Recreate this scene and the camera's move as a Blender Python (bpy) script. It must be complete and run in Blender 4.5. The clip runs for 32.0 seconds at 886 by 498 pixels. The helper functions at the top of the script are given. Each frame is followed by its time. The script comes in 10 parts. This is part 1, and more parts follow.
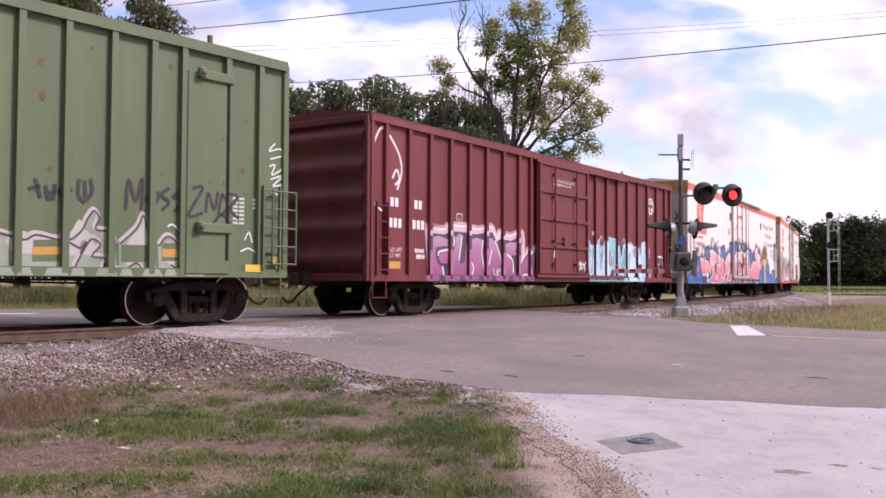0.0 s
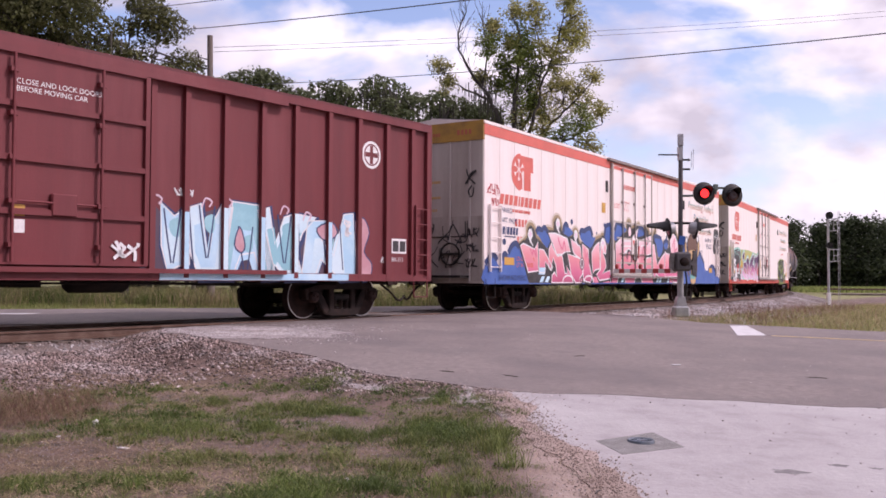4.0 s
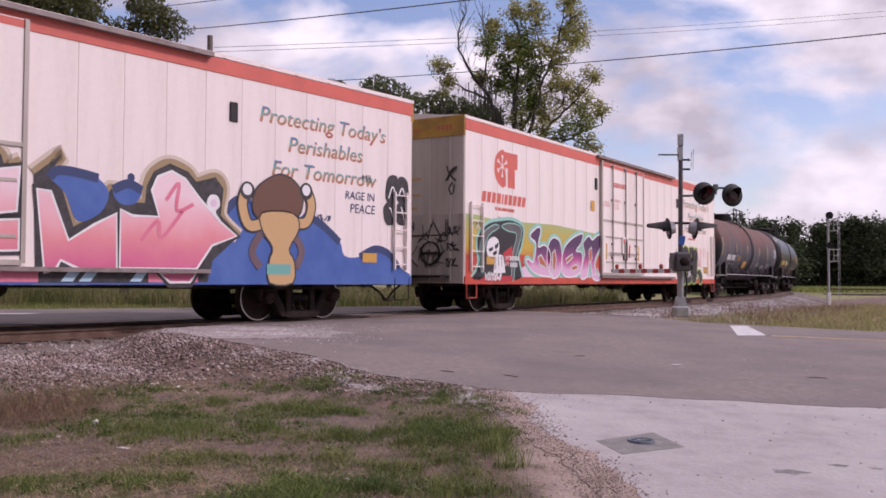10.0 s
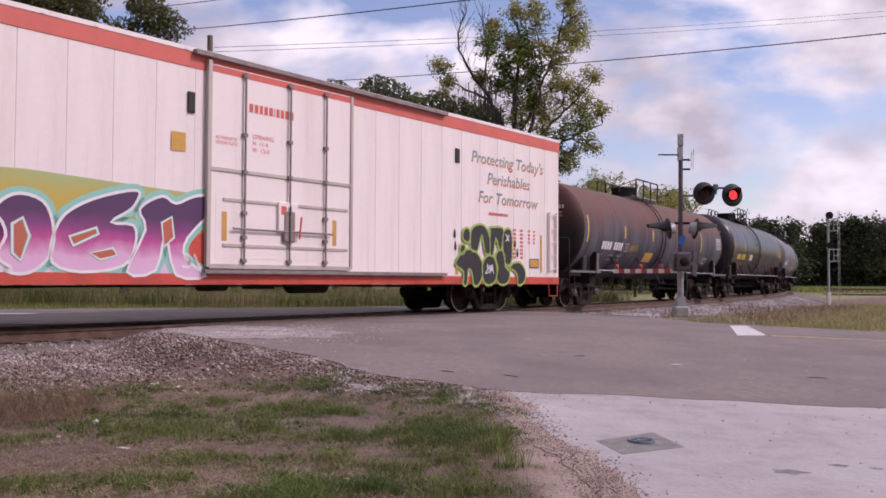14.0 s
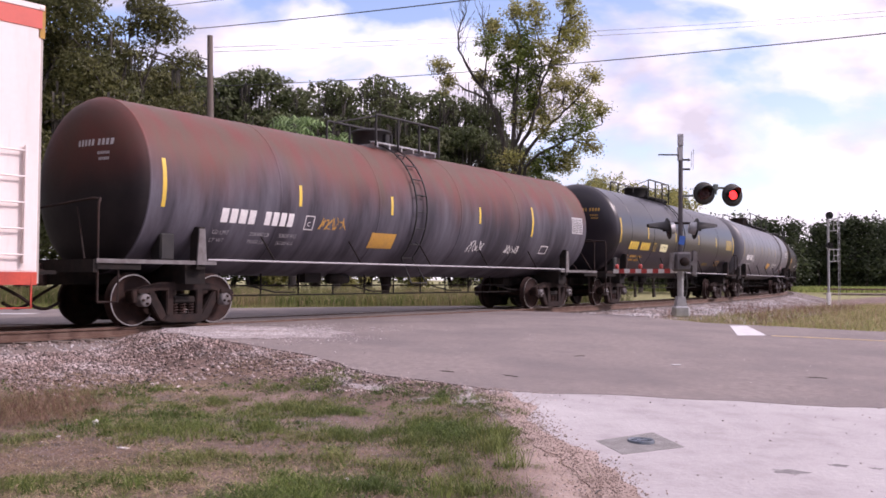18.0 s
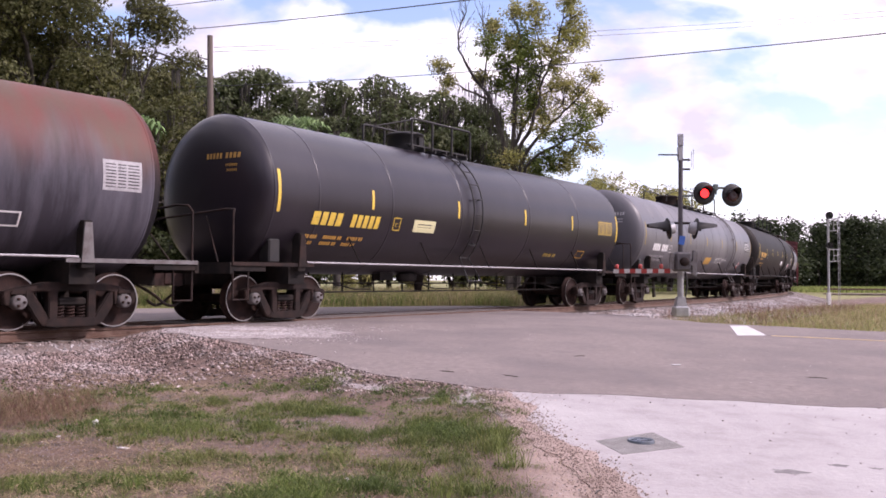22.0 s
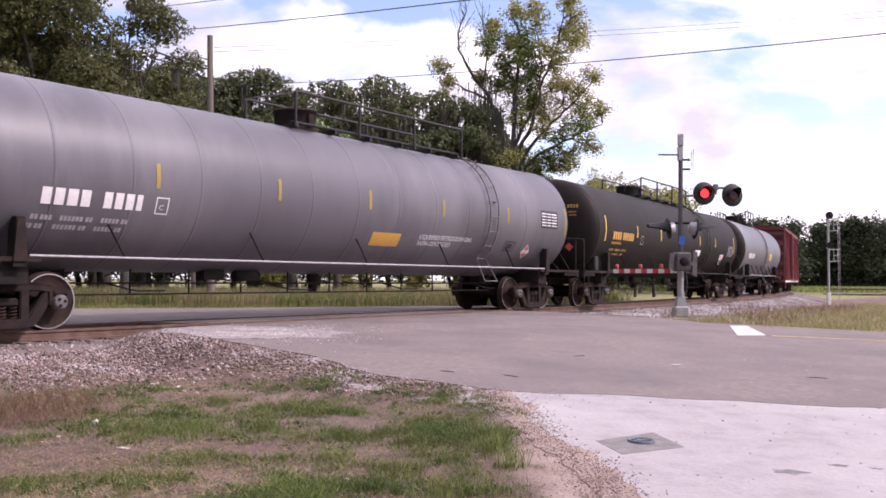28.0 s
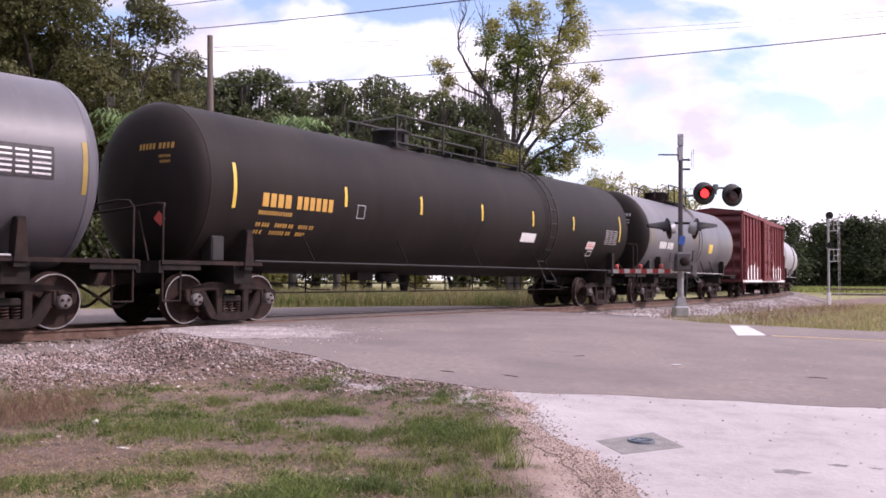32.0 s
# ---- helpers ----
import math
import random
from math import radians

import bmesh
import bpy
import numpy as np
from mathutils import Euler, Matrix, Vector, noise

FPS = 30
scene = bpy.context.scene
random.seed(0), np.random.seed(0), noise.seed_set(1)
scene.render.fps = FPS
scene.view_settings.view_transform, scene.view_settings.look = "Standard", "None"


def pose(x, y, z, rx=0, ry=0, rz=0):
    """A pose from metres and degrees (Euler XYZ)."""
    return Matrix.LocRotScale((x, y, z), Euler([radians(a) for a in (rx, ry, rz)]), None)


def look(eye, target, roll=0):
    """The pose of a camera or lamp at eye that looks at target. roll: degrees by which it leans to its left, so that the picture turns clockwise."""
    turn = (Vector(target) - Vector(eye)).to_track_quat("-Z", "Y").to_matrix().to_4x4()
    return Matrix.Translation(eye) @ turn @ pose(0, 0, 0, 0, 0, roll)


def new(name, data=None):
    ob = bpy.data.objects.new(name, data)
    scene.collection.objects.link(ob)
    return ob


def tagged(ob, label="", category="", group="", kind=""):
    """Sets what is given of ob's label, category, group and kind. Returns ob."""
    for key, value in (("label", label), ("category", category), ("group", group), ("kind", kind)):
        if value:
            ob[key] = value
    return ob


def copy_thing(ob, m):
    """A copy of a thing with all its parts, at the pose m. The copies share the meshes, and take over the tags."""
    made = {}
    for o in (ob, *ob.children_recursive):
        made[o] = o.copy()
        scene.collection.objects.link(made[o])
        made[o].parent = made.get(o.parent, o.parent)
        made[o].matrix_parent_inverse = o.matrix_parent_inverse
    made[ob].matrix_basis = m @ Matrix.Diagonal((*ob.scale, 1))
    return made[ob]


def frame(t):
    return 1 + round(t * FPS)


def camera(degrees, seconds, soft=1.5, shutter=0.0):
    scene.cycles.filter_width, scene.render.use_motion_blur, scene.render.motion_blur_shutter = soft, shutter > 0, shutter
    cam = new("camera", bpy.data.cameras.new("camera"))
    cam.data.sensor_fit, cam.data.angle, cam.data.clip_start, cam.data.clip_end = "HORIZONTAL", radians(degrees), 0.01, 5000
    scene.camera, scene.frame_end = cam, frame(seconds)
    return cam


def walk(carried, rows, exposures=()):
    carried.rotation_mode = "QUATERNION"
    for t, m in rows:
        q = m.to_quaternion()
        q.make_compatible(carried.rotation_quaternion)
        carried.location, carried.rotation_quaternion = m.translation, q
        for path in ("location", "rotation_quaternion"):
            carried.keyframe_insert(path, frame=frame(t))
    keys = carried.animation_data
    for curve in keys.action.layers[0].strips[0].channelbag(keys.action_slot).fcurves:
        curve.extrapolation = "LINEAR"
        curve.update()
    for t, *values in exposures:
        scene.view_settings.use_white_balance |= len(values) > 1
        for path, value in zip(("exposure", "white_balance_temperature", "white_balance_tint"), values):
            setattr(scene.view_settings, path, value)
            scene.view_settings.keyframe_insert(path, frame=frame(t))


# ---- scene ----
# The lens, and a camera that stands still on the verge.
cam = camera(52.1, 32.0, soft=1.7)
EYE = Vector((0.0, 0.0, 0.839))
STAND = look(EYE, EYE + Vector((0.0, math.cos(radians(1.938)), math.sin(radians(1.938)))), 0.302)
# the clip's camera closes down while the white cars pass
EXPOSURE = [(0.0, -0.25, 32), (4.0, -0.46, 35), (6.0, -0.66, 35), (8.0, -0.76, 35), (14.5, -0.80, 35), (17.0, -0.42, 36), (19.0, -0.10, 34), (24.0, -0.04, 34), (32.0, -0.03, 34)]
walk(cam, [(0.0, STAND), (32.0, STAND)], [(t, e, 6450, tint) for t, e, tint in EXPOSURE])

# ---- sky and sun ----
SUN_AZ, SUN_EL = radians(8), radians(42)   # azimuth from +x towards -y
SUN_DIR = Vector((math.cos(SUN_AZ) * math.cos(SUN_EL), -math.sin(SUN_AZ) * math.cos(SUN_EL), math.sin(SUN_EL)))


def make_sky():
    world = bpy.data.worlds.new("sky")
    scene.world = world
    world.use_nodes = True
    nt = world.node_tree
    nt.nodes.clear()
    n, l = nt.nodes.new, nt.links.new
    sky = n("ShaderNodeTexSky")
    sky.sky_type = "NISHITA"
    sky.sun_disc = False
    sky.sun_elevation = SUN_EL
    sky.sun_rotation = math.pi / 2 + SUN_AZ
    sky.air_density, sky.dust_density = 1.0, 1.2
    co = n("ShaderNodeTexCoord")
    mp = n("ShaderNodeMapping")
    mp.inputs["Location"].default_value = (3.1, 1.7, 0.4)
    mp.inputs["Scale"].default_value = (1.0, 1.0, 1.9)
    l(co.outputs["Generated"], mp.inputs[0])
    big = n("ShaderNodeTexNoise"); big.inputs["Scale"].default_value = 3.6
    big.inputs["Detail"].default_value = 9; big.inputs["Roughness"].default_value = 0.50
    big.inputs["Distortion"].default_value = 0.25
    l(mp.outputs[0], big.inputs["Vector"])
    ramp = n("ShaderNodeValToRGB")
    ramp.color_ramp.elements[0].position, ramp.color_ramp.elements[1].position = 0.425, 0.525
    l(big.outputs[0], ramp.inputs[0])
    shade = n("ShaderNodeTexNoise"); shade.inputs["Scale"].default_value = 7.0
    shade.inputs["Detail"].default_value = 6
    l(mp.outputs[0], shade.inputs["Vector"])
    sr = n("ShaderNodeValToRGB")
    sr.color_ramp.elements[0].position, sr.color_ramp.elements[1].position = 0.37, 0.63
    sr.color_ramp.elements[0].color = (9.8, 9.9, 10.5, 1)
    sr.color_ramp.elements[1].color = (18.8, 19.1, 19.0, 1)
    l(shade.outputs[0], sr.inputs[0])
    mix = n("ShaderNodeMix"); mix.data_type = "RGBA"
    lift = n("ShaderNodeMix"); lift.data_type = "RGBA"; lift.blend_type = "MULTIPLY"
    lift.inputs["Factor"].default_value = 1.0
    l(sky.outputs[0], lift.inputs[6])
    lift.inputs[7].default_value = (2.9, 2.9, 2.9, 1)
    l(ramp.outputs[0], mix.inputs["Factor"]); l(lift.outputs[2], mix.inputs[6])
    # the sky is brighter on the side of the sun and of the break in the clouds
    dot = n("ShaderNodeVectorMath"); dot.operation = "DOT_PRODUCT"
    dot.inputs[1].default_value = (0.848, 0.349, 0.399)
    l(co.outputs["Generated"], dot.inputs[0])
    near = n("ShaderNodeMapRange")
    near.inputs[1].default_value, near.inputs[2].default_value = -0.85, 0.1
    near.inputs[3].default_value, near.inputs[4].default_value = 0.09, 1.0
    l(dot.outputs["Value"], near.inputs[0])
    glow = n("ShaderNodeMix"); glow.data_type = "RGBA"; glow.blend_type = "MULTIPLY"
    glow.inputs["Factor"].default_value = 1.0
    # cloud is brighter overhead than near the horizon
    up = n("ShaderNodeSeparateXYZ"); l(co.outputs["Generated"], up.inputs[0])
    rise = n("ShaderNodeMapRange")
    rise.inputs[1].default_value, rise.inputs[2].default_value = 0.30, 0.80
    rise.inputs[3].default_value, rise.inputs[4].default_value = 1.0, 1.65
    l(up.outputs[2], rise.inputs[0])
    high = n("ShaderNodeMix"); high.data_type = "RGBA"; high.blend_type = "MULTIPLY"
    high.inputs["Factor"].default_value = 1.0
    l(sr.outputs[0], high.inputs[6]); l(rise.outputs[0], high.inputs[7])
    l(high.outputs[2], mix.inputs[7])
    l(mix.outputs[2], glow.inputs[6]); l(near.outputs[0], glow.inputs[7])
    bg = n("ShaderNodeBackground"); bg.inputs[1].default_value = 0.09
    out = n("ShaderNodeOutputWorld")
    l(glow.outputs[2], bg.inputs[0]); l(bg.outputs[0], out.inputs[0])


make_sky()
sun = new("sun", bpy.data.lights.new("sun", "SUN"))
sun.data.energy, sun.data.angle, sun.data.color = 3.4, radians(1.5), (1.0, 0.95, 0.88)
sun.matrix_world = look(SUN_DIR * 200, (0, 0, 0))


# ---- materials ----
def mat(name, c, c2=None, rough=0.6, metal=0.0, scale=2.0, edges=(0.42, 0.68), fine=40.0, grain=0.25,
        bump=0.15, stretch=(1, 1, 1), c3=None, scale3=0.5, edges3=(0.5, 0.65), piece=0.0, island=0.0, glow=0.0, spec=0.5):
    """Colour c with patches of c2 and larger ones of c3, fine grain and relief."""
    m = bpy.data.materials.new(name)
    m.use_nodes = True
    nt = m.node_tree
    n, l = nt.nodes.new, nt.links.new
    b = nt.nodes["Principled BSDF"]
    co = n("ShaderNodeTexCoord")
    mp = n("ShaderNodeMapping"); mp.inputs["Scale"].default_value = stretch
    l(co.outputs["Object"], mp.inputs[0])
    col = None

    def blend(fac, a, bcol, mode="MIX"):
        x = n("ShaderNodeMix"); x.data_type = "RGBA"; x.blend_type = mode
        if isinstance(fac, bpy.types.NodeSocket):
            l(fac, x.inputs["Factor"])
        else:
            x.inputs["Factor"].default_value = fac
        for s, v in ((6, a), (7, bcol)):
            if isinstance(v, bpy.types.NodeSocket):
                l(v, x.inputs[s])
            else:
                x.inputs[s].default_value = (*v, 1)
        return x.outputs[2]

    def noisy(scale_, detail, vec):
        t = n("ShaderNodeTexNoise")
        t.inputs["Scale"].default_value, t.inputs["Detail"].default_value = scale_, detail
        t.inputs["Roughness"].default_value = 0.62
        l(vec, t.inputs["Vector"])
        return t.outputs[0]

    def ramp(v, e):
        r = n("ShaderNodeValToRGB")
        r.color_ramp.elements[0].position, r.color_ramp.elements[1].position = e
        l(v, r.inputs[0])
        return r.outputs[0]

    col = c
    if c2:
        col = blend(ramp(noisy(scale, 8, mp.outputs[0]), edges), col, c2)
    if c3:
        col = blend(ramp(noisy(scale3, 6, mp.outputs[0]), edges3), col, c3)
    f = noisy(fine, 5, co.outputs["Object"])
    g = n("ShaderNodeMapRange")
    g.inputs[3].default_value, g.inputs[4].default_value = 1 - grain, 1 + grain
    l(f, g.inputs[0])
    col = blend(1.0, col, g.outputs[0], "MULTIPLY")
    if piece or island:
        src = n("ShaderNodeObjectInfo").outputs["Random"] if piece else n("ShaderNodeNewGeometry").outputs["Random Per Island"]
        v = n("ShaderNodeMapRange")
        k = piece or island
        v.inputs[3].default_value, v.inputs[4].default_value = 1 - k, 1 + k
        l(src, v.inputs[0])
        col = blend(1.0, col, v.outputs[0], "MULTIPLY")
    l(col, b.inputs["Base Color"])
    b.inputs["Metallic"].default_value = metal
    b.inputs["Specular IOR Level"].default_value = spec
    rr = n("ShaderNodeMapRange")
    rr.inputs[3].default_value, rr.inputs[4].default_value = max(rough - 0.12, 0.05), min(rough + 0.12, 1)
    l(f, rr.inputs[0]); l(rr.outputs[0], b.inputs["Roughness"])
    if bump:
        bp = n("ShaderNodeBump"); bp.inputs["Strength"].default_value = bump; bp.inputs["Distance"].default_value = 0.02
        l(f, bp.inputs["Height"]); l(bp.outputs[0], b.inputs["Normal"])
    if glow:
        b.inputs["Emission Color"].default_value = (*c, 1)
        b.inputs["Emission Strength"].default_value = glow
    return m


def leaf_mat(name, c, c2):
    m = mat(name, c, c2, rough=0.55, scale=0.6, grain=0.2, fine=3, bump=0, island=0.55, spec=0.25)
    b = m.node_tree.nodes["Principled BSDF"]
    nt = m.node_tree
    thin = nt.nodes.new("ShaderNodeBsdfTranslucent")
    nt.links.new(b.inputs["Base Color"].links[0].from_socket, thin.inputs["Color"])
    both = nt.nodes.new("ShaderNodeMixShader")
    both.inputs[0].default_value = 0.38
    nt.links.new(b.outputs[0], both.inputs[1]); nt.links.new(thin.outputs[0], both.inputs[2])
    nt.links.new(both.outputs[0], nt.nodes["Material Output"].inputs["Surface"])
    return m


def rust_from_above(m, rust, rust2):
    """Rust that has run down from the top of a tank, in ragged streaks."""
    nt = m.node_tree
    n, l = nt.nodes.new, nt.links.new
    b = nt.nodes["Principled BSDF"]
    old = b.inputs["Base Color"].links[0].from_socket
    co = n("ShaderNodeTexCoord")
    sep = n("ShaderNodeSeparateXYZ"); l(co.outputs["Object"], sep.inputs[0])
    mp = n("ShaderNodeMapping"); mp.inputs["Scale"].default_value = (0.75, 0.25, 0.25); l(co.outputs["Object"], mp.inputs[0])
    t = n("ShaderNodeTexNoise"); t.inputs["Scale"].default_value = 1.1; t.inputs["Detail"].default_value = 7; l(mp.outputs[0], t.inputs["Vector"])
    t2 = n("ShaderNodeTexNoise"); t2.inputs["Scale"].default_value = 3.0; t2.inputs["Detail"].default_value = 6; l(co.outputs["Object"], t2.inputs["Vector"])
    k = n("ShaderNodeMath"); k.operation = "MULTIPLY_ADD"; k.inputs[1].default_value = 1.9
    l(t.outputs[0], k.inputs[0]); l(sep.outputs[2], k.inputs[2])
    r = n("ShaderNodeMapRange"); r.interpolation_type = "SMOOTHSTEP"
    r.inputs[1].default_value, r.inputs[2].default_value = 3.05, 4.25
    l(k.outputs[0], r.inputs[0])
    tone = n("ShaderNodeMix"); tone.data_type = "RGBA"
    tone.inputs[6].default_value, tone.inputs[7].default_value = (*rust, 1), (*rust2, 1)
    r2 = n("ShaderNodeMapRange"); r2.inputs[1].default_value, r2.inputs[2].default_value = 0.36, 0.64
    mp2 = n("ShaderNodeMapping"); mp2.inputs["Scale"].default_value = (0.8, 0.3, 0.3)
    l(co.outputs["Object"], mp2.inputs[0]); l(mp2.outputs[0], t2.inputs["Vector"])
    l(t2.outputs[0], r2.inputs[0]); l(r2.outputs[0], tone.inputs["Factor"])
    x = n("ShaderNodeMix"); x.data_type = "RGBA"
    l(r.outputs[0], x.inputs["Factor"]); l(old, x.inputs[6]); l(tone.outputs[2], x.inputs[7])
    l(x.outputs[2], b.inputs["Base Color"])
    return m


STREAK = (1.0, 1.0, 0.12)
M = {}
M["asphalt"] = mat("asphalt", (0.244, 0.203, 0.186), (0.168, 0.137, 0.126), rough=0.92, scale=13.0, edges=(0.34, 0.64), fine=26, grain=0.45, bump=0.7, c3=(0.150, 0.124, 0.119), scale3=0.5, edges3=(0.42, 0.66))
M["concrete"] = mat("concrete", (0.365, 0.338, 0.336), (0.285, 0.26, 0.258), rough=0.92, scale=2.6, edges=(0.45, 0.72), fine=24, grain=0.2, bump=0.4, c3=(0.41, 0.388, 0.382), scale3=0.35)
M["concrete_dark"] = mat("patch_concrete", (0.20, 0.19, 0.18), (0.26, 0.25, 0.24), rough=0.95, scale=8, fine=120, grain=0.3, bump=0.6)
M["soil"] = mat("soil", (0.168, 0.108, 0.085), (0.072, 0.052, 0.038), rough=1.0, scale=5.0, edges=(0.42, 0.64), fine=24, grain=0.6, bump=1.0, c3=(0.245, 0.168, 0.142), scale3=0.9, edges3=(0.50, 0.66))
M["sand"] = mat("sand", (0.36, 0.275, 0.235), (0.27, 0.20, 0.165), rough=1.0, scale=2, fine=60, grain=0.3, bump=0.6)
M["bed"] = mat("ballast_bed", (0.215, 0.17, 0.15), (0.115, 0.085, 0.073), rough=1.0, scale=1.2, fine=26, grain=0.5, bump=1.0)
M["stone"] = mat("ballast_stone", (0.40, 0.37, 0.365), (0.165, 0.112, 0.092), rough=0.95, scale=0.9, edges=(0.42, 0.62), fine=50, grain=0.2, bump=0.3, island=0.55)
M["sand_bits"] = mat("sand_grit", (0.38, 0.30, 0.26), (0.27, 0.20, 0.17), rough=1.0, scale=4, fine=60, grain=0.2, bump=0.2, island=0.4)
M["brown_stone"] = mat("brown_gravel", (0.235, 0.175, 0.155), (0.40, 0.345, 0.33), rough=0.95, scale=1.3, edges=(0.45, 0.68), fine=50, grain=0.2, bump=0.3, island=0.75)
M["pale_stone"] = mat("pale_gravel", (0.46, 0.42, 0.41), (0.30, 0.255, 0.24), rough=0.95, scale=1.5, fine=50, grain=0.2, bump=0.3, island=0.35)
M["rail"] = mat("rail_rust", (0.13, 0.075, 0.055), (0.20, 0.13, 0.10), rough=0.7, metal=0.3, scale=4, fine=60)
M["railhead"] = mat("rail_head", (0.5, 0.48, 0.46), rough=0.3, metal=1.0, fine=80, grain=0.1)
M["tie"] = mat("tie_timber", (0.10, 0.075, 0.06), (0.17, 0.14, 0.12), rough=0.95, scale=5, stretch=(1, 8, 8), piece=0.3)
M["white_line"] = mat("road_paint_white", (0.56, 0.545, 0.545), (0.40, 0.38, 0.38), rough=0.8, scale=4, edges=(0.5, 0.75))
M["yellow_line"] = mat("road_paint_yellow", (0.62, 0.44, 0.20), (0.4, 0.33, 0.22), rough=0.8, scale=4)

M["wheel"] = mat("wheel_steel", (0.034, 0.022, 0.020), (0.060, 0.032, 0.026), rough=0.85, metal=0.1, scale=6, fine=30, spec=0.2)
M["saddle_grey"] = mat("saddle_grey", (0.16, 0.15, 0.15), (0.09, 0.075, 0.07), rough=0.7, scale=6, fine=30, grain=0.2)
M["tread"] = mat("wheel_rim_bright", (0.42, 0.40, 0.39), rough=0.3, metal=1.0, grain=0.1)
M["cast"] = mat("cast_side_frame", (0.022, 0.0165, 0.0155), (0.046, 0.028, 0.023), rough=0.9, scale=4, fine=40, grain=0.3, spec=0.2)
M["black"] = mat("black_steel", (0.014, 0.0135, 0.014), (0.027, 0.024, 0.022), rough=0.65, scale=3, fine=30)
M["under"] = mat("grimy_underframe", (0.017, 0.015, 0.0145), (0.034, 0.026, 0.022), rough=0.95, scale=3, spec=0.2)
M["galv"] = mat("galvanized_steel", (0.42, 0.42, 0.43), (0.33, 0.33, 0.34), rough=0.5, metal=0.5, scale=6, fine=60, grain=0.15)
M["rod"] = mat("door_rod_steel", (0.27, 0.225, 0.215), (0.18, 0.14, 0.13), rough=0.6, metal=0.2, scale=5, fine=40, grain=0.2)
M["red"] = mat("boxcar_red", (0.172, 0.026, 0.030), (0.128, 0.019, 0.023), rough=0.62, scale=1.3, stretch=STREAK, fine=30, grain=0.14, c3=(0.205, 0.046, 0.050), scale3=0.6, edges3=(0.52, 0.75))
M["red_end"] = mat("boxcar_red_end", (0.15, 0.028, 0.031), (0.085, 0.019, 0.021), rough=0.65, scale=1.1, stretch=STREAK, fine=30, grain=0.16)
M["green"] = mat("boxcar_green", (0.128, 0.172, 0.085), (0.096, 0.135, 0.066), rough=0.62, scale=1.2, stretch=STREAK, fine=25, grain=0.12, c3=(0.185, 0.22, 0.13), scale3=0.8, edges3=(0.55, 0.8))
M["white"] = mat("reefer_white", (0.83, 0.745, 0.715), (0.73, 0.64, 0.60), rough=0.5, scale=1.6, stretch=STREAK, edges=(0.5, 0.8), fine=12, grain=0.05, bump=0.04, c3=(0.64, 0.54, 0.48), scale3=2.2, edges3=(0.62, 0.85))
# shade of the end walls put into a darker white; door frames share it
M["white_shaded"] = mat("reefer_end_shaded", (0.50, 0.45, 0.41), (0.38, 0.33, 0.29), rough=0.6, scale=1.4, stretch=STREAK, fine=14, grain=0.08)
M["ochre"] = mat("ochre_board", (0.46, 0.26, 0.05), (0.30, 0.17, 0.05), rough=0.7, scale=2.4)
M["coral"] = mat("coral_stripe", (0.66, 0.135, 0.10), (0.56, 0.12, 0.09), rough=0.55, scale=2, fine=15, grain=0.07, bump=0.03)
M["sill_red"] = mat("sill_red", (0.60, 0.08, 0.045), (0.42, 0.06, 0.04), rough=0.6, scale=2)
M["rusttank"] = mat("rusty_tank", (0.042, 0.038, 0.049), (0.130, 0.124, 0.150), rough=0.6, spec=0.28, scale=1.1, edges=(0.42, 0.66), stretch=(1.5, 0.25, 0.25), fine=24, grain=0.14, bump=0.08)
M["rusttank"] = rust_from_above(M["rusttank"], (0.145, 0.046, 0.037), (0.110, 0.064, 0.046))
# head colour darkened for its shade, with rust running over it
M["shaded_rusthead"] = rust_from_above(mat("shaded_head", (0.014, 0.012, 0.014), (0.026, 0.022, 0.023), rough=0.6, scale=0.9, fine=24, grain=0.14, bump=0.06, spec=0.2), (0.085, 0.030, 0.024), (0.06, 0.034, 0.026))
M["blacktank"] = mat("black_tank", (0.018, 0.0145, 0.0195), (0.027, 0.022, 0.028), rough=0.33, scale=0.8, stretch=(1, 0.4, 0.3), fine=26, grain=0.12, bump=0.04, spec=0.42)
M["browntank"] = mat("sooty_tank", (0.014, 0.011, 0.0105), (0.024, 0.0185, 0.016), rough=0.6, scale=0.8, stretch=(1, 0.4, 0.3), fine=26, grain=0.14, bump=0.05, spec=0.16)
M["greytank"] = mat("grey_tank", (0.112, 0.108, 0.122), (0.088, 0.084, 0.095), rough=0.45, scale=0.8, stretch=(1, 0.4, 0.3), fine=26, grain=0.07, bump=0.04, c3=(0.145, 0.140, 0.152), scale3=0.5)
M["palegrey"] = mat("pale_tank", (0.34, 0.34, 0.35), (0.28, 0.27, 0.27), rough=0.5, scale=0.8, stretch=(1, 0.4, 0.3), fine=26, grain=0.08, bump=0.04)
M["yellow"] = mat("reflective_yellow", (0.72, 0.50, 0.06), (0.6, 0.42, 0.08), rough=0.5, scale=6)
M["faded_yellow"] = mat("faded_reflective", (0.36, 0.25, 0.05), (0.28, 0.20, 0.06), rough=0.6, scale=6)
M["orange"] = mat("orange_placard", (0.60, 0.33, 0.06), (0.52, 0.29, 0.07), rough=0.6, scale=8)
M["cream"] = mat("cream_placard", (0.66, 0.63, 0.36), rough=0.6)
M["paint_white"] = mat("stencil_white", (0.78, 0.77, 0.76), (0.62, 0.6, 0.6), rough=0.6, scale=12, edges=(0.5, 0.8))
M["paint_dim"] = mat("stencil_dim", (0.42, 0.41, 0.42), (0.3, 0.29, 0.3), rough=0.6, scale=12)
M["paint_red"] = mat("stencil_red", (0.66, 0.12, 0.10), rough=0.6)
M["paint_black"] = mat("spray_black", (0.03, 0.028, 0.03), (0.06, 0.055, 0.06), rough=0.6, scale=9)
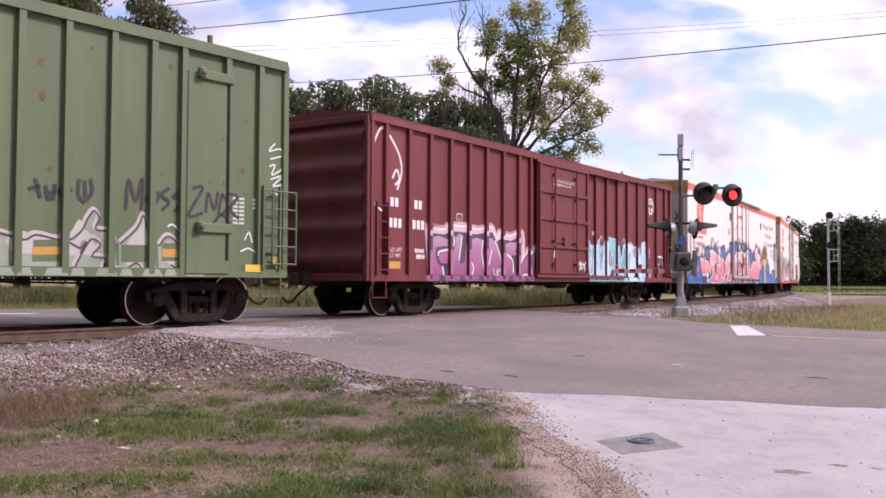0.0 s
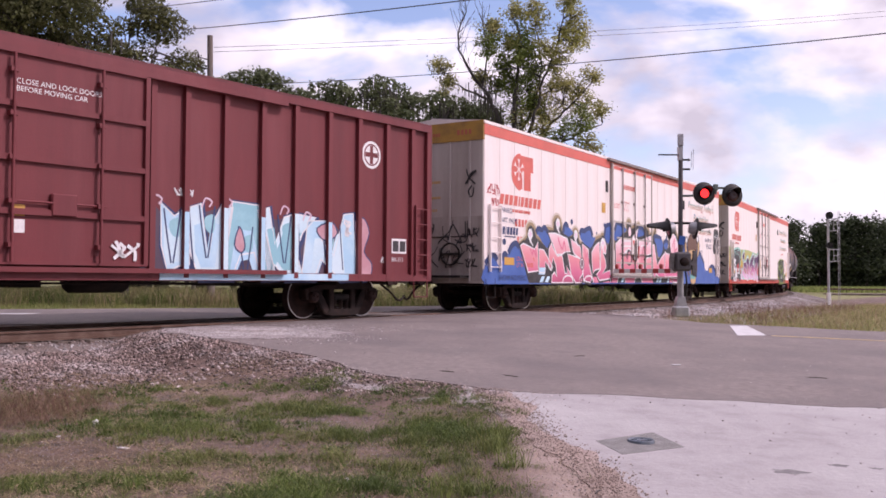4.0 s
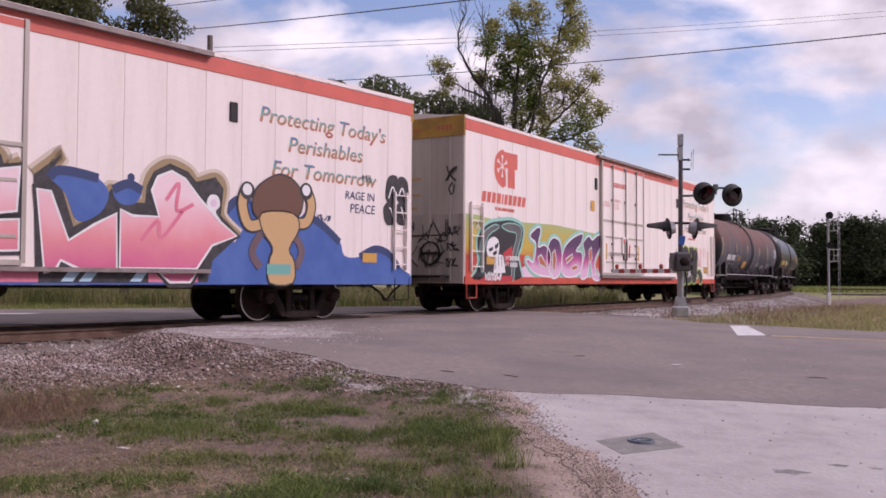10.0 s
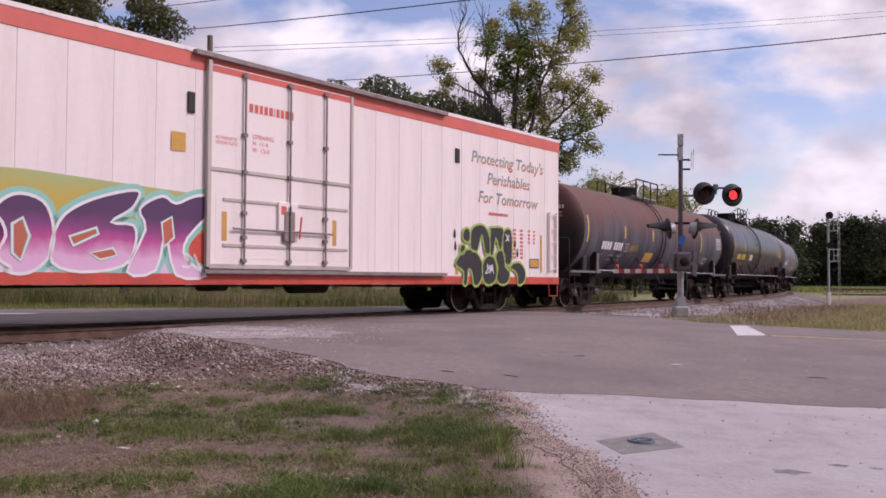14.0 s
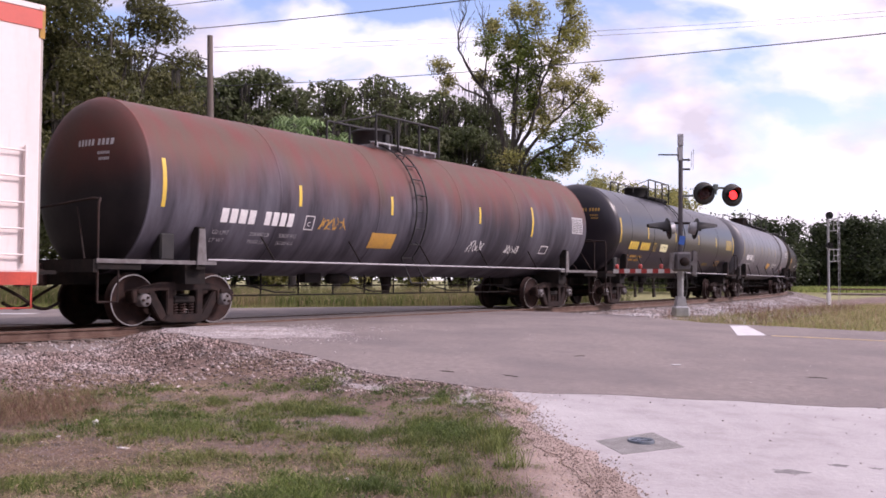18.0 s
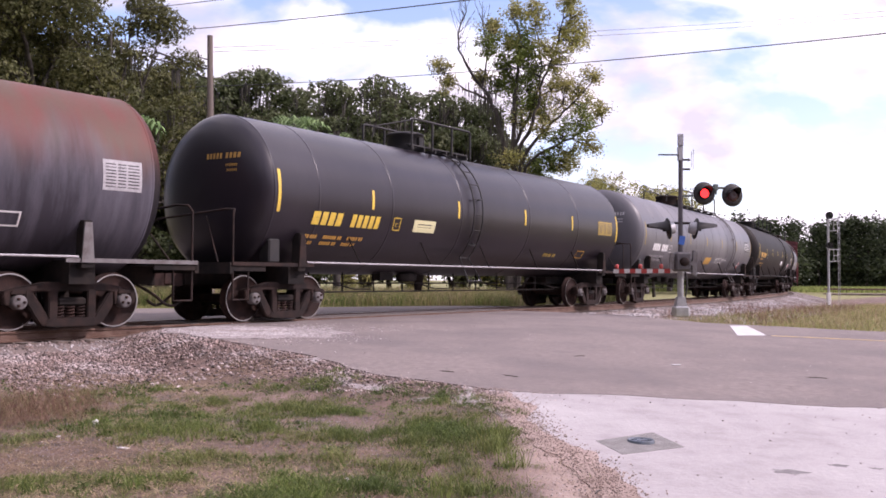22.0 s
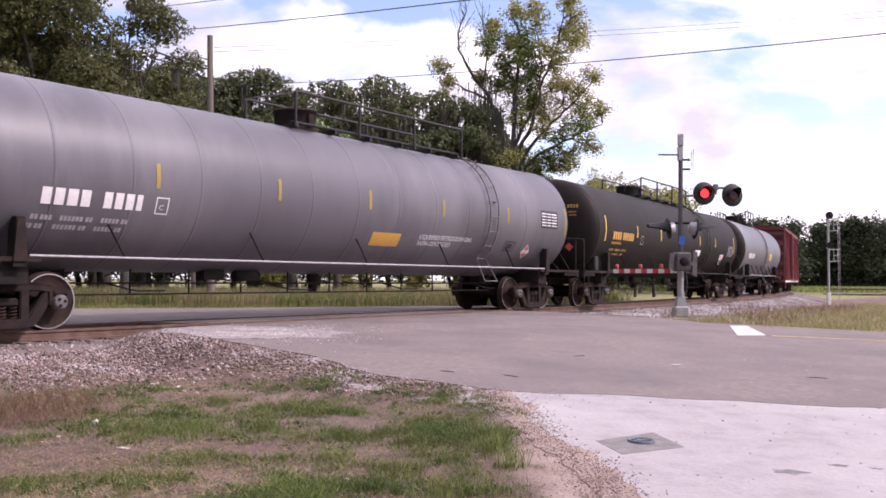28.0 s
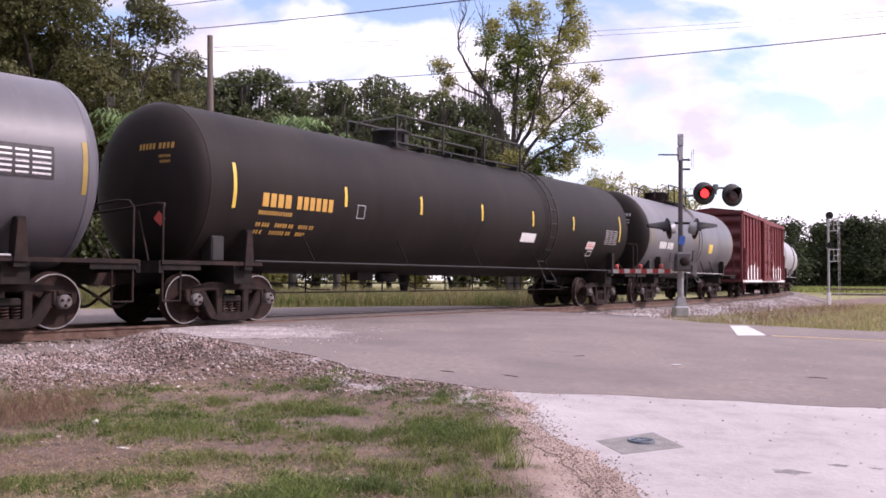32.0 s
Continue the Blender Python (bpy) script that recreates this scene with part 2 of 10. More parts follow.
M["bark"] = mat("bark", (0.050, 0.042, 0.036), (0.095, 0.083, 0.072), rough=0.95, scale=4, stretch=(1, 1, 0.3), fine=18, grain=0.4, bump=0.8)
M["pole"] = mat("pole_wood", (0.14, 0.11, 0.095), (0.20, 0.17, 0.15), rough=0.95, scale=5, stretch=(3, 3, 0.2))
M["oak"] = leaf_mat("oak_leaves", (0.082, 0.104, 0.042), (0.130, 0.142, 0.068))
M["olive"] = leaf_mat("olive_leaves", (0.118, 0.118, 0.044), (0.082, 0.094, 0.037))
M["bright"] = leaf_mat("young_leaves", (0.31, 0.31, 0.09), (0.41, 0.37, 0.15))
M["ivy"] = leaf_mat("ivy_leaves", (0.15, 0.205, 0.045), (0.22, 0.26, 0.075))
M["palm"] = leaf_mat("palm_leaves", (0.13, 0.21, 0.075), (0.19, 0.26, 0.11))
M["far"] = leaf_mat("far_leaves", (0.044, 0.060, 0.028), (0.060, 0.078, 0.037))
M["moss"] = mat("hanging_moss", (0.075, 0.068, 0.056), (0.05, 0.046, 0.038), rough=1.0, bump=0)
M["grass"] = leaf_mat("grass_green", (0.162, 0.220, 0.058), (0.25, 0.245, 0.10))
M["straw"] = leaf_mat("dry_grass", (0.40, 0.31, 0.19), (0.27, 0.185, 0.12))
M["weed"] = leaf_mat("brown_weeds", (0.235, 0.138, 0.10), (0.15, 0.088, 0.062))
M["verge"] = leaf_mat("verge_grass", (0.21, 0.235, 0.075), (0.34, 0.285, 0.14))
M["field"] = leaf_mat("field_grass", (0.21, 0.26, 0.075), (0.27, 0.29, 0.10))
M["litter"] = mat("white_litter", (0.62, 0.60, 0.60), rough=0.5, grain=0.08)
M["wire"] = mat("wire", (0.05, 0.05, 0.055), rough=0.6)
M["lens_dark"] = mat("dark_lens", (0.035, 0.008, 0.008), rough=0.25, grain=0.1, bump=0)
M["lens_lit"] = mat("lit_lens", (1.0, 0.03, 0.025), rough=0.3, grain=0.0, bump=0, glow=3.2)
M["blue"] = mat("blue_sign", (0.06, 0.17, 0.55), rough=0.5)
M["gate_red"] = mat("gate_red", (0.45, 0.06, 0.05), rough=0.5)
M["gate_white"] = mat("gate_white", (0.72, 0.70, 0.68), rough=0.5)


def spray(name, c, c2=None):
    M[name] = mat(name, c, c2, rough=0.55, scale=1.2, fine=16, grain=0.08, bump=0.03)


spray("g_blue", (0.045, 0.11, 0.36), (0.07, 0.15, 0.42))
spray("g_navy", (0.03, 0.05, 0.14))
spray("g_sky", (0.38, 0.62, 0.78), (0.55, 0.74, 0.84))
spray("g_lilac", (0.72, 0.52, 0.68), (0.78, 0.6, 0.7))
spray("g_teal", (0.14, 0.40, 0.36))
spray("g_white", (0.78, 0.77, 0.77), (0.7, 0.69, 0.7))
spray("g_lime", (0.34, 0.48, 0.10))
spray("g_tan", (0.56, 0.36, 0.17))
spray("g_brown", (0.14, 0.065, 0.04))
spray("g_red", (0.50, 0.04, 0.05))
spray("g_palegreen", (0.33, 0.37, 0.30), (0.24, 0.29, 0.21))
spray("g_ice", (0.62, 0.78, 0.84), (0.5, 0.7, 0.8))
spray("g_gold", (0.33, 0.24, 0.13))
spray("g_rose", (0.70, 0.17, 0.27), (0.74, 0.26, 0.33))
spray("g_mint", (0.26, 0.56, 0.48))
spray("g_rust", (0.48, 0.13, 0.07))
spray("g_bone", (0.52, 0.51, 0.47), (0.42, 0.43, 0.38))
spray("g_smoke", (0.16, 0.10, 0.115), (0.10, 0.065, 0.075))
spray("g_haze", (0.62, 0.54, 0.46), (0.56, 0.47, 0.38))
spray("g_ash", (0.13, 0.12, 0.125), (0.10, 0.09, 0.095))


def fade(name, stops, wander=0.45):
    """Sprayed paint that passes from one colour to the next with height: stops of (z, colour)."""
    spray(name, stops[0][1])
    nt = M[name].node_tree
    n, l = nt.nodes.new, nt.links.new
    b = nt.nodes["Principled BSDF"]
    co = n("ShaderNodeTexCoord")
    sep = n("ShaderNodeSeparateXYZ"); l(co.outputs["Object"], sep.inputs[0])
    t = n("ShaderNodeTexNoise"); t.inputs["Scale"].default_value = 1.7; t.inputs["Detail"].default_value = 4
    l(co.outputs["Object"], t.inputs["Vector"])
    k = n("ShaderNodeMath"); k.operation = "MULTIPLY_ADD"; k.inputs[1].default_value = wander
    l(t.outputs[0], k.inputs[0]); l(sep.outputs[2], k.inputs[2])
    z0, z1 = stops[0][0], stops[-1][0]
    r = n("ShaderNodeMapRange"); r.inputs[1].default_value, r.inputs[2].default_value = z0 + wander / 2, z1 + wander / 2
    l(k.outputs[0], r.inputs[0])
    ramp = n("ShaderNodeValToRGB")
    el = ramp.color_ramp.elements
    while len(el) < len(stops):
        el.new(0.5)
    for e, (z, c) in zip(el, stops):
        e.position, e.color = (z - z0) / (z1 - z0), (*c, 1)
    l(r.outputs[0], ramp.inputs[0]); l(ramp.outputs[0], b.inputs["Base Color"])


for i_ in range(3):
    z_ = 3.80 - 0.5 * i_
    fade("slogan_%d" % i_, [(z_, (0.45, 0.11, 0.09)), (z_ + 0.09, (0.42, 0.30, 0.16)), (z_ + 0.16, (0.22, 0.40, 0.34)), (z_ + 0.24, (0.11, 0.32, 0.38)), (z_ + 0.34, (0.07, 0.15, 0.36))], 0.0)
fade("fade_pink", [(0.8, (0.47, 0.08, 0.17)), (1.1, (0.66, 0.15, 0.27)), (1.5, (0.76, 0.27, 0.30)), (1.85, (0.80, 0.42, 0.47)), (2.25, (0.82, 0.62, 0.66))])
fade("fade_violet", [(0.85, (0.72, 0.48, 0.66)), (1.2, (0.70, 0.42, 0.60)), (1.42, (0.50, 0.08, 0.27)), (1.62, (0.22, 0.05, 0.18)), (1.85, (0.085, 0.035, 0.10))])
fade("fade_ochre", [(0.9, (0.55, 0.07, 0.05)), (1.4, (0.56, 0.16, 0.05)), (1.75, (0.56, 0.38, 0.05)), (2.15, (0.50, 0.40, 0.09)), (2.45, (0.36, 0.46, 0.20))])
fade("fade_mauve", [(0.85, (0.24, 0.065, 0.17)), (1.2, (0.35, 0.11, 0.24)), (1.55, (0.42, 0.17, 0.32)), (1.9, (0.47, 0.30, 0.40))])


def ground_cover(m):
    """Green and tan turf on the land beyond the crossing, bare pale sand along the driveway."""
    nt = m.node_tree
    n, l = nt.nodes.new, nt.links.new
    b = nt.nodes["Principled BSDF"]
    old = b.inputs["Base Color"].links[0].from_socket
    co = n("ShaderNodeTexCoord")
    sep = n("ShaderNodeSeparateXYZ"); l(co.outputs["Object"], sep.inputs[0])

    def math_(op, a, v):
        k = n("ShaderNodeMath"); k.operation = op
        l(a, k.inputs[0])
        if isinstance(v, float):
            k.inputs[1].default_value = v
        else:
            l(v, k.inputs[1])
        return k.outputs[0]

    def noisy(scale):
        t = n("ShaderNodeTexNoise"); t.inputs["Scale"].default_value = scale; t.inputs["Detail"].default_value = 8
        l(co.outputs["Object"], t.inputs["Vector"])
        return t.outputs[0]

    def step(v, a, z):
        r = n("ShaderNodeMapRange"); r.inputs[1].default_value, r.inputs[2].default_value = a, z
        l(v, r.inputs[0])
        return r.outputs[0]

    def over(fac, under, c1, c2, scale):
        tone = n("ShaderNodeMix"); tone.data_type = "RGBA"
        tone.inputs[6].default_value, tone.inputs[7].default_value = (*c1, 1), (*c2, 1)
        l(step(noisy(scale), 0.35, 0.65), tone.inputs["Factor"])
        x = n("ShaderNodeMix"); x.data_type = "RGBA"
        l(fac, x.inputs["Factor"]); l(under, x.inputs[6]); l(tone.outputs[2], x.inputs[7])
        return x.outputs[2]

    X, Y = sep.outputs[0], sep.outputs[1]
    side = math_("SUBTRACT", math_("MULTIPLY", X, 0.818), math_("MULTIPLY", math_("SUBTRACT", Y, 24.49), 0.575))
    ragged = math_("MULTIPLY", math_("SUBTRACT", noisy(0.5), 0.5), 5.0)
    rough_side = math_("ADD", side, ragged)
    away = math_("MAXIMUM", step(rough_side, -2.6, -4.2), step(rough_side, 4.0, 5.6))
    turf_ = math_("MULTIPLY", away, step(math_("ADD", Y, ragged), 16.5, 19.5))
    col = over(turf_, old, (0.15, 0.175, 0.055), (0.27, 0.225, 0.105), 2.5)
    edge_ = math_("ADD", X, math_("MULTIPLY", math_("SUBTRACT", noisy(3.0), 0.5), 0.7))
    sand_ = math_("MULTIPLY", step(edge_, 0.42, 0.72), step(Y, 9.2, 8.4))
    col = over(sand_, col, (0.40, 0.305, 0.262), (0.31, 0.235, 0.195), 6.0)
    l(col, b.inputs["Base Color"])


ground_cover(M["soil"])
M["crumble"] = mat("crumbled_asphalt", (0.33, 0.29, 0.282), (0.20, 0.165, 0.155), rough=1.0, scale=7, edges=(0.38, 0.66), fine=30, grain=0.5, bump=1.0, c3=(0.40, 0.36, 0.345), scale3=1.6)
M["grass_deep"] = leaf_mat("grass_deep", (0.080, 0.122, 0.034), (0.15, 0.175, 0.055))
spray("f_pink", (0.62, 0.42, 0.50), (0.72, 0.58, 0.64))
spray("f_mist", (0.50, 0.25, 0.28), (0.62, 0.42, 0.46))
spray("g_frost", (0.24, 0.50, 0.58), (0.34, 0.60, 0.66))
spray("f_plum", (0.36, 0.13, 0.26), (0.43, 0.19, 0.33))
spray("f_deep", (0.25, 0.085, 0.20), (0.30, 0.12, 0.24))
spray("f_ink", (0.022, 0.018, 0.023), (0.034, 0.027, 0.034))
spray("f_dark", (0.075, 0.048, 0.075), (0.11, 0.07, 0.10))


# ---- mesh helpers ----
def mesh_from(name, verts, faces, material, smooth=False):
    me = bpy.data.meshes.new(name)
    me.from_pydata([tuple(v) for v in verts], [], [tuple(f) for f in faces])
    for m in (material if isinstance(material, (list, tuple)) else [material]):
        me.materials.append(m)
    if smooth:
        me.shade_smooth()
    return me


def quads_mesh(name, corners, material):
    """A mesh of loose quads from an array (n, 4, 3)."""
    k = len(corners)
    me = bpy.data.meshes.new(name)
    me.vertices.add(4 * k); me.loops.add(4 * k); me.polygons.add(k)
    me.vertices.foreach_set("co", np.ascontiguousarray(corners, dtype=np.float32).ravel())
    me.loops.foreach_set("vertex_index", np.arange(4 * k, dtype=np.int32))
    me.polygons.foreach_set("loop_start", np.arange(0, 4 * k, 4, dtype=np.int32))
    me.materials.append(material)
    me.update(calc_edges=True)
    return me


def tris_mesh(name, verts, faces, material):
    k = len(faces)
    me = bpy.data.meshes.new(name)
    me.vertices.add(len(verts)); me.loops.add(3 * k); me.polygons.add(k)
    me.vertices.foreach_set("co", np.ascontiguousarray(verts, dtype=np.float32).ravel())
    me.loops.foreach_set("vertex_index", np.ascontiguousarray(faces, dtype=np.int32).ravel())
    me.polygons.foreach_set("loop_start", np.arange(0, 3 * k, 3, dtype=np.int32))
    me.materials.append(material)
    me.update(calc_edges=True)
    return me


class Shape:
    """Gathers boxes, tubes and turned bodies into one mesh."""

    def __init__(self):
        self.v, self.f, self.m, self.s = [], [], [], []

    def add(self, verts, faces, mi=0, smooth=False):
        o = len(self.v)
        self.v += [tuple(v) for v in verts]
        for f in faces:
            self.f.append(tuple(i + o for i in f)); self.m.append(mi); self.s.append(smooth)
        return self

    def box(self, x0, x1, y0, y1, z0, z1, mi=0, bev=0.0, turn=None):
        c = [(x, y, z) for z in (z0, z1) for y in (y0, y1) for x in (x0, x1)]
        if bev:
            bm = bmesh.new()
            bmesh.ops.create_cube(bm, size=1.0)
            for v in bm.verts:
                v.co = Vector(((x0 + x1) / 2 + v.co.x * (x1 - x0), (y0 + y1) / 2 + v.co.y * (y1 - y0), (z0 + z1) / 2 + v.co.z * (z1 - z0)))
            bmesh.ops.bevel(bm, geom=bm.edges[:], offset=bev, segments=1, affect="EDGES")
            bm.verts.index_update()
            vs = [v.co.copy() for v in bm.verts]
            fs = [[v.index for v in f.verts] for f in bm.faces]
            bm.free()
        else:
            vs = [Vector(p) for p in c]
            fs = [(0, 2, 3, 1), (4, 5, 7, 6), (0, 1, 5, 4), (2, 6, 7, 3), (0, 4, 6, 2), (1, 3, 7, 5)]
        if turn:
            vs = [turn @ v for v in vs]
        return self.add(vs, fs, mi)

    def tube(self, pts, r, seg=8, mi=0, cap=True):
        pts = [Vector(p) for p in pts]
        rs = r if isinstance(r, (list, tuple)) else [r] * len(pts)
        vs, fs = [], []
        ref = None
        for i, p in enumerate(pts):
            d = (pts[min(i + 1, len(pts) - 1)] - pts[max(i - 1, 0)]).normalized()
            if ref is None:
                ref = d.orthogonal().normalized()
            a = (ref - d * ref.dot(d)).normalized()
            ref = a
            b = d.cross(a)
            for k in range(seg):
                t = 2 * math.pi * k / seg
                vs.append(p + (a * math.cos(t) + b * math.sin(t)) * rs[i])
        for i in range(len(pts) - 1):
            for k in range(seg):
                k2 = (k + 1) % seg
                fs.append((i * seg + k, i * seg + k2, (i + 1) * seg + k2, (i + 1) * seg + k))
        self.add(vs, fs, mi, True)
        if cap:
            self.add(vs[:seg], [tuple(reversed(range(seg)))], mi)
            self.add(vs[-seg:], [tuple(range(seg))], mi)
        return self

    def turned(self, prof, axis="x", at=(0, 0, 0), seg=24, mi=0, smooth=True):
        """Turns a profile of (along, radius) round an axis."""
        vs, fs = [], []
        for a, r in prof:
            for k in range(seg):
                t = 2 * math.pi * k / seg
                c, s = r * math.cos(t), r * math.sin(t)
                q = {"x": (a, c, s), "y": (c, a, -s), "z": (c, s, a)}[axis]
                vs.append((q[0] + at[0], q[1] + at[1], q[2] + at[2]))
        for i in range(len(prof) - 1):
            for k in range(seg):
                k2 = (k + 1) % seg
                fs.append((i * seg + k, i * seg + k2, (i + 1) * seg + k2, (i + 1) * seg + k))
        return self.add(vs, fs, mi, smooth)

    def prism(self, outline, y0, y1, mi=0, bev=0.0):
        """An outline in x, z drawn out from y0 to y1."""
        n = len(outline)
        if bev:
            bm = bmesh.new()
            lo = [bm.verts.new((x, y0, z)) for x, z in outline]
            hi = [bm.verts.new((x, y1, z)) for x, z in outline]
            bm.faces.new(lo); bm.faces.new(hi[::-1])
            for i in range(n):
                bm.faces.new((lo[i], hi[i], hi[(i + 1) % n], lo[(i + 1) % n]))
            bmesh.ops.recalc_face_normals(bm, faces=bm.faces[:])
            bmesh.ops.bevel(bm, geom=bm.edges[:], offset=bev, segments=2, affect="EDGES")
            bm.verts.index_update()
            vs, fs = [v.co.copy() for v in bm.verts], [[v.index for v in f.verts] for f in bm.faces]
            bm.free()
            return self.add(vs, fs, mi)
        vs = [(x, y0, z) for x, z in outline] + [(x, y1, z) for x, z in outline]
        fs = [tuple(range(n)), tuple(reversed(range(n, 2 * n)))]
        fs += [(i, i + n, (i + 1) % n + n, (i + 1) % n) for i in range(n)]
        return self.add(vs, fs, mi)

    def mesh(self, name, materials):
        me = mesh_from(name, self.v, self.f, materials)
        me.polygons.foreach_set("material_index", self.m)
        me.polygons.foreach_set("use_smooth", self.s)
        bm = bmesh.new(); bm.from_mesh(me)
        bmesh.ops.recalc_face_normals(bm, faces=bm.faces)
        bm.to_mesh(me); bm.free()
        return me


def part(name, shape, material, parent, label=""):
    """Links a shape or a mesh as one object under a thing or a part."""
    me = shape if isinstance(shape, bpy.types.Mesh) else shape.mesh(name, material)
    ob = new(name, me)
    ob.parent = parent
    return tagged(ob, label)


def thing(name, label, category, group="", at=None, kind=""):
    ob = new(name)
    ob.empty_display_size = 0.3
    if at is not None:
        ob.matrix_world = at
    return tagged(ob, label, category, group, kind)


# ---- the line of the track ----
KNOTS = np.array([-60, -10, 0, 10, 20, 30, 40, 50, 300.0])
BEND = np.array([0.0043, 0.0042, 0.0037, 0.0051, 0.0031, 0.0028, 0.0042, 0.0045, 0.0045])
STEP = 0.5
RUN = np.arange(-60, 300, STEP)


def lay_track():
    k = np.interp(RUN, KNOTS, BEND)
    i0 = int(np.argmin(abs(RUN)))
    h = np.concatenate([[0], np.cumsum((k[1:] + k[:-1]) / 2 * STEP)])
    h = h - h[i0] + 0.95822
    x = np.concatenate([[0], np.cumsum((np.cos(h[1:]) + np.cos(h[:-1])) / 2 * STEP)])
    y = np.concatenate([[0], np.cumsum((np.sin(h[1:]) + np.sin(h[:-1])) / 2 * STEP)])
    return x - x[i0], y - y[i0] + 24.491, h


TX, TY, TH = lay_track()


def on_track(s, side=0.0, z=0.0):
    """A point at the run s; side is positive towards the camera."""
    h = float(np.interp(s, RUN, TH))
    return Vector((float(np.interp(s, RUN, TX)) + side * math.sin(h), float(np.interp(s, RUN, TY)) - side * math.cos(h), z))


def track_frame(x, y):
    """For arrays x, y: the run along the track and the side, positive towards the camera."""
    x, y = np.atleast_1d(np.asarray(x, float)), np.atleast_1d(np.asarray(y, float))
    sx, sy, sr, sh = TX[::4], TY[::4], RUN[::4], TH[::4]
    run, side = np.empty(len(x)), np.empty(len(x))
    for a in range(0, len(x), 4000):
        b = slice(a, a + 4000)
        d = (x[b, None] - sx) ** 2 + (y[b, None] - sy) ** 2
        i = d.argmin(1)
        ex, ey = x[b] - sx[i], y[b] - sy[i]
        run[b] = sr[i] + ex * np.cos(sh[i]) + ey * np.sin(sh[i])
        side[b] = ex * np.sin(sh[i]) - ey * np.cos(sh[i])
    return run, side


SPEED_T = np.arange(0, 33, 4.0)
SPEED = np.array([4.066, 3.982, 3.997, 4.024, 3.949, 3.951, 4.040, 3.903, 3.924])
CLOCK = np.arange(0, 32.01, 0.1)
_v = np.interp(CLOCK, SPEED_T, SPEED)
GONE = np.concatenate([[0], np.cumsum((_v[1:] + _v[:-1]) / 2 * 0.1)])


def gone(t):
    """Metres that the train has run by t seconds."""
    return float(np.interp(t, CLOCK, GONE))


# ---- ground ----
def road_outlines():
    near = [(0.6, 9.05), (-0.75, 9.95), (-1.6, 11.3), (-2.9, 12.6), (-3.9, 14.0), (-4.75, 15.3)]
    near += [tuple(on_track(s, 0.86))[:2] for s in (-8.3, -4, 0, 2.2)]
    near += [(2.95, 25.0), (4.0, 23.6), (6.05, 21.3), (10.2, 20.7), (40, 17.0), (40, 8.9), (4.34, 8.95), (2.35, 9.05)]
    far = [tuple(on_track(s, -0.86))[:2] for s in (3.4, 0, -4, -9.5)]
    far += [(-13, 15.5), (-40, 9.5), (-40, 19), (-11.3, 25.1), (-5.6, 27.1), (0.3, 30.4), (3.6, 30.0)]
    return near, far


ROAD_NEAR, ROAD_FAR = road_outlines()


def inside(x, y, loop):
    """Metres inside a closed outline; negative outside."""
    P = np.array(loop); Q = np.roll(P, -1, 0)
    best = np.full(len(x), 1e9); odd = np.zeros(len(x), bool)
    for (ax, ay), (bx, by) in zip(P, Q):
        dx, dy = bx - ax, by - ay
        t = np.clip(((x - ax) * dx + (y - ay) * dy) / (dx * dx + dy * dy), 0, 1)
        best = np.minimum(best, np.hypot(x - ax - t * dx, y - ay - t * dy))
        cut = ((ay > y) != (by > y)) & (x < (bx - ax) * (y - ay) / ((by - ay) if by != ay else 1e-9) + ax)
        odd ^= cut
    return np.where(odd, best, -best)


def in_road(x, y):
    x, y = np.asarray(x, float), np.asarray(y, float)
    return np.maximum(inside(x, y, ROAD_NEAR), inside(x, y, ROAD_FAR))


APRON = [(0.42, 9.25), (0.68, 7.9), (0.73, 6.7), (0.98, 5.8), (0.96, 5.0), (0.75, 3.5), (0.3, 1.0), (9, 0.6), (14, 9.3), (4.34, 9.35), (2.35, 9.4)]


def height(x, y):
    """The lie of the land."""
    x, y = np.atleast_1d(np.asarray(x, float)), np.atleast_1d(np.asarray(y, float))
    run, side = track_frame(x, y)
    road = -0.03 - 0.045 * np.clip(side - 4.5, 0, 9.5)
    road = np.where(side < 0, -0.03 - 0.0 * side, road)
    deep = 0.12 + 0.38 * np.clip((run - 24) / 12, 0, 1)
    off = np.abs(side)
    bank = -0.26 - (deep) * np.clip((off - 2.0) / 2.2, 0, 1)
    land = np.minimum(bank, road - 0.05)
    land = np.where(side < 0, np.minimum(bank, -0.26 - 0.1 * np.clip((off - 2) / 3, 0, 1)), land)
    k = np.clip(np.maximum(in_road(x, y), inside(x, y, APRON)) / 1.3 + 1.0, 0, 1)
    k = k * k * (3 - 2 * k)
    pad = inside(x, y, APRON)
    drop = np.where((pad > -1.0) & (in_road(x, y) < -0.05), 0.008 + 0.014 * np.clip(pad / 0.3, 0, 1), 0.013)
    z = land * (1 - k) + (road - drop) * k
    return z


def ground_z(x, y):
    return float(height([x], [y])[0])


def axis(*spans):
    out = []
    for a, b, d in spans:
        out.append(np.arange(a, b, d))
    return np.concatenate(out)


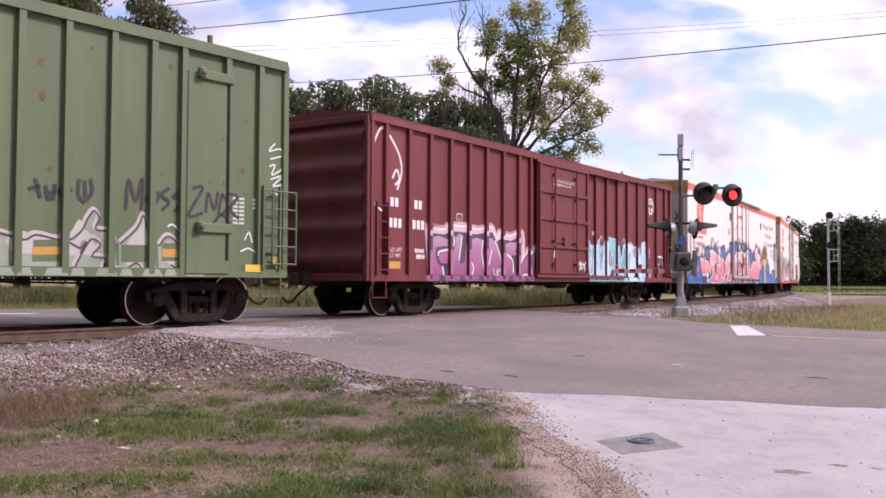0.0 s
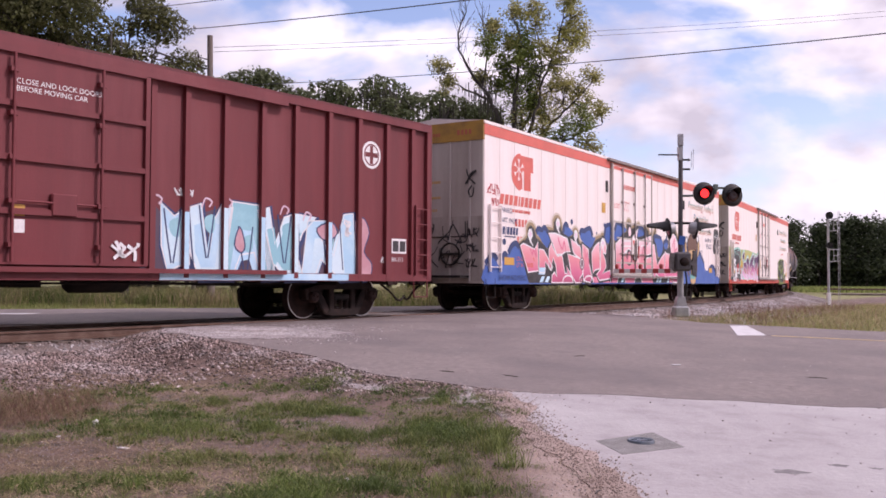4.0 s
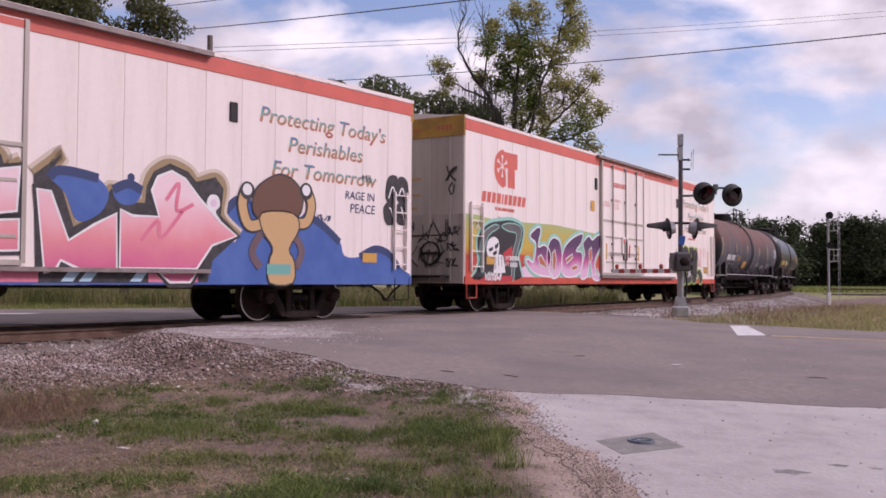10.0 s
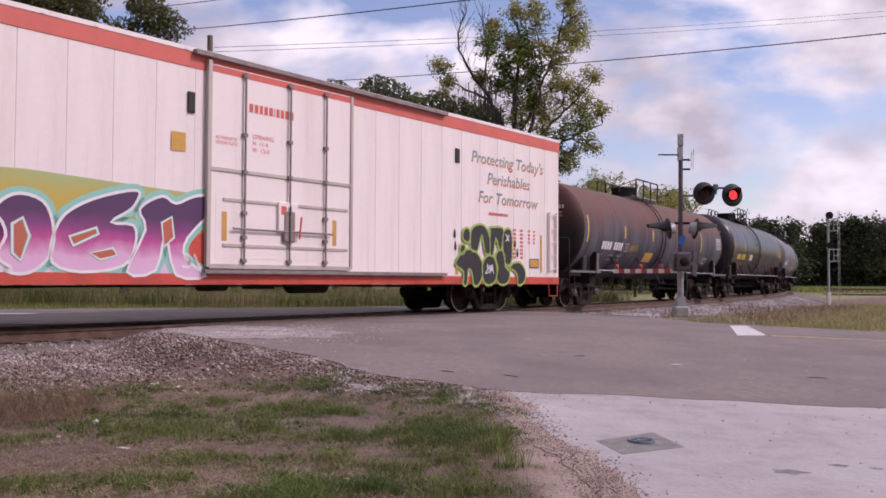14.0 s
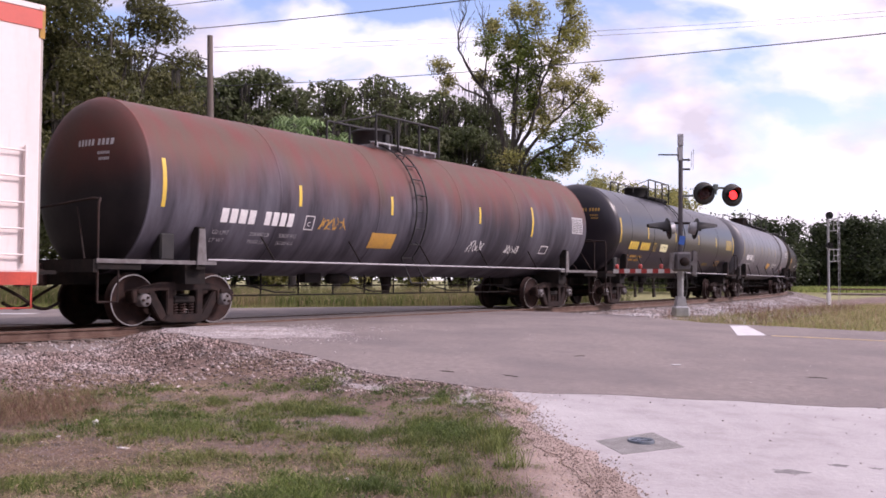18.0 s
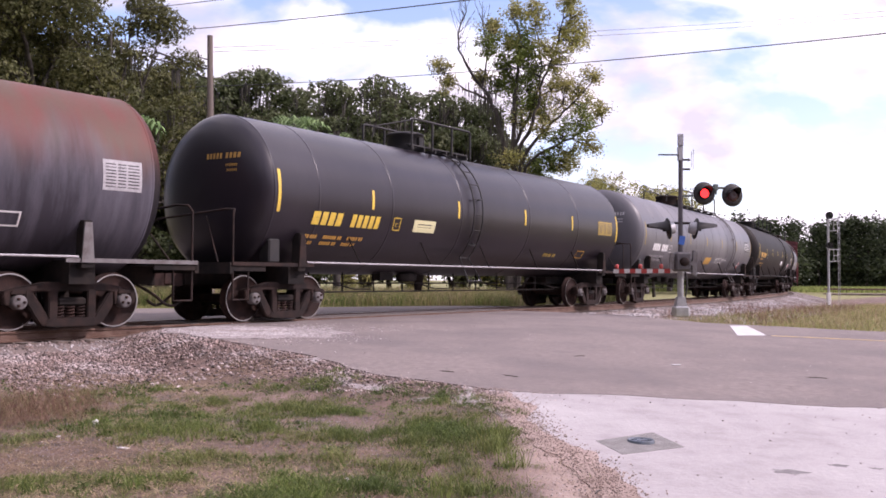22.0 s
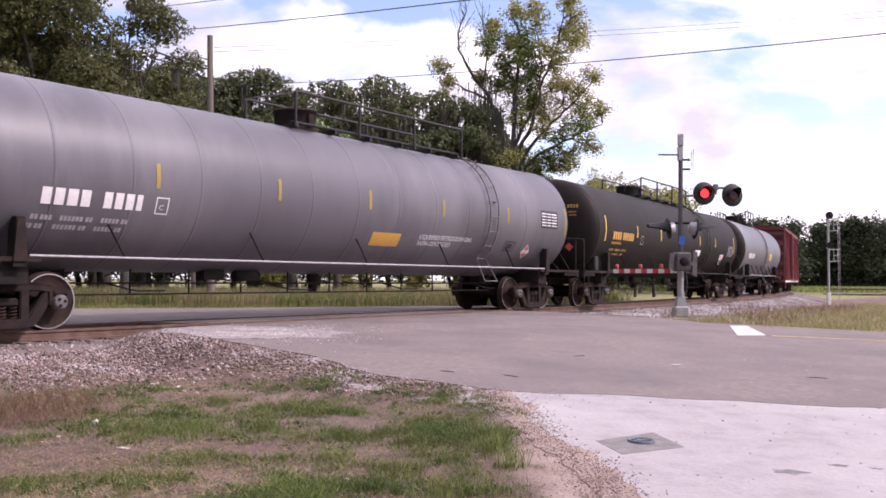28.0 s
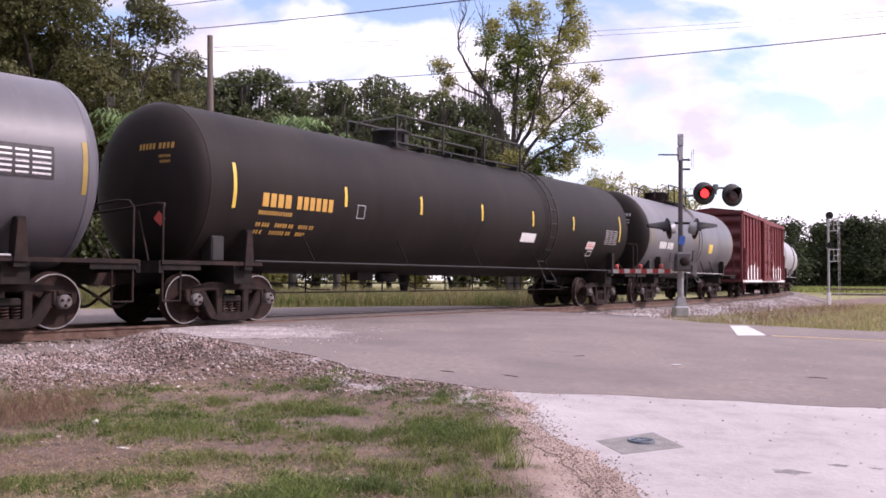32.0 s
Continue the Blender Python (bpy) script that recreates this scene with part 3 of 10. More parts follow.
def build_ground():
    gx = axis((-1500, -300, 150), (-300, -60, 20), (-60, -14, 2.5), (-14, 14, 0.22), (14, 60, 1.2), (60, 300, 12), (300, 1501, 150))
    gy = axis((-600, -60, 90), (-60, 2, 4), (2, 36, 0.22), (36, 100, 1.6), (100, 300, 12), (300, 2001, 170))
    X, Y = np.meshgrid(gx, gy)
    Z = height(X.ravel(), Y.ravel())
    pts = np.stack([X.ravel(), Y.ravel(), Z], 1)
    rough = np.clip(-np.maximum(in_road(X.ravel(), Y.ravel()), inside(X.ravel(), Y.ravel(), APRON)) / 0.6, 0, 1)
    for i in np.nonzero((np.abs(pts[:, 0]) < 20) & (pts[:, 1] > 2) & (pts[:, 1] < 40))[0]:
        pts[i, 2] += rough[i] * 0.018 * noise.noise(Vector((pts[i, 0] * 0.9, pts[i, 1] * 0.9, 0))) - 0.004 * rough[i]
    nx, ny = len(gx), len(gy)
    idx = np.arange(nx * ny).reshape(ny, nx)
    q = np.stack([idx[:-1, :-1], idx[:-1, 1:], idx[1:, 1:], idx[1:, :-1]], -1).reshape(-1, 4)
    me = mesh_from("ground", pts, q.tolist(), M["soil"], True)
    tagged(new("ground", me), "patchy grass and bare sandy soil beside the railway", "ground", kind="structure")


build_ground()


def smooth_loop(points, n=6, closed=True):
    """Catmull-Rom through the points."""
    P = [Vector((*p, 0)[:3]) if len(p) < 3 else Vector(p) for p in points]
    out = []
    m = len(P)
    for i in range(m if closed else m - 1):
        p0, p1, p2, p3 = (P[(i + k - 1) % m] if closed else P[min(max(i + k - 1, 0), m - 1)] for k in range(4))
        for j in range(n):
            t = j / n
            out.append(0.5 * ((2 * p1) + (p2 - p0) * t + (2 * p0 - 5 * p1 + 4 * p2 - p3) * t * t + (3 * p1 - p0 - 3 * p2 + p3) * t ** 3))
    if not closed:
        out.append(P[-1])
    return out


def slab(name, outline, zfun, thick, material, label, category, kind="structure", cell=0.45, ragged=0.0):
    """A paved sheet with an edge of its own thickness, following the land."""
    loop = [Vector((p[0], p[1], 0)) for p in outline]
    pts = []
    for i, p in enumerate(loop):
        q = loop[(i + 1) % len(loop)]
        k = max(1, int((q - p).length / cell))
        for j in range(k):
            v = p.lerp(q, j / k)
            if ragged:
                v = v + Vector((noise.noise(v * 1.7), noise.noise(v * 1.7 + Vector((9, 3, 1))), 0)) * ragged \
                    + Vector((noise.noise(v * 6), noise.noise(v * 6 + Vector((5, 3, 1))), 0)) * ragged * 0.4
            pts.append(v)
    bm = bmesh.new()
    face = bm.faces.new([bm.verts.new(p) for p in pts])
    x0, x1 = min(p.x for p in pts), max(p.x for p in pts)
    y0, y1 = min(p.y for p in pts), max(p.y for p in pts)
    for ax, lo, hi in ((0, x0, x1), (1, y0, y1)):
        c = lo + 0.9
        while c < hi:
            no = Vector((1, 0, 0)) if ax == 0 else Vector((0, 1, 0))
            bmesh.ops.bisect_plane(bm, geom=bm.verts[:] + bm.edges[:] + bm.faces[:], plane_co=no * c, plane_no=no, dist=1e-5)
            c += 0.9 if (hi - lo) < 60 else 1.5
    if bm.faces[:][0].normal.z < 0:
        bmesh.ops.reverse_faces(bm, faces=bm.faces[:])
    zs = zfun([v.co.x for v in bm.verts], [v.co.y for v in bm.verts])
    for v, z in zip(bm.verts, zs):
        v.co.z = z
    rim = [e for e in bm.edges if len(e.link_faces) == 1]
    ex = bmesh.ops.extrude_edge_only(bm, edges=rim)
    for v in ex["geom"]:
        if isinstance(v, bmesh.types.BMVert):
            v.co.z -= thick
    bmesh.ops.recalc_face_normals(bm, faces=bm.faces[:])
    me = bpy.data.meshes.new(name)
    bm.to_mesh(me); bm.free()
    me.materials.append(material)
    return tagged(new(name, me), label, category, kind=kind)


def road_z(x, y):
    x, y = np.asarray(x, float), np.asarray(y, float)
    run, side = track_frame(x, y)
    return np.where(side > 0, -0.03 - 0.045 * np.clip(side - 4.5, 0, 9.5), -0.03)


def build_paving():
    outline = ROAD_NEAR
    slab("road", outline, road_z, 0.07, M["asphalt"], "worn grey asphalt road running up to the level crossing", "road", ragged=0.12, cell=0.2)
    outline2 = ROAD_FAR
    slab("far_road", outline2, road_z, 0.07, M["asphalt"], "grey asphalt road beyond the railway tracks", "road", ragged=0.06)
    mid = [on_track(s, 0.66) for s in (-8, -4, 0, 2.6)] + [on_track(s, -0.66) for s in (2.8, 0, -4, -9.0)]
    slab("crossing_surface", [(p.x, p.y) for p in mid], lambda x, y: np.full(len(x), -0.02), 0.10, M["asphalt"],
         "dark asphalt infill between the rails at the crossing", "pavement", ragged=0.02)
    slab("apron", APRON, lambda x, y: road_z(x, y) - 0.004, 0.06, M["concrete"], "pale worn concrete driveway apron", "pavement", ragged=0.07, cell=0.14)
    drift = [(0.66, 9.0), (0.78, 7.9), (0.84, 6.9), (1.10, 5.95), (1.14, 5.2), (1.02, 4.6), (0.90, 4.6), (0.86, 5.2), (0.84, 5.9), (0.62, 6.7), (0.56, 7.9), (0.46, 8.8)]
    slab("sand_drift", drift, lambda x, y: road_z(x, y) - 0.002, 0.012, M["sand"], "pale sand drifted over the driveway's edge", "ground", ragged=0.16, cell=0.05)
    drag = [(-4.9, 15.5), (-4.0, 14.15), (-3.2, 13.2), (-2.5, 13.1), (-1.75, 13.9), (-1.6, 14.8), (-2.3, 15.8), (-3.1, 16.6), (-4.2, 16.8)]
    slab("dragged_grit", drag, lambda x, y: road_z(x, y) + 0.004, 0.03, M["crumble"], "pale grit lying over the road's corner by the rails", "ground", ragged=0.35, cell=0.10)
    crumbs = [(-3.3, 13.5), (-2.55, 12.0), (-1.75, 10.6), (-1.1, 9.55), (-0.25, 8.75), (0.25, 8.1), (0.5, 7.45), (0.72, 7.6), (0.70, 8.75), (0.62, 9.2), (-0.7, 10.1), (-1.5, 11.4), (-2.8, 12.8)]
    slab("broken_edge", crumbs, lambda x, y: height(x, y) - 0.012 + np.clip((inside(np.asarray(x), np.asarray(y), crumbs) + 0.1) * 0.10, 0, 0.030), 0.03, M["crumble"], "pale crumbled asphalt along the broken road edge", "ground", ragged=0.20, cell=0.12)


build_paving()


def flat_patch(name, pts, dz, material, label, category, kind="structure", thick=0.004, zf=road_z):
    zs = zf([p[0] for p in pts], [p[1] for p in pts])
    s = Shape()
    n = len(pts)
    top = [(p[0], p[1], z + dz) for p, z in zip(pts, zs)]
    bot = [(p[0], p[1], z + dz - thick) for p, z in zip(pts, zs)]
    s.add(top + bot, [tuple(range(n))] + [(i, i + n, (i + 1) % n + n, (i + 1) % n) for i in range(n)])
    return tagged(new(name, s.mesh(name, material)), label, category, kind=kind)


flat_patch("stop_line", [(6.48, 20.5), (6.95, 20.75), (6.40, 17.95), (5.72, 17.62)], 0.007, M["white_line"], "worn white stop line painted on the road", "road marking")
for k in range(10):
    a, b = 6.5 + k * 2.2, 8.7 + k * 2.2
    yy = lambda v: 18.0 - 0.06 * (v - 6.4)
    flat_patch("centre_line", [(a, yy(a)), (b, yy(b)), (b, yy(b) - 0.11), (a, yy(a) - 0.11)], 0.007, M["yellow_line"], "faded yellow centre line on the road", "road marking")
flat_patch("far_stop_line", [(-10.9, 21.3), (-9.9, 21.5), (-9.75, 22.0), (-10.9, 21.85)], 0.007, M["white_line"], "white stop line on the road beyond the tracks", "road marking")


# ---- track ----
def sweep(profile, runs, side, z=0.0):
    s = Shape()
    vs, fs = [], []
    n = len(profile)
    for r in runs:
        for a, h in profile:
            vs.append(on_track(r, side + a, z + h))
    for i in range(len(runs) - 1):
        for k in range(n):
            k2 = (k + 1) % n
            fs.append((i * n + k, i * n + k2, (i + 1) * n + k2, (i + 1) * n + k))
    return s.add(vs, fs)


RAIL = [(-0.07, -0.17), (0.07, -0.17), (0.07, -0.155), (0.012, -0.13), (0.012, -0.05), (0.036, -0.038), (0.036, -0.006), (0.026, 0.0), (-0.026, 0.0), (-0.036, -0.006), (-0.036, -0.038), (-0.012, -0.05), (-0.012, -0.13), (-0.07, -0.155)]


def build_track():
    track = thing("railway_track", "rusty steel rails on timber ties in grey ballast", "railway track", kind="structure")
    runs = list(np.arange(-34, 130, 1.5))
    for side in (0.755, -0.755):
        me = sweep(RAIL, runs, side).mesh("rail", [M["rail"], M["railhead"]])
        for p in me.polygons:
            if p.center.z > -0.004 and abs(p.normal.z) > 0.9:
                p.material_index = 1
        part("rail", me, None, track)
    bed = [(-3.6, -0.62), (-1.75, -0.19), (1.75, -0.19), (3.8, -0.66)]
    for a, b in ((-34, -8.6), (3.0, 130)):
        s = sweep(bed, list(np.arange(a, b + 0.1, 1.0)), 0.0)
        part("ballast_bed", s, M["bed"], track)
    tie = Shape().box(-0.11, 0.11, -1.3, 1.3, -0.33, -0.165, bev=0.012).mesh("tie", M["tie"])
    r = -20.0
    while r < 86:
        if not -8.4 < r < 2.6:
            ob = part("tie", tie, None, track)
            h = float(np.interp(r, RUN, TH))
            p = on_track(r, random.uniform(-0.03, 0.03))
            ob.matrix_basis = Matrix.Translation(p) @ Matrix.Rotation(h + random.uniform(-0.02, 0.02), 4, "Z")
        r += 0.52


build_track()


def build_far_track():
    track = thing("branch_track", "low dark rail line crossing the far field", "railway track", kind="structure")
    a, b = Vector((46, 108, -0.1)), Vector((120, 96, -0.1))
    for off in (0, 1.51):
        s = Shape()
        s.box(0, (b - a).length, -0.04, 0.04, -0.05, 0.14)
        ob = part("rail", s, M["rail"], track)
        d = (b - a)
        ob.matrix_basis = Matrix.Translation(a + Vector((0, off, 0))) @ Matrix.Rotation(math.atan2(d.y, d.x), 4, "Z")
    s = Shape().box(0, (b - a).length, -1.2, 2.7, -0.6, -0.46)
    ob = part("ballast_bed", s, M["bed"], track)
    ob.matrix_basis = Matrix.Translation(a) @ Matrix.Rotation(math.atan2((b - a).y, (b - a).x), 4, "Z")


build_far_track()


# ---- running gear ----
GEAR = {}
WHEELSETS = []
CARS = []
WHEEL_R = 0.457


def gear_meshes():
    w = Shape()
    w.turned([(-1.0, 0.085), (1.0, 0.085)], "y", seg=12)
    for sgn in (-1, 1):
        prof = [(0.66, 0.10), (0.66, 0.17), (0.715, 0.20), (0.70, 0.39), (0.66, 0.40), (0.66, 0.482), (0.69, 0.482), (0.705, 0.455), (0.80, 0.449)]
        w.turned([(a * sgn, r) for a, r in prof], "y", seg=40)
        w.turned([(0.80 * sgn, 0.449), (0.80 * sgn, 0.428)], "y", seg=40, mi=1, smooth=False)
        w.turned([(0.80 * sgn, 0.428), (0.765 * sgn, 0.39), (0.745 * sgn, 0.22), (0.80 * sgn, 0.17), (0.80 * sgn, 0.10)], "y", seg=40)
        w.turned([(1.0 * sgn, 0.115), (1.15 * sgn, 0.115), (1.165 * sgn, 0.095), (1.165 * sgn, 0.0)], "y", seg=20, mi=2)
        for k in range(3):
            t = 2 * math.pi * k / 3
            w.turned([(1.165 * sgn, 0.024), (1.19 * sgn, 0.024), (1.19 * sgn, 0.0)], "y", at=(0.06 * math.cos(t), 0, 0.06 * math.sin(t)), seg=6, mi=0)
    GEAR["wheelset"] = w.mesh("wheelset", [M["wheel"], M["tread"], M["saddle_grey"]])
    GEAR["wheelset_dark"] = w.mesh("wheelset", [M["wheel"], M["tread"], M["wheel"]])
    # side frame: top chord, two slanted legs, open windows, spring box
    f = Shape()
    top = [(-1.13, 0.50), (-1.12, 0.62), (-0.80, 0.70), (-0.45, 0.77), (0.45, 0.77), (0.80, 0.70), (1.12, 0.62), (1.13, 0.50), (1.04, 0.59),
           (0.74, 0.59), (0.60, 0.62), (-0.60, 0.62), (-0.74, 0.59), (-1.04, 0.59)]
    f.prism(top, -1.09, -0.90, bev=0.018)
    for sgn in (-1, 1):
        def side(pts):
            return [(x * sgn, z) for x, z in pts]
        f.prism(side([(0.80, 0.62), (0.66, 0.64), (0.42, 0.27), (0.36, 0.16), (0.38, 0.09), (0.52, 0.09), (0.62, 0.22), (0.76, 0.46)]), -1.07, -0.92, bev=0.02)
        f.prism(side([(0.25, 0.70), (0.40, 0.70), (0.40, 0.12), (0.25, 0.12)]), -1.085, -0.91, bev=0.015)
        f.prism(side([(0.71, 0.64), (0.78, 0.64), (0.775, 0.42), (0.72, 0.40)]), -1.10, -0.88, bev=0.012)
        f.prism(side([(1.01, 0.62), (1.12, 0.60), (1.10, 0.42), (1.01, 0.40)]), -1.10, -0.88, bev=0.012)
        f.prism(side([(0.77, 0.575), (1.02, 0.575), (1.0, 0.64), (0.79, 0.64)]), -1.12, -0.86, bev=0.012)
    f.prism([(-0.52, 0.09), (-0.36, 0.20), (0.36, 0.20), (0.52, 0.09), (0.34, 0.045), (-0.34, 0.045)], -1.11, -0.86, bev=0.018)
    GEAR["side_frame"] = f.mesh("side_frame", M["cast"])
    sp = Shape()
    for x in (-0.18, 0.0, 0.18):
        coil = [(x + 0.065 * math.cos(a), -0.98 + 0.065 * math.sin(a), 0.18 + 0.20 * a / (2 * math.pi * 4)) for a in np.linspace(0, 8 * math.pi, 49)]
        sp.tube(coil, 0.016, 5)
    GEAR["spring"] = sp.mesh("spring", M["wheel"])
    b = Shape()
    b.box(-0.24, 0.24, -1.07, 1.07, 0.39, 0.52, bev=0.03)
    b.box(-0.20, 0.20, -0.60, 0.60, 0.40, 0.68, bev=0.03)
    b.box(-0.95, 0.95, -0.35, -0.29, 0.30, 0.36)
    b.box(-0.95, 0.95, 0.29, 0.35, 0.30, 0.36)
    for sgn in (-1, 1):
        b.box(sgn * 0.36 - 0.03, sgn * 0.36 + 0.03, -0.78, 0.78, 0.30, 0.40)
        for yy in (-0.755, 0.755):
            b.box(sgn * 0.405 - 0.025, sgn * 0.405 + 0.025, yy - 0.05, yy + 0.05, 0.28, 0.62)
    GEAR["bolster"] = b.mesh("truck", M["under"])
    # coupler with its knuckle, along +x
    c = Shape()
    c.box(-0.75, 0.12, -0.07, 0.07, 0.74, 0.92, bev=0.02)
    c.prism([(0.08, 0.70), (0.30, 0.70), (0.33, 0.75), (0.33, 0.97), (0.28, 0.98), (0.08, 0.98)], -0.16, 0.10)
    c.box(0.26, 0.46, -0.18, -0.02, 0.70, 0.98, bev=0.04)
    c.box(0.05, 0.22, -0.04, 0.04, 0.98, 1.08)
    GEAR["coupler"] = c.mesh("coupler", M["wheel"])
    h = Shape()
    pts = smooth_loop([(-0.35, -0.32, 0.72), (0.0, -0.34, 0.52), (0.25, -0.30, 0.36), (0.48, -0.24, 0.33), (0.75, -0.1, 0.42)], 5, False)
    h.tube(pts, 0.028, 7)
    GEAR["hose"] = h.mesh("air_hose", M["cast"])


gear_meshes()


def truck(car, x, bright):
    t = part("truck", GEAR["bolster"], None, car)
    t.matrix_basis = pose(x, 0, 0)
    for r in (0, 180):
        for nm in ("side_frame", "spring"):
            o = part(nm, GEAR[nm], None, t)
            o.matrix_basis = pose(0, 0, 0, 0, 0, r)
    for dx in (-0.889, 0.889):
        o = part("wheelset", GEAR["wheelset" if bright else "wheelset_dark"], None, t)
        o.matrix_basis = pose(dx, 0, WHEEL_R)
        WHEELSETS.append((o, dx))


def couplers(car, half):
    for r in (0, 180):
        c = part("coupler", GEAR["coupler"], None, car)
        c.matrix_basis = Matrix.Rotation(radians(r), 4, "Z") @ Matrix.Translation((half + 0.12, 0, 0))
        h = part("air_hose", GEAR["hose"], None, car)
        h.matrix_basis = Matrix.Rotation(radians(r), 4, "Z") @ Matrix.Translation((half + 0.1, 0, 0))


def car_thing(name, label, u1, u2, bright=True, group="train of freight cars"):
    """A car whose trucks stand at the train's metres u1 and u2. Its x runs back along the train; its near side is at -y."""
    ob = thing(name, label, "freight car", group)
    CARS.append((ob, u1, u2))
    half = (u2 - u1) / 2
    truck(ob, -half, bright)
    truck(ob, half, bright)
    return ob


# ---- flat paint on a side: outlines in (x along the car, z up) ----
def flat_mesh(name, loops, material, place):
    vs, fs = [], []
    for lp in loops:
        o = len(vs)
        vs += [place(p) for p in lp]
        fs.append(tuple(range(o, len(vs))))
    me = mesh_from(name, vs, fs, material)
    bm = bmesh.new(); bm.from_mesh(me)
    bmesh.ops.remove_doubles(bm, verts=bm.verts[:], dist=1e-4)
    bmesh.ops.triangulate(bm, faces=bm.faces[:])
    for f in bm.faces:
        if f.normal.y > 0:
            f.normal_flip()
    bm.to_mesh(me); bm.free()
    return me


def span(lp):
    return (max(p[0] for p in lp) - min(p[0] for p in lp)) * (max(p[1] for p in lp) - min(p[1] for p in lp))


def scattered(loops):
    """Whether no two of the outlines share a corner."""
    seen = set()
    for lp in loops:
        for p in lp:
            k = (round(p[0], 3), round(p[1], 3))
            if k in seen:
                return False
        seen |= {(round(p[0], 3), round(p[1], 3)) for p in lp}
    return True


def loose(loops):
    """Outlines few and large enough to be picked apart one by one."""
    return len(loops) <= 20 and scattered(loops) and min(span(lp) for lp in loops) > 0.003


def paint(name, loops, material, car, y, label=""):
    """Thin painted shapes lying on the plane y of a car's near side; large ones are parts of their own."""
    groups = [[lp] for lp in loops] if loose(loops) else [loops]
    for i, g in enumerate(groups):
        yy = y - 0.0002 * i
        ob = part(name, flat_mesh(name, g, material, lambda p: (p[0], yy, p[1])), None, car, label)
        if len(g) > 20 and scattered(g):
            tagged(ob, label, kind="stuff")
    return ob


def blob(points, n=5):
    return [(p.x, p.y) for p in smooth_loop([(a, b) for a, b in points], n)]


def stroke(points, w, smooth=True, n=5):
    """A brush stroke of width w along the points."""
    P = smooth_loop([(a, b) for a, b in points], n, False) if smooth and len(points) > 2 else [Vector((a, b, 0)) for a, b in points]
    L, R = [], []
    for i, p in enumerate(P):
        d = (P[min(i + 1, len(P) - 1)] - P[max(i - 1, 0)])
        d = d.normalized() if d.length > 1e-9 else Vector((1, 0, 0))
        q = Vector((-d.y, d.x, 0)) * w / 2
        L.append((p.x + q.x, p.y + q.y)); R.append((p.x - q.x, p.y - q.y))
    return L + R[::-1]


def strokes(lines, w):
    """Strokes cut into quads, so that bent ones stay clean."""
    out = []
    for ln in lines:
        s = stroke(ln, w)
        m = len(s) // 2
        for i in range(m - 1):
            out.append([s[i], s[i + 1], s[-2 - i], s[-1 - i]])
    return out


def edge(loop, w):
    """The outline of a closed shape as mitred quads."""
    pts = [Vector((*p, 0)) for i, p in enumerate(loop) if (Vector(p) - Vector(loop[i - 1])).length > 1e-4]
    n = len(pts)
    rim = []
    for i in range(n):
        d = (pts[i] - pts[i - 1]).normalized() + (pts[(i + 1) % n] - pts[i]).normalized()
        d = d.normalized() if d.length > 1e-6 else (pts[i] - pts[i - 1]).normalized()
        q = Vector((-d.y, d.x, 0)) * w / 2
        rim.append(((pts[i] + q).to_tuple()[:2], (pts[i] - q).to_tuple()[:2]))
    return [[rim[i][0], rim[(i + 1) % n][0], rim[(i + 1) % n][1], rim[i][1]] for i in range(n)]


def ring(cx, cz, rx, rz, w, n=28):
    out = []
    for i in range(n):
        a, b = 2 * math.pi * i / n, 2 * math.pi * (i + 1) / n
        out.append([(cx + rx * math.cos(a), cz + rz * math.sin(a)), (cx + rx * math.cos(b), cz + rz * math.sin(b)),
                    (cx + (rx - w) * math.cos(b), cz + (rz - w) * math.sin(b)), (cx + (rx - w) * math.cos(a), cz + (rz - w) * math.sin(a))])
    return out


def disc(cx, cz, r, n=20, rz=None):
    return [(cx + r * math.cos(2 * math.pi * i / n), cz + (rz or r) * math.sin(2 * math.pi * i / n)) for i in range(n)]


def rect(x0, z0, x1, z1):
    return [(x0, z0), (x1, z0), (x1, z1), (x0, z1)]


def bars(x0, z0, widths, h, gap=0.25, slant=0.0):
    """A row of plain bars in place of characters; widths in letter heights, negative for a space."""
    out = []
    x = x0
    for w in widths:
        if w > 0:
            out.append([(x, z0), (x + w * h, z0), (x + w * h + slant * h, z0 + h), (x + slant * h, z0 + h)])
            x += (w + gap) * h
        else:
            x += -w * h
    return out


def text_loops(words, size, x, z, align="LEFT", shear=0.0, wide=1.0):
    """The triangles of built-in lettering, as a list of vertices and faces in x, z."""
    cu = bpy.data.curves.new("lettering", "FONT")
    cu.body, cu.size, cu.align_x, cu.shear, cu.resolution_u = words, size, align, shear, 3
    ob = bpy.data.objects.new("lettering", cu)
    me = bpy.data.meshes.new_from_object(ob)
    vs = [(v.co.x * wide + x, v.co.y + z) for v in me.vertices]
    fs = [tuple(p.vertices) for p in me.polygons]
    bpy.data.objects.remove(ob); bpy.data.curves.remove(cu); bpy.data.meshes.remove(me)
    return vs, fs


def letter(name, words, size, x, z, material, car, y, align="LEFT", shear=0.0, wide=1.0, label=""):
    vs, fs = text_loops(words, size, x, z, align, shear, wide)
    me = mesh_from(name, [(a, y, b) for a, b in vs], fs, material)
    return part(name, me, None, car, label)


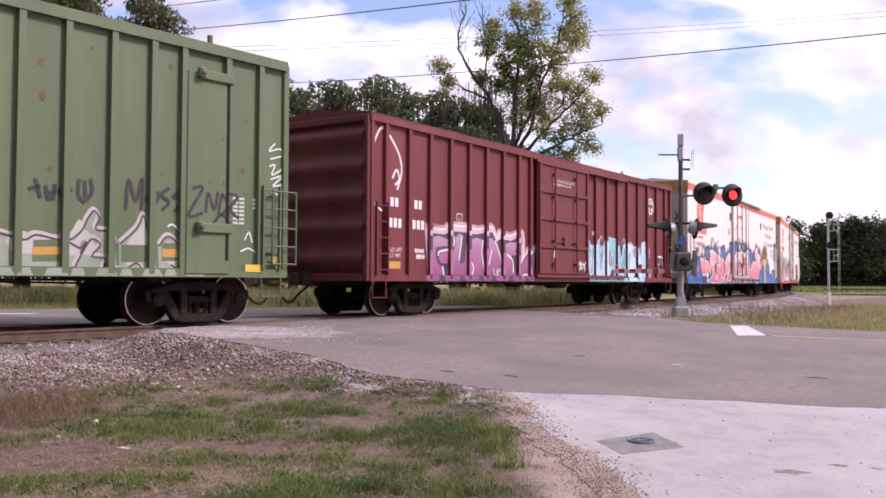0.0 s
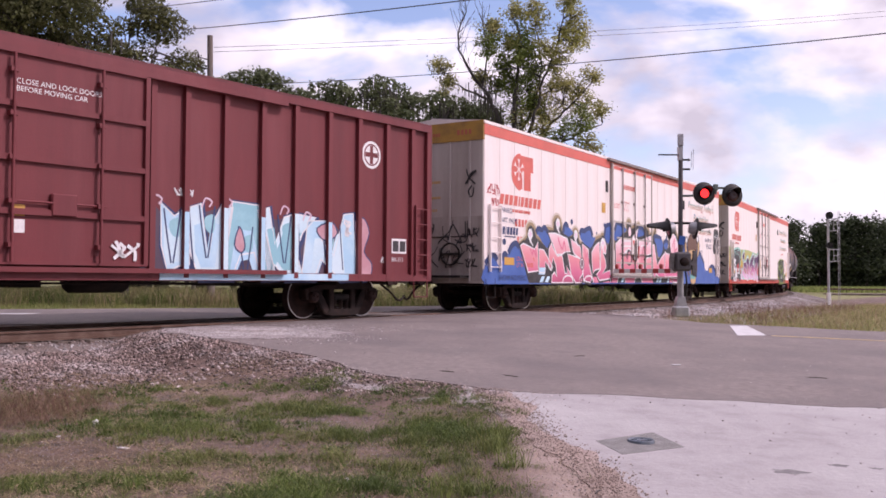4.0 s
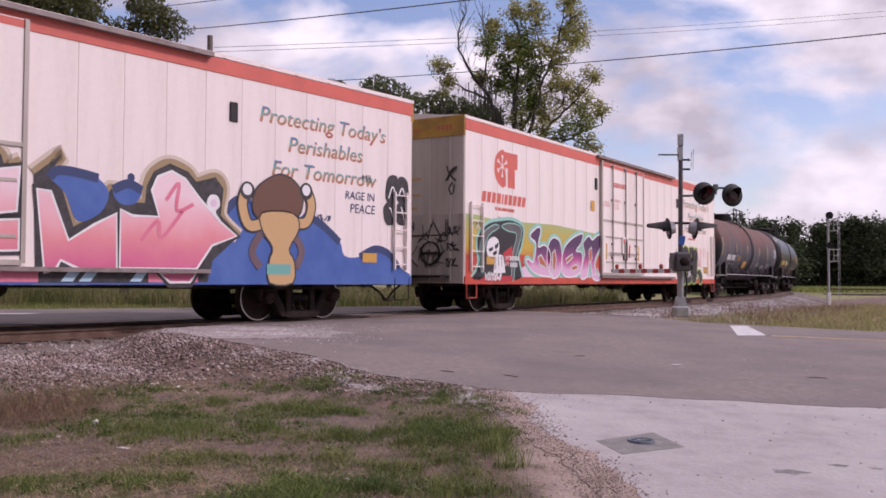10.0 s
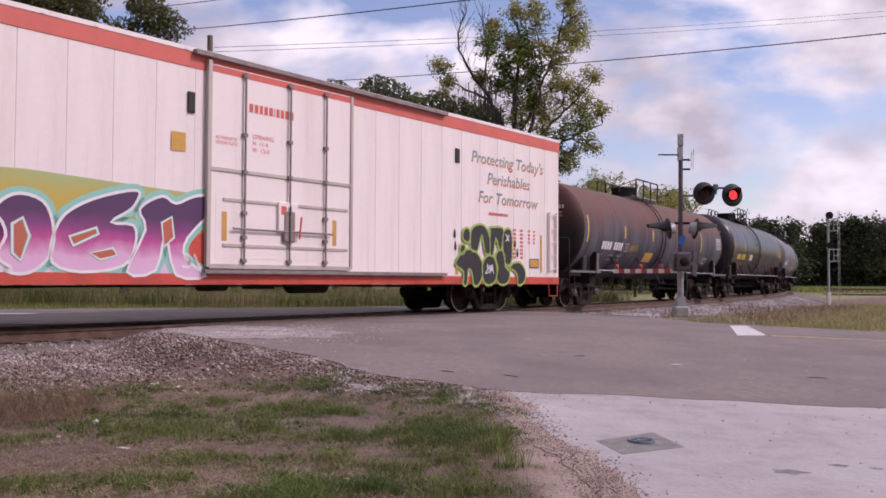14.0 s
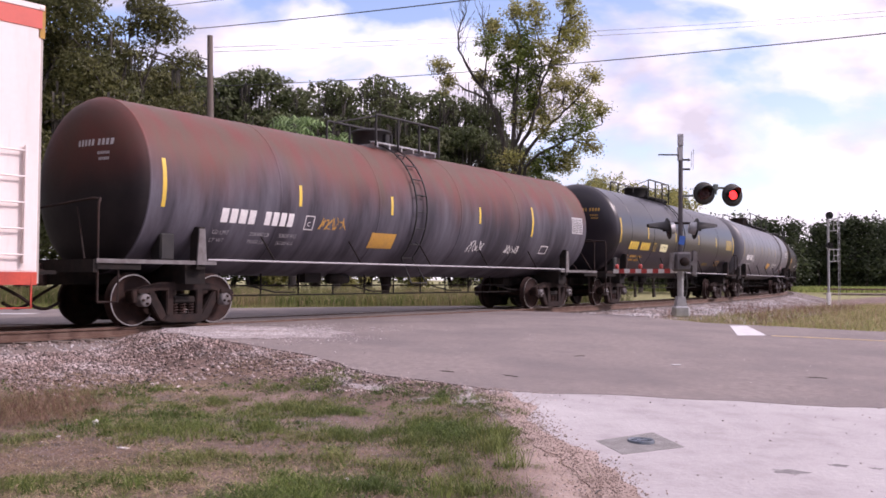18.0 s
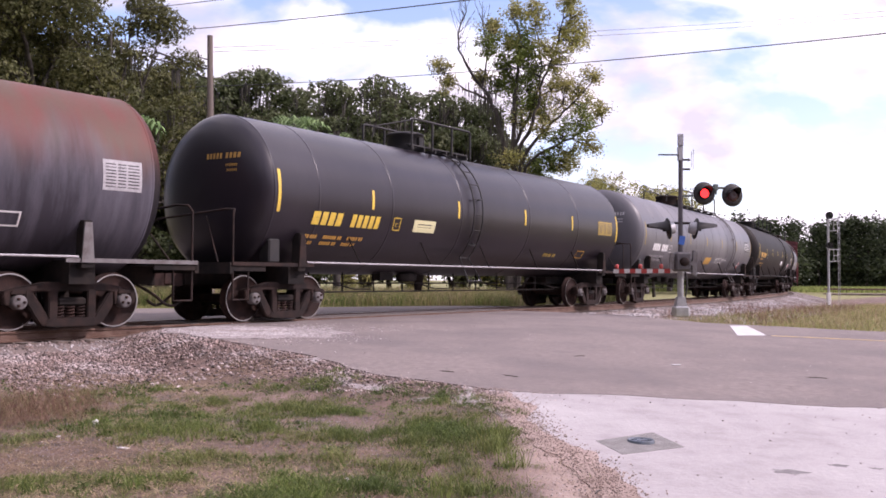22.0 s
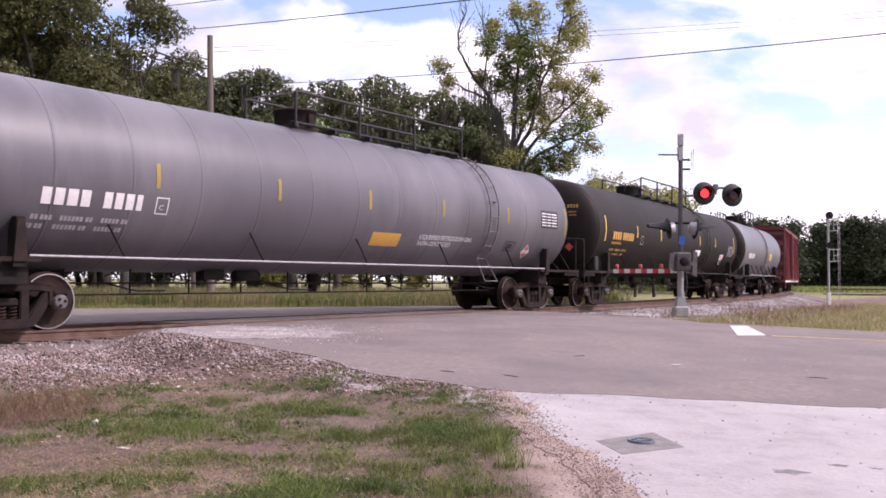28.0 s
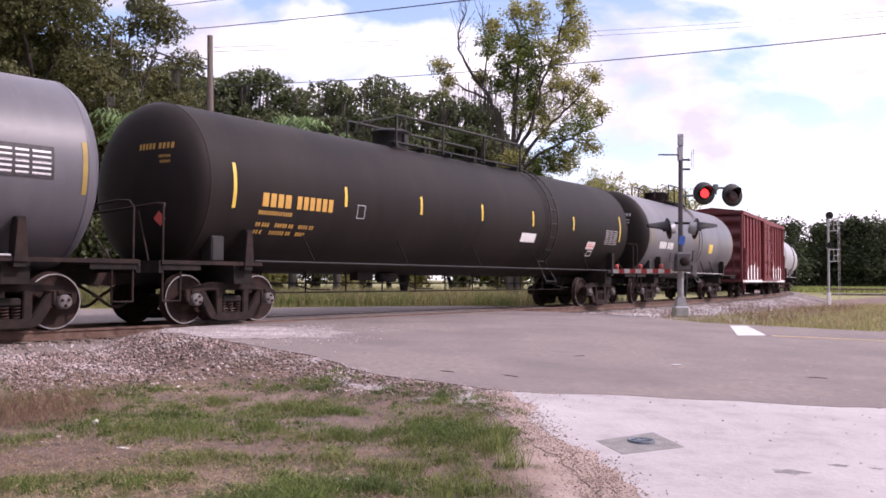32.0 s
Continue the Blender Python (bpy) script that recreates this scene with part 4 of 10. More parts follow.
# ---- box cars ----
def corrugated_end(L, W, z0, z1, n=5):
    s = Shape()
    y0, y1 = -W / 2 + 0.10, W / 2 - 0.10
    zz = np.linspace(z0 + 0.15, z1 - 0.12, n * 6 + 1)
    vs, fs = [], []
    for z in zz:
        ph = (z - zz[0]) / (zz[-1] - zz[0]) * n * 2 * math.pi
        d = 0.085 * (1 - math.cos(ph)) ** 1.5 * 0.7
        for y in np.linspace(y0, y1, 3):
            vs.append((d, y, z))
    for i in range(len(zz) - 1):
        for k in range(2):
            fs.append((i * 3 + k, i * 3 + k + 1, i * 3 + k + 4, i * 3 + k + 3))
    s.add(vs, fs, 0, True)
    frame_parts = [("corner_post", Shape().box(-0.03, 0.10, y, y + 0.12, z0, z1, bev=0.01)) for y in (-W / 2, W / 2 - 0.12)]
    frame_parts.append(("end_cap", Shape().box(-0.03, 0.12, -W / 2 + 0.12, W / 2 - 0.12, z1 - 0.14, z1, bev=0.01)))
    frame_parts.append(("end_sill", Shape().box(-0.03, 0.16, -W / 2 + 0.12, W / 2 - 0.12, z0, z0 + 0.16, bev=0.01)))
    return s, frame_parts


def ladder(x0, x1, z0, z1, y, n):
    s = Shape()
    for x in (x0, x1):
        s.box(x - 0.018, x + 0.018, y - 0.085, y - 0.02, z0 - 0.12, z1 + 0.08)
    for i in range(n):
        z = z0 + (z1 - z0) * i / (n - 1)
        s.tube([(x0 - 0.02, y - 0.075, z), (x1 + 0.02, y - 0.075, z)], 0.014, 6)
    return s


def roof(L, W, z1, rise, panels, mi=0):
    s = Shape()
    e = W / 2 + 0.02
    prof = [(-e, z1 - 0.02), (-e, z1 + 0.06), (0, z1 + rise), (e, z1 + 0.06), (e, z1 - 0.02)]
    vs = [(x, y, z) for x in (-L / 2 - 0.04, L / 2 + 0.04) for y, z in prof]
    s.add(vs, [(0, 1, 6, 5), (1, 2, 7, 6), (2, 3, 8, 7), (3, 4, 9, 8), (0, 5, 9, 4), (0, 4, 3, 2, 1), (5, 6, 7, 8, 9)])
    for i in range(panels + 1):
        x = -L / 2 + L * i / panels
        s.add([(x - 0.035, -e - 0.012, z1 + 0.03), (x + 0.035, -e - 0.012, z1 + 0.03), (x + 0.035, 0, z1 + rise + 0.035), (x - 0.035, 0, z1 + rise + 0.035),
               (x - 0.035, -e - 0.012, z1 - 0.01), (x + 0.035, -e - 0.012, z1 - 0.01), (x + 0.035, 0, z1 + rise), (x - 0.035, 0, z1 + rise)],
              [(0, 1, 2, 3), (0, 4, 5, 1), (0, 3, 7, 4), (1, 5, 6, 2)])
    return s


def underframe(car, L, z0, gear=True):
    s = Shape()
    s.box(-L / 2 + 0.1, L / 2 - 0.1, -0.17, 0.17, z0 - 0.02, z0 + 0.32)
    for x in np.linspace(-L / 2 + 3.4, L / 2 - 3.4, 9):
        s.box(x - 0.05, x + 0.05, -1.35, 1.35, z0 + 0.08, z0 + 0.28)
    for y in (-0.9, 0.9):
        s.box(-L / 2 + 3.3, L / 2 - 3.3, y - 0.04, y + 0.04, z0 + 0.12, z0 + 0.28)
    for sg in (-1, 1):
        s.box(sg * (L / 2 - 2.6) - 0.25, sg * (L / 2 - 2.6) + 0.25, -1.4, 1.4, z0 - 0.08, z0 + 0.20)
    part("centre_sill", s, M["under"], car)
    b = Shape()
    b.turned([(-0.55, 0.0), (-0.55, 0.15), (-0.48, 0.20), (0.48, 0.20), (0.55, 0.15), (0.55, 0)], "x", at=(1.2, -0.75, z0 - 0.02), seg=14)
    b.turned([(-0.3, 0), (-0.3, 0.16), (0.3, 0.16), (0.3, 0)], "x", at=(-1.2, -0.6, z0), seg=14)
    b.box(-0.35, 0.15, -0.9, -0.5, z0 - 0.12, z0 + 0.2)
    b.tube([(-L / 2 + 3, -0.5, z0 - 0.1), (-1.4, -0.6, z0 - 0.02)], 0.018, 6)
    b.tube([(1.8, -0.6, z0 - 0.05), (L / 2 - 3, -0.5, z0 - 0.12)], 0.018, 6)
    part("brake_gear", b, M["under"], car)
    p = Shape()
    p.tube([(-L / 2 + 0.2, -0.42, z0 - 0.06), (-L / 2 + 3.6, -1.1, z0 - 0.05), (L / 2 - 3.6, -1.1, z0 - 0.05), (L / 2 - 0.2, -0.42, z0 - 0.06)], 0.02, 6)
    part("brake_pipe", p, M["under"], car)


def corner_steps(car, L, z0, W, mats, drop=0.36):
    for sg in (-1, 1):
        s = Shape()
        x = sg * (L / 2 - 0.32)
        y = -W / 2
        s.tube([(x - 0.24, y, z0 + 0.12), (x - 0.24, y - 0.01, z0 - drop), (x + 0.24, y - 0.01, z0 - drop), (x + 0.24, y, z0 + 0.12)], 0.018, 6)
        part("sill_step", s, mats, car)


def steel_boxcar(name, label, ua, ub, z0, z1, paintm, endm, ribs, door, truck_in=2.33, W=3.2, bright=False, deep=0.055):
    """ribs: x of the side posts from the car's front end; door: (x0, x1, kind)."""
    L = ub - ua
    car = car_thing(name, label, ua + truck_in, ub - truck_in, bright)
    y = -W / 2
    body = Shape()
    body.box(-L / 2, L / 2, y + deep, -y - deep, z0 + 0.02, z1)
    part("body", body, paintm, car)
    posts = Shape().prism([(-0.055, z0 + 0.05), (0.055, z0 + 0.05), (0.055, z1 - 0.1), (-0.055, z1 - 0.1)], y - 0.028, y + deep + 0.005).mesh("side_post", paintm)
    for x in ribs:
        for sg in (1, -1):
            o = part("side_post", posts, None, car)
            o.matrix_basis = Matrix.Translation((-L / 2 + x, 0, 0)) @ Matrix.Rotation(0 if sg > 0 else math.pi, 4, "Z")
    for sg in (1, -1):
        s = Shape()
        s.box(-L / 2 - 0.02, L / 2 + 0.02, y - 0.045, y + deep + 0.01, z1 - 0.13, z1 + 0.005)
        o = part("top_rail", s, paintm, car)
        o.matrix_basis = pose(0, 0, 0, 0, 0, 0 if sg > 0 else 180)
        s = Shape()
        s.box(-L / 2, L / 2, y - 0.02, y + deep + 0.01, z0, z0 + 0.15)
        o = part("side_sill", s, paintm, car)
        o.matrix_basis = pose(0, 0, 0, 0, 0, 0 if sg > 0 else 180)
    for r in (180, 0):
        wall, rest = corrugated_end(L, W, z0, z1)
        for nm, sh in [("end_wall", wall)] + rest:
            e = part(nm, sh, endm, car)
            e.matrix_basis = Matrix.Rotation(radians(r), 4, "Z") @ Matrix.Translation((L / 2, 0, 0))
    part("roof", roof(L, W, z1, 0.22, 14), endm, car)
    underframe(car, L, z0)
    couplers(car, L / 2)
    corner_steps(car, L, z0, W, paintm)
    for x0, x1, n, top in ((-L / 2 + 0.16, -L / 2 + 0.56, 5, z0 + 1.65), (L / 2 - 0.56, L / 2 - 0.16, 5, z0 + 1.65)):
        part("ladder", ladder(x0, x1, z0 + 0.25, top, y, n), paintm, car)
    return car, L, y


def sliding_door(car, L, y, z0, z1, x0, x1, m, plates=4):
    a, b = -L / 2 + x0, -L / 2 + x1
    d = Shape()
    d.box(a, b, y - 0.075, y - 0.005, z0, z1, bev=0.012)
    door = part("door", d, m, car)
    r = Shape()
    for x in (a + 0.02, b - 0.10):
        r.box(x, x + 0.08, y - 0.135, y - 0.07, z0 + 0.02, z1 - 0.02)
    for i in range(plates + 1):
        z = z0 + (z1 - z0) * i / plates
        r.box(a + 0.1, b - 0.1, y - 0.13, y - 0.07, max(z - 0.045, z0 + 0.01), min(z + 0.045, z1 - 0.01))
    part("door_frame", r, m, door)
    k = Shape()
    for x in (a + (b - a) * 0.28, a + (b - a) * 0.72):
        k.tube([(x, y - 0.165, z0 + 0.05), (x, y - 0.165, z1 - 0.05)], 0.026, 6)
        for z in np.linspace(z0 + 0.3, z1 - 0.3, 5):
            k.box(x - 0.06, x + 0.06, y - 0.18, y - 0.07, z - 0.035, z + 0.035)
    part("lock_rod", k, m, door)
    g = Shape()
    g.box(a + (b - a) * 0.47, a + (b - a) * 0.60, y - 0.15, y - 0.07, z0 + 0.75, z0 + 1.1, bev=0.02)
    g.tube([(a + (b - a) * 0.3, y - 0.13, z0 + 0.95), (a + (b - a) * 0.75, y - 0.13, z0 + 0.95)], 0.018, 6)
    part("latch", g, m, door)
    for za, zb in ((z1 - 0.01, z1 + 0.07), (z0 - 0.10, z0 - 0.02)):
        part("door_track", Shape().box(a - 0.1, b + (b - a) * 0.95, y - 0.12, y - 0.02, za, zb), m, car)
    return door


def build_green():
    z0, z1 = 0.86, 4.98
    ub = -7.42
    L = 18.4
    ribs = [L - x for x in (0.60, 1.36, 2.30, 2.90, 3.64, 4.42, 5.16, 6.0, 6.76, 7.53, 8.3, 9.07, 9.84, 10.6, 11.4, 12.2, 13.0, 13.8, 14.6, 15.4, 16.2, 17.0, 17.8)]
    car, L, y = steel_boxcar("green_boxcar", "weathered sage-green steel box car with sprayed graffiti", ub - L, ub, z0, z1, M["green"], M["green"], ribs, None, truck_in=1.55, bright=False, deep=0.06)
    R = L / 2
    # plug panel with hinge brackets near the end
    s = Shape()
    s.box(R - 2.26, R - 1.34, y - 0.05, y + 0.05, z0 + 0.05, z1 - 0.50, bev=0.02)
    part("door", s, M["green"], car)
    for z in (z1 - 0.55, z0 + 0.86):
        s = Shape()
        s.box(R - 1.98, R - 1.30, y - 0.11, y - 0.03, z - 0.08, z + 0.10, bev=0.02)
        s.box(R - 2.08, R - 1.94, y - 0.17, y - 0.03, z - 0.08, z + 0.12, bev=0.03)
        part("door_bracket", s, M["green"], car)
        part("hinge_pin", Shape().turned([(-0.20, 0.0), (-0.20, 0.045), (-0.10, 0.045)], "y", at=(R - 2.02, y, z + 0.02), seg=10), M["rail"], car, "rusted hinge pin")
    part("door_gasket", Shape().box(R - 1.42, R - 1.36, y - 0.06, y, z0 + 0.3, z1 - 0.6), M["under"], car)
    # corner ladder that stands out past the end
    ld = Shape()
    for x in (R - 0.36, R + 0.22):
        ld.tube([(x, y - 0.09, 1.1), (x, y - 0.09, 2.52)], 0.02, 6)
    for z in (1.12, 1.45, 1.80, 2.16, 2.5):
        ld.tube([(R - 0.36, y - 0.09, z), (R + 0.22, y - 0.09, z)], 0.016, 6)
    for z in (1.3, 2.4):
        ld.tube([(R - 0.36, y - 0.09, z), (R - 0.36, y + 0.1, z)], 0.016, 6)
    part("corner_ladder", ld, M["green"], car)
    # rust spots that have bled through the paint
    rnd = random.Random(4)
    for k in range(16):
        x, z, w = R - rnd.uniform(0.7, 5.2), rnd.uniform(2.3, 4.6), rnd.uniform(0.02, 0.06)
        paint("rust_spot", [blob([(x - w, z), (x, z + w * rnd.uniform(.6, 1.6)), (x + w * rnd.uniform(.6, 1.2), z), (x, z - w * rnd.uniform(.8, 2.4))], 3)], M["rail"], car, y + 0.053 if abs(x - R + 1.8) > 0.5 else y - 0.053)
    paint("yellow_label", [rect(R - 0.95, z0 + 0.10, R - 0.55, z0 + 0.24)], M["yellow"], car, y - 0.032)
    paint("reflector", [rect(R - 0.33, z0 + 0.25, R - 0.1, z0 + 0.4)], M["orange"], car, y - 0.032)
    rows = []
    for i in range(7):
        rows += bars(R - 1.18, z0 + 0.98 + 0.075 * i, [0.7, 0.7, 0.7, -0.6, 0.7, 0.7, 0.7], 0.042)
        rows += bars(R - 0.72, z0 + 0.98 + 0.075 * i, [0.7, 0.7, 0.7], 0.042) if i > 3 else []
    paint("lettering", rows, M["paint_white"], car, y + 0.056)
    # pale jagged piece along the sill, with dark scrawls above it; x from the car's rear end
    pale = [[(-5.88, 1.53), (-5.4, 1.51), (-5.06, 1.46), (-4.89, 1.52), (-4.53, 1.48), (-4.44, 1.59), (-4.35, 1.49), (-4.16, 1.61), (-4.05, 1.8), (-3.94, 1.92), (-3.86, 1.83), (-3.9, 1.67), (-3.66, 1.61), (-3.55, 1.41), (-3.5, 1), (-5.86, 1)],
        [(-3.47, 1.43), (-3.17, 1.7), (-3.04, 1.9), (-2.94, 1.86), (-2.84, 1.53), (-2.77, 1), (-3.46, 1)],
        [(-2.74, 1.39), (-2.63, 1.57), (-2.46, 1.53), (-2.28, 1.34), (-2.16, 1), (-2.72, 1)]]
    lines = [[(-5.72, 1.55), (-5.4, 1.52), (-5.06, 1.44), (-4.87, 1.52), (-4.49, 1.46), (-4.42, 1.59), (-4.33, 1.47), (-4.14, 1.62), (-4.05, 1.8), (-3.94, 1.94), (-3.85, 1.83), (-3.9, 1.65), (-3.64, 1.61), (-3.53, 1.39)],
        [(-3.47, 1.43), (-3.17, 1.7), (-3.05, 1.92), (-2.98, 1.71), (-2.87, 1.53), (-2.82, 1.24)],
        [(-2.74, 1.42), (-2.6, 1.58), (-2.45, 1.54), (-2.28, 1.34)],
        [(-4.25, 1.03), (-4.11, 1.3), (-3.97, 1.49), (-3.82, 1.4), (-3.96, 1.22), (-3.72, 1.18), (-3.78, 1)],
        [(-3.67, 1.31), (-3.57, 1.04), (-3.46, 1)],
        [(-4.35, 1.43), (-4.16, 1.34), (-4.06, 1.44), (-4.16, 1.26)],
        [(-3.31, 1.05), (-3.16, 1.12), (-3.05, 1)],
        [(-2.51, 1.11), (-2.33, 1.01), (-2.25, 1)]]
    patches = [[(-4.9, 1.41), (-4.37, 1.43), (-4.36, 1.1), (-4.9, 1.09)],
        [(-3.43, 1.38), (-2.78, 1.4), (-2.77, 1.11), (-3.43, 1.1)],
        [(-2.67, 1.44), (-2.26, 1.44), (-2.26, 1.14), (-2.66, 1.13)]]
    orange = [[(-4.9, 1.3), (-4.42, 1.32), (-4.42, 1.2), (-4.9, 1.18)],
        [(-2.67, 1.34), (-2.26, 1.34), (-2.26, 1.2), (-2.66, 1.2)]]
    marks = [[(-4.99, 2.17), (-4.8, 2.24)],
        [(-4.89, 2.34), (-4.8, 2.05)],
        [(-4.73, 2.25), (-4.67, 2.01)],
        [(-4.57, 2.28), (-4.61, 2.02)],
        [(-4.69, 2.13), (-4.56, 2.16)],
        [(-4.38, 2.31), (-4.51, 2.16), (-4.34, 2.04)],
        [(-4.54, 2.16), (-4.29, 2.21)],
        [(-4.18, 2.39), (-4.19, 2.14), (-4.08, 2.05), (-3.96, 2.21), (-3.99, 2.42)],
        [(-4.09, 2.38), (-4.07, 2.11)],
        [(-3.36, 1.96), (-3.31, 2.46), (-3.18, 2.12), (-3.06, 2.51), (-3.07, 1.97)],
        [(-2.84, 2.31), (-2.99, 2.17), (-2.85, 2.06), (-2.74, 2.25), (-2.86, 2.31)],
        [(-2.53, 2.39), (-2.69, 2.26), (-2.54, 2.14), (-2.67, 2)],
        [(-2.3, 2.36), (-2.47, 2.23), (-2.28, 2.21), (-2.44, 1.97)],
        [(-2.15, 2.4), (-1.93, 2.43), (-2.22, 1.93), (-1.92, 1.99)],
        [(-1.86, 2), (-1.81, 2.35), (-1.68, 2.06), (-1.6, 2.39)],
        [(-1.51, 2.36), (-1.58, 1.97), (-1.38, 2.14), (-1.51, 2.36)],
        [(-1.36, 2.37), (-1.17, 2.32), (-1.33, 2.1), (-1.13, 1.93)],
        [(-1.7, 1.8), (-1.52, 1.99), (-1.33, 1.82)]]
    chalk = [[(-0.34, 2.98), (-0.2, 3.02), (-0.28, 2.82), (-0.03, 2.95)],
        [(-0.31, 2.73), (0, 2.83), (-0.25, 2.61), (0.03, 2.67)],
        [(-0.28, 2.52), (-0.11, 2.46), (0, 2.57), (-0.05, 2.38)],
        [(-0.21, 3.43), (-0.35, 3.27), (-0.07, 3.34), (-0.01, 3.18)],
        [(-0.32, 3.12), (0.02, 3.22)]]
    white = [[(-0.91, 1.55), (-0.81, 1.7), (-0.73, 1.51)],
        [(-1, 1.34), (-0.81, 1.4), (-0.6, 1.3)],
        [(-2.11, 1.41), (-1.99, 1.44), (-1.91, 1.37)],
        [(-2.11, 1.26), (-1.96, 1.31), (-1.93, 1.17)],
        [(-2.56, 1.72), (-2.46, 1.76), (-2.29, 1.63)]]
    def at(loop):
        return [(R + p[0], p[1]) for p in loop]
    for q in pale:
        paint("graffiti_fill", [at(q)], M["g_palegreen"], car, y + 0.056, "pale grey-green sprayed piece")
        mx, mz = sum(p[0] for p in q) / len(q), sum(p[1] for p in q) / len(q)
        paint("graffiti_light", [blob(at([(mx + (px - mx) * .55, mz + (pz - mz) * .6) for px, pz in q]), 2)], M["g_bone"], car, y + 0.0545)
    for q in lines:
        paint("graffiti_outline", strokes([at(q)], .075), M["g_bone"], car, y + 0.053)
        paint("graffiti_line", strokes([at([(px + .02, pz - .035) for px, pz in q])], .035), M["f_dark"], car, y + 0.051)
    paint("patched_paint", [at(q) for q in patches], M["green"], car, y + 0.049)
    paint("side_reflector", [at(q) for q in orange], M["orange"], car, y + 0.047)
    for q in marks:
        front = -2.3 < q[0][0] < -1.3
        paint("scrawl", strokes([at(q)], .062), M["paint_black"], car, y - 0.055 if front else y + 0.05)
    for q in chalk + white:
        paint("chalk_mark", strokes([at(q)], .03), M["paint_white"], car, y + 0.05)
    sill = [(R - 5.6 + .42 * k, .40 - .15 * (k % 2)) for k in range(9)]
    for x, w in sill:
        paint("sill_paint", [[(x, z0 + .012), (x + w, z0 + .012), (x + w * .8, z0 + .13), (x + .05, z0 + .13)]], M["g_palegreen"], car, y - .023)
    return car


def scrawl(x, z, h, n, seed, w=None):
    """Loose hand-sprayed marks that spell nothing."""
    rnd = random.Random(seed)
    out = []
    for i in range(n):
        a = x + i * h * 0.85
        for k in range(rnd.choice((2, 3))):
            zz = [rnd.uniform(-0.1, 0.25), rnd.uniform(0.75, 1.15)]
            if rnd.random() < 0.5:
                zz.reverse()
            pts = [(a + h * rnd.uniform(-0.1, 0.35), z + h * zz[0])]
            pts += [(a + h * rnd.uniform(0.1, 0.8), z + h * rnd.uniform(0.1, 0.9)) for _ in range(rnd.choice((1, 2)))]
            pts.append((a + h * rnd.uniform(0.4, 0.95), z + h * zz[1]))
            out += strokes([pts], (w or h * 0.11) * rnd.uniform(0.7, 1.1))
    return out


def build_red():
    z0, z1 = 0.80, 4.40
    ua, ub = -5.07, 13.25
    ribs = [0.06, 0.57, 1.44, 2.28, 3.15, 4.0, 4.83, 5.69, 6.53, 7.19, 10.85, 11.54, 12.39, 13.27, 14.12, 15.05, 15.94, 16.84, 17.7, 18.26]
    car, L, y = steel_boxcar("red_boxcar", "oxide-red steel box car with purple and blue graffiti", ua, ub, z0, z1, M["red"], M["red_end"], ribs, None)
    R = L / 2
    sliding_door(car, L, y, z0 + 0.22, z1 - 0.2, 7.48, 10.72, M["red"])
    f = y + 0.051   # the face between the posts
    o = -R
    # reporting marks as plain bars
    paint("lettering", bars(o + 0.78, 2.47, [0.6, 0.62], 0.2) + bars(o + 1.69, 2.47, [0.6, 0.58], 0.2)
          + bars(o + 0.74, 2.0, [0.55, 0.55, 0.55], 0.21) + bars(o + 1.62, 2.0, [0.55, 0.55, 0.55], 0.21), M["paint_white"], car, f)
    letter("load_limit", "LD LMT\nLT WT", 0.13, o + 0.78, z0 + 0.66, M["paint_white"], car, f)
    paint("weight_stencil", bars(o + 1.72, z0 + 0.66, [0.5] * 6, 0.09, 0.18) + bars(o + 1.78, z0 + 0.52, [0.5] * 5, 0.10, 0.18), M["paint_white"], car, f)
    paint("label", [rect(o + 0.74, z0 + 0.28, o + 1.16, z0 + 0.44)], M["orange"], car, f)
    paint("plate_box", strokes([[(o + 3.48, z0 + 1.44), (o + 3.72, z0 + 1.44)], [(o + 3.72, z0 + 1.44), (o + 3.72, z0 + 1.67)], [(o + 3.72, z0 + 1.67), (o + 3.48, z0 + 1.67)], [(o + 3.48, z0 + 1.67), (o + 3.48, z0 + 1.44)]], 0.02), M["paint_white"], car, f)
    letter("plate_letter", "C", 0.14, o + 3.55, z0 + 1.49, M["paint_white"], car, f)
    # round white emblem, plain
    cx, cz = o + 16.36, 3.54
    paint("emblem", [disc(cx, cz, 0.30, 28)], M["paint_white"], car, f)
    paint("emblem_cross", [rect(cx - 0.05, cz - 0.2, cx + 0.05, cz + 0.2), rect(cx - 0.2, cz - 0.05, cx + 0.2, cz + 0.05)] + ring(cx, cz, 0.24, 0.24, 0.03), M["red"], car, f - 0.003)
    paint("stencil_panel", [rect(o + 17.05, z0 + 0.62, o + 17.55, z0 + 0.95)], M["paint_white"], car, f)
    paint("stencil_inset", [rect(o + 17.08, z0 + 0.66, o + 17.28, z0 + 0.9), rect(o + 17.32, z0 + 0.66, o + 17.52, z0 + 0.9)], M["paint_black"], car, f - 0.003)
    letter("car_class", "BX-211", 0.13, o + 17.05, z0 + 0.44, M["paint_white"], car, f)
    letter("door_notice", "CLOSE AND LOCK DOORS\nBEFORE MOVING CAR", 0.115, o + 8.45, z1 - 0.68, M["paint_white"], car, y - 0.079)
    # purple piece: rounded blocks that spell nothing
    low = z0 + 0.02
    halo = [[(2.24, 0.83), (2.11, 2.07), (2.65, 2.07), (2.23, 2.04), (2.92, 2.06), (3.1, 2.15), (3.88, 2.18), (4.42, 2.13), (4.78, 2.18), (5.15, 2.22), (5.37, 1.98), (5.61, 2.12), (6.1, 2.03), (6.76, 2.17), (6.85, 1.61), (6.69, 1.29), (7.1, 1.69), (7.61, 1.75), (7.66, 0.83)]]
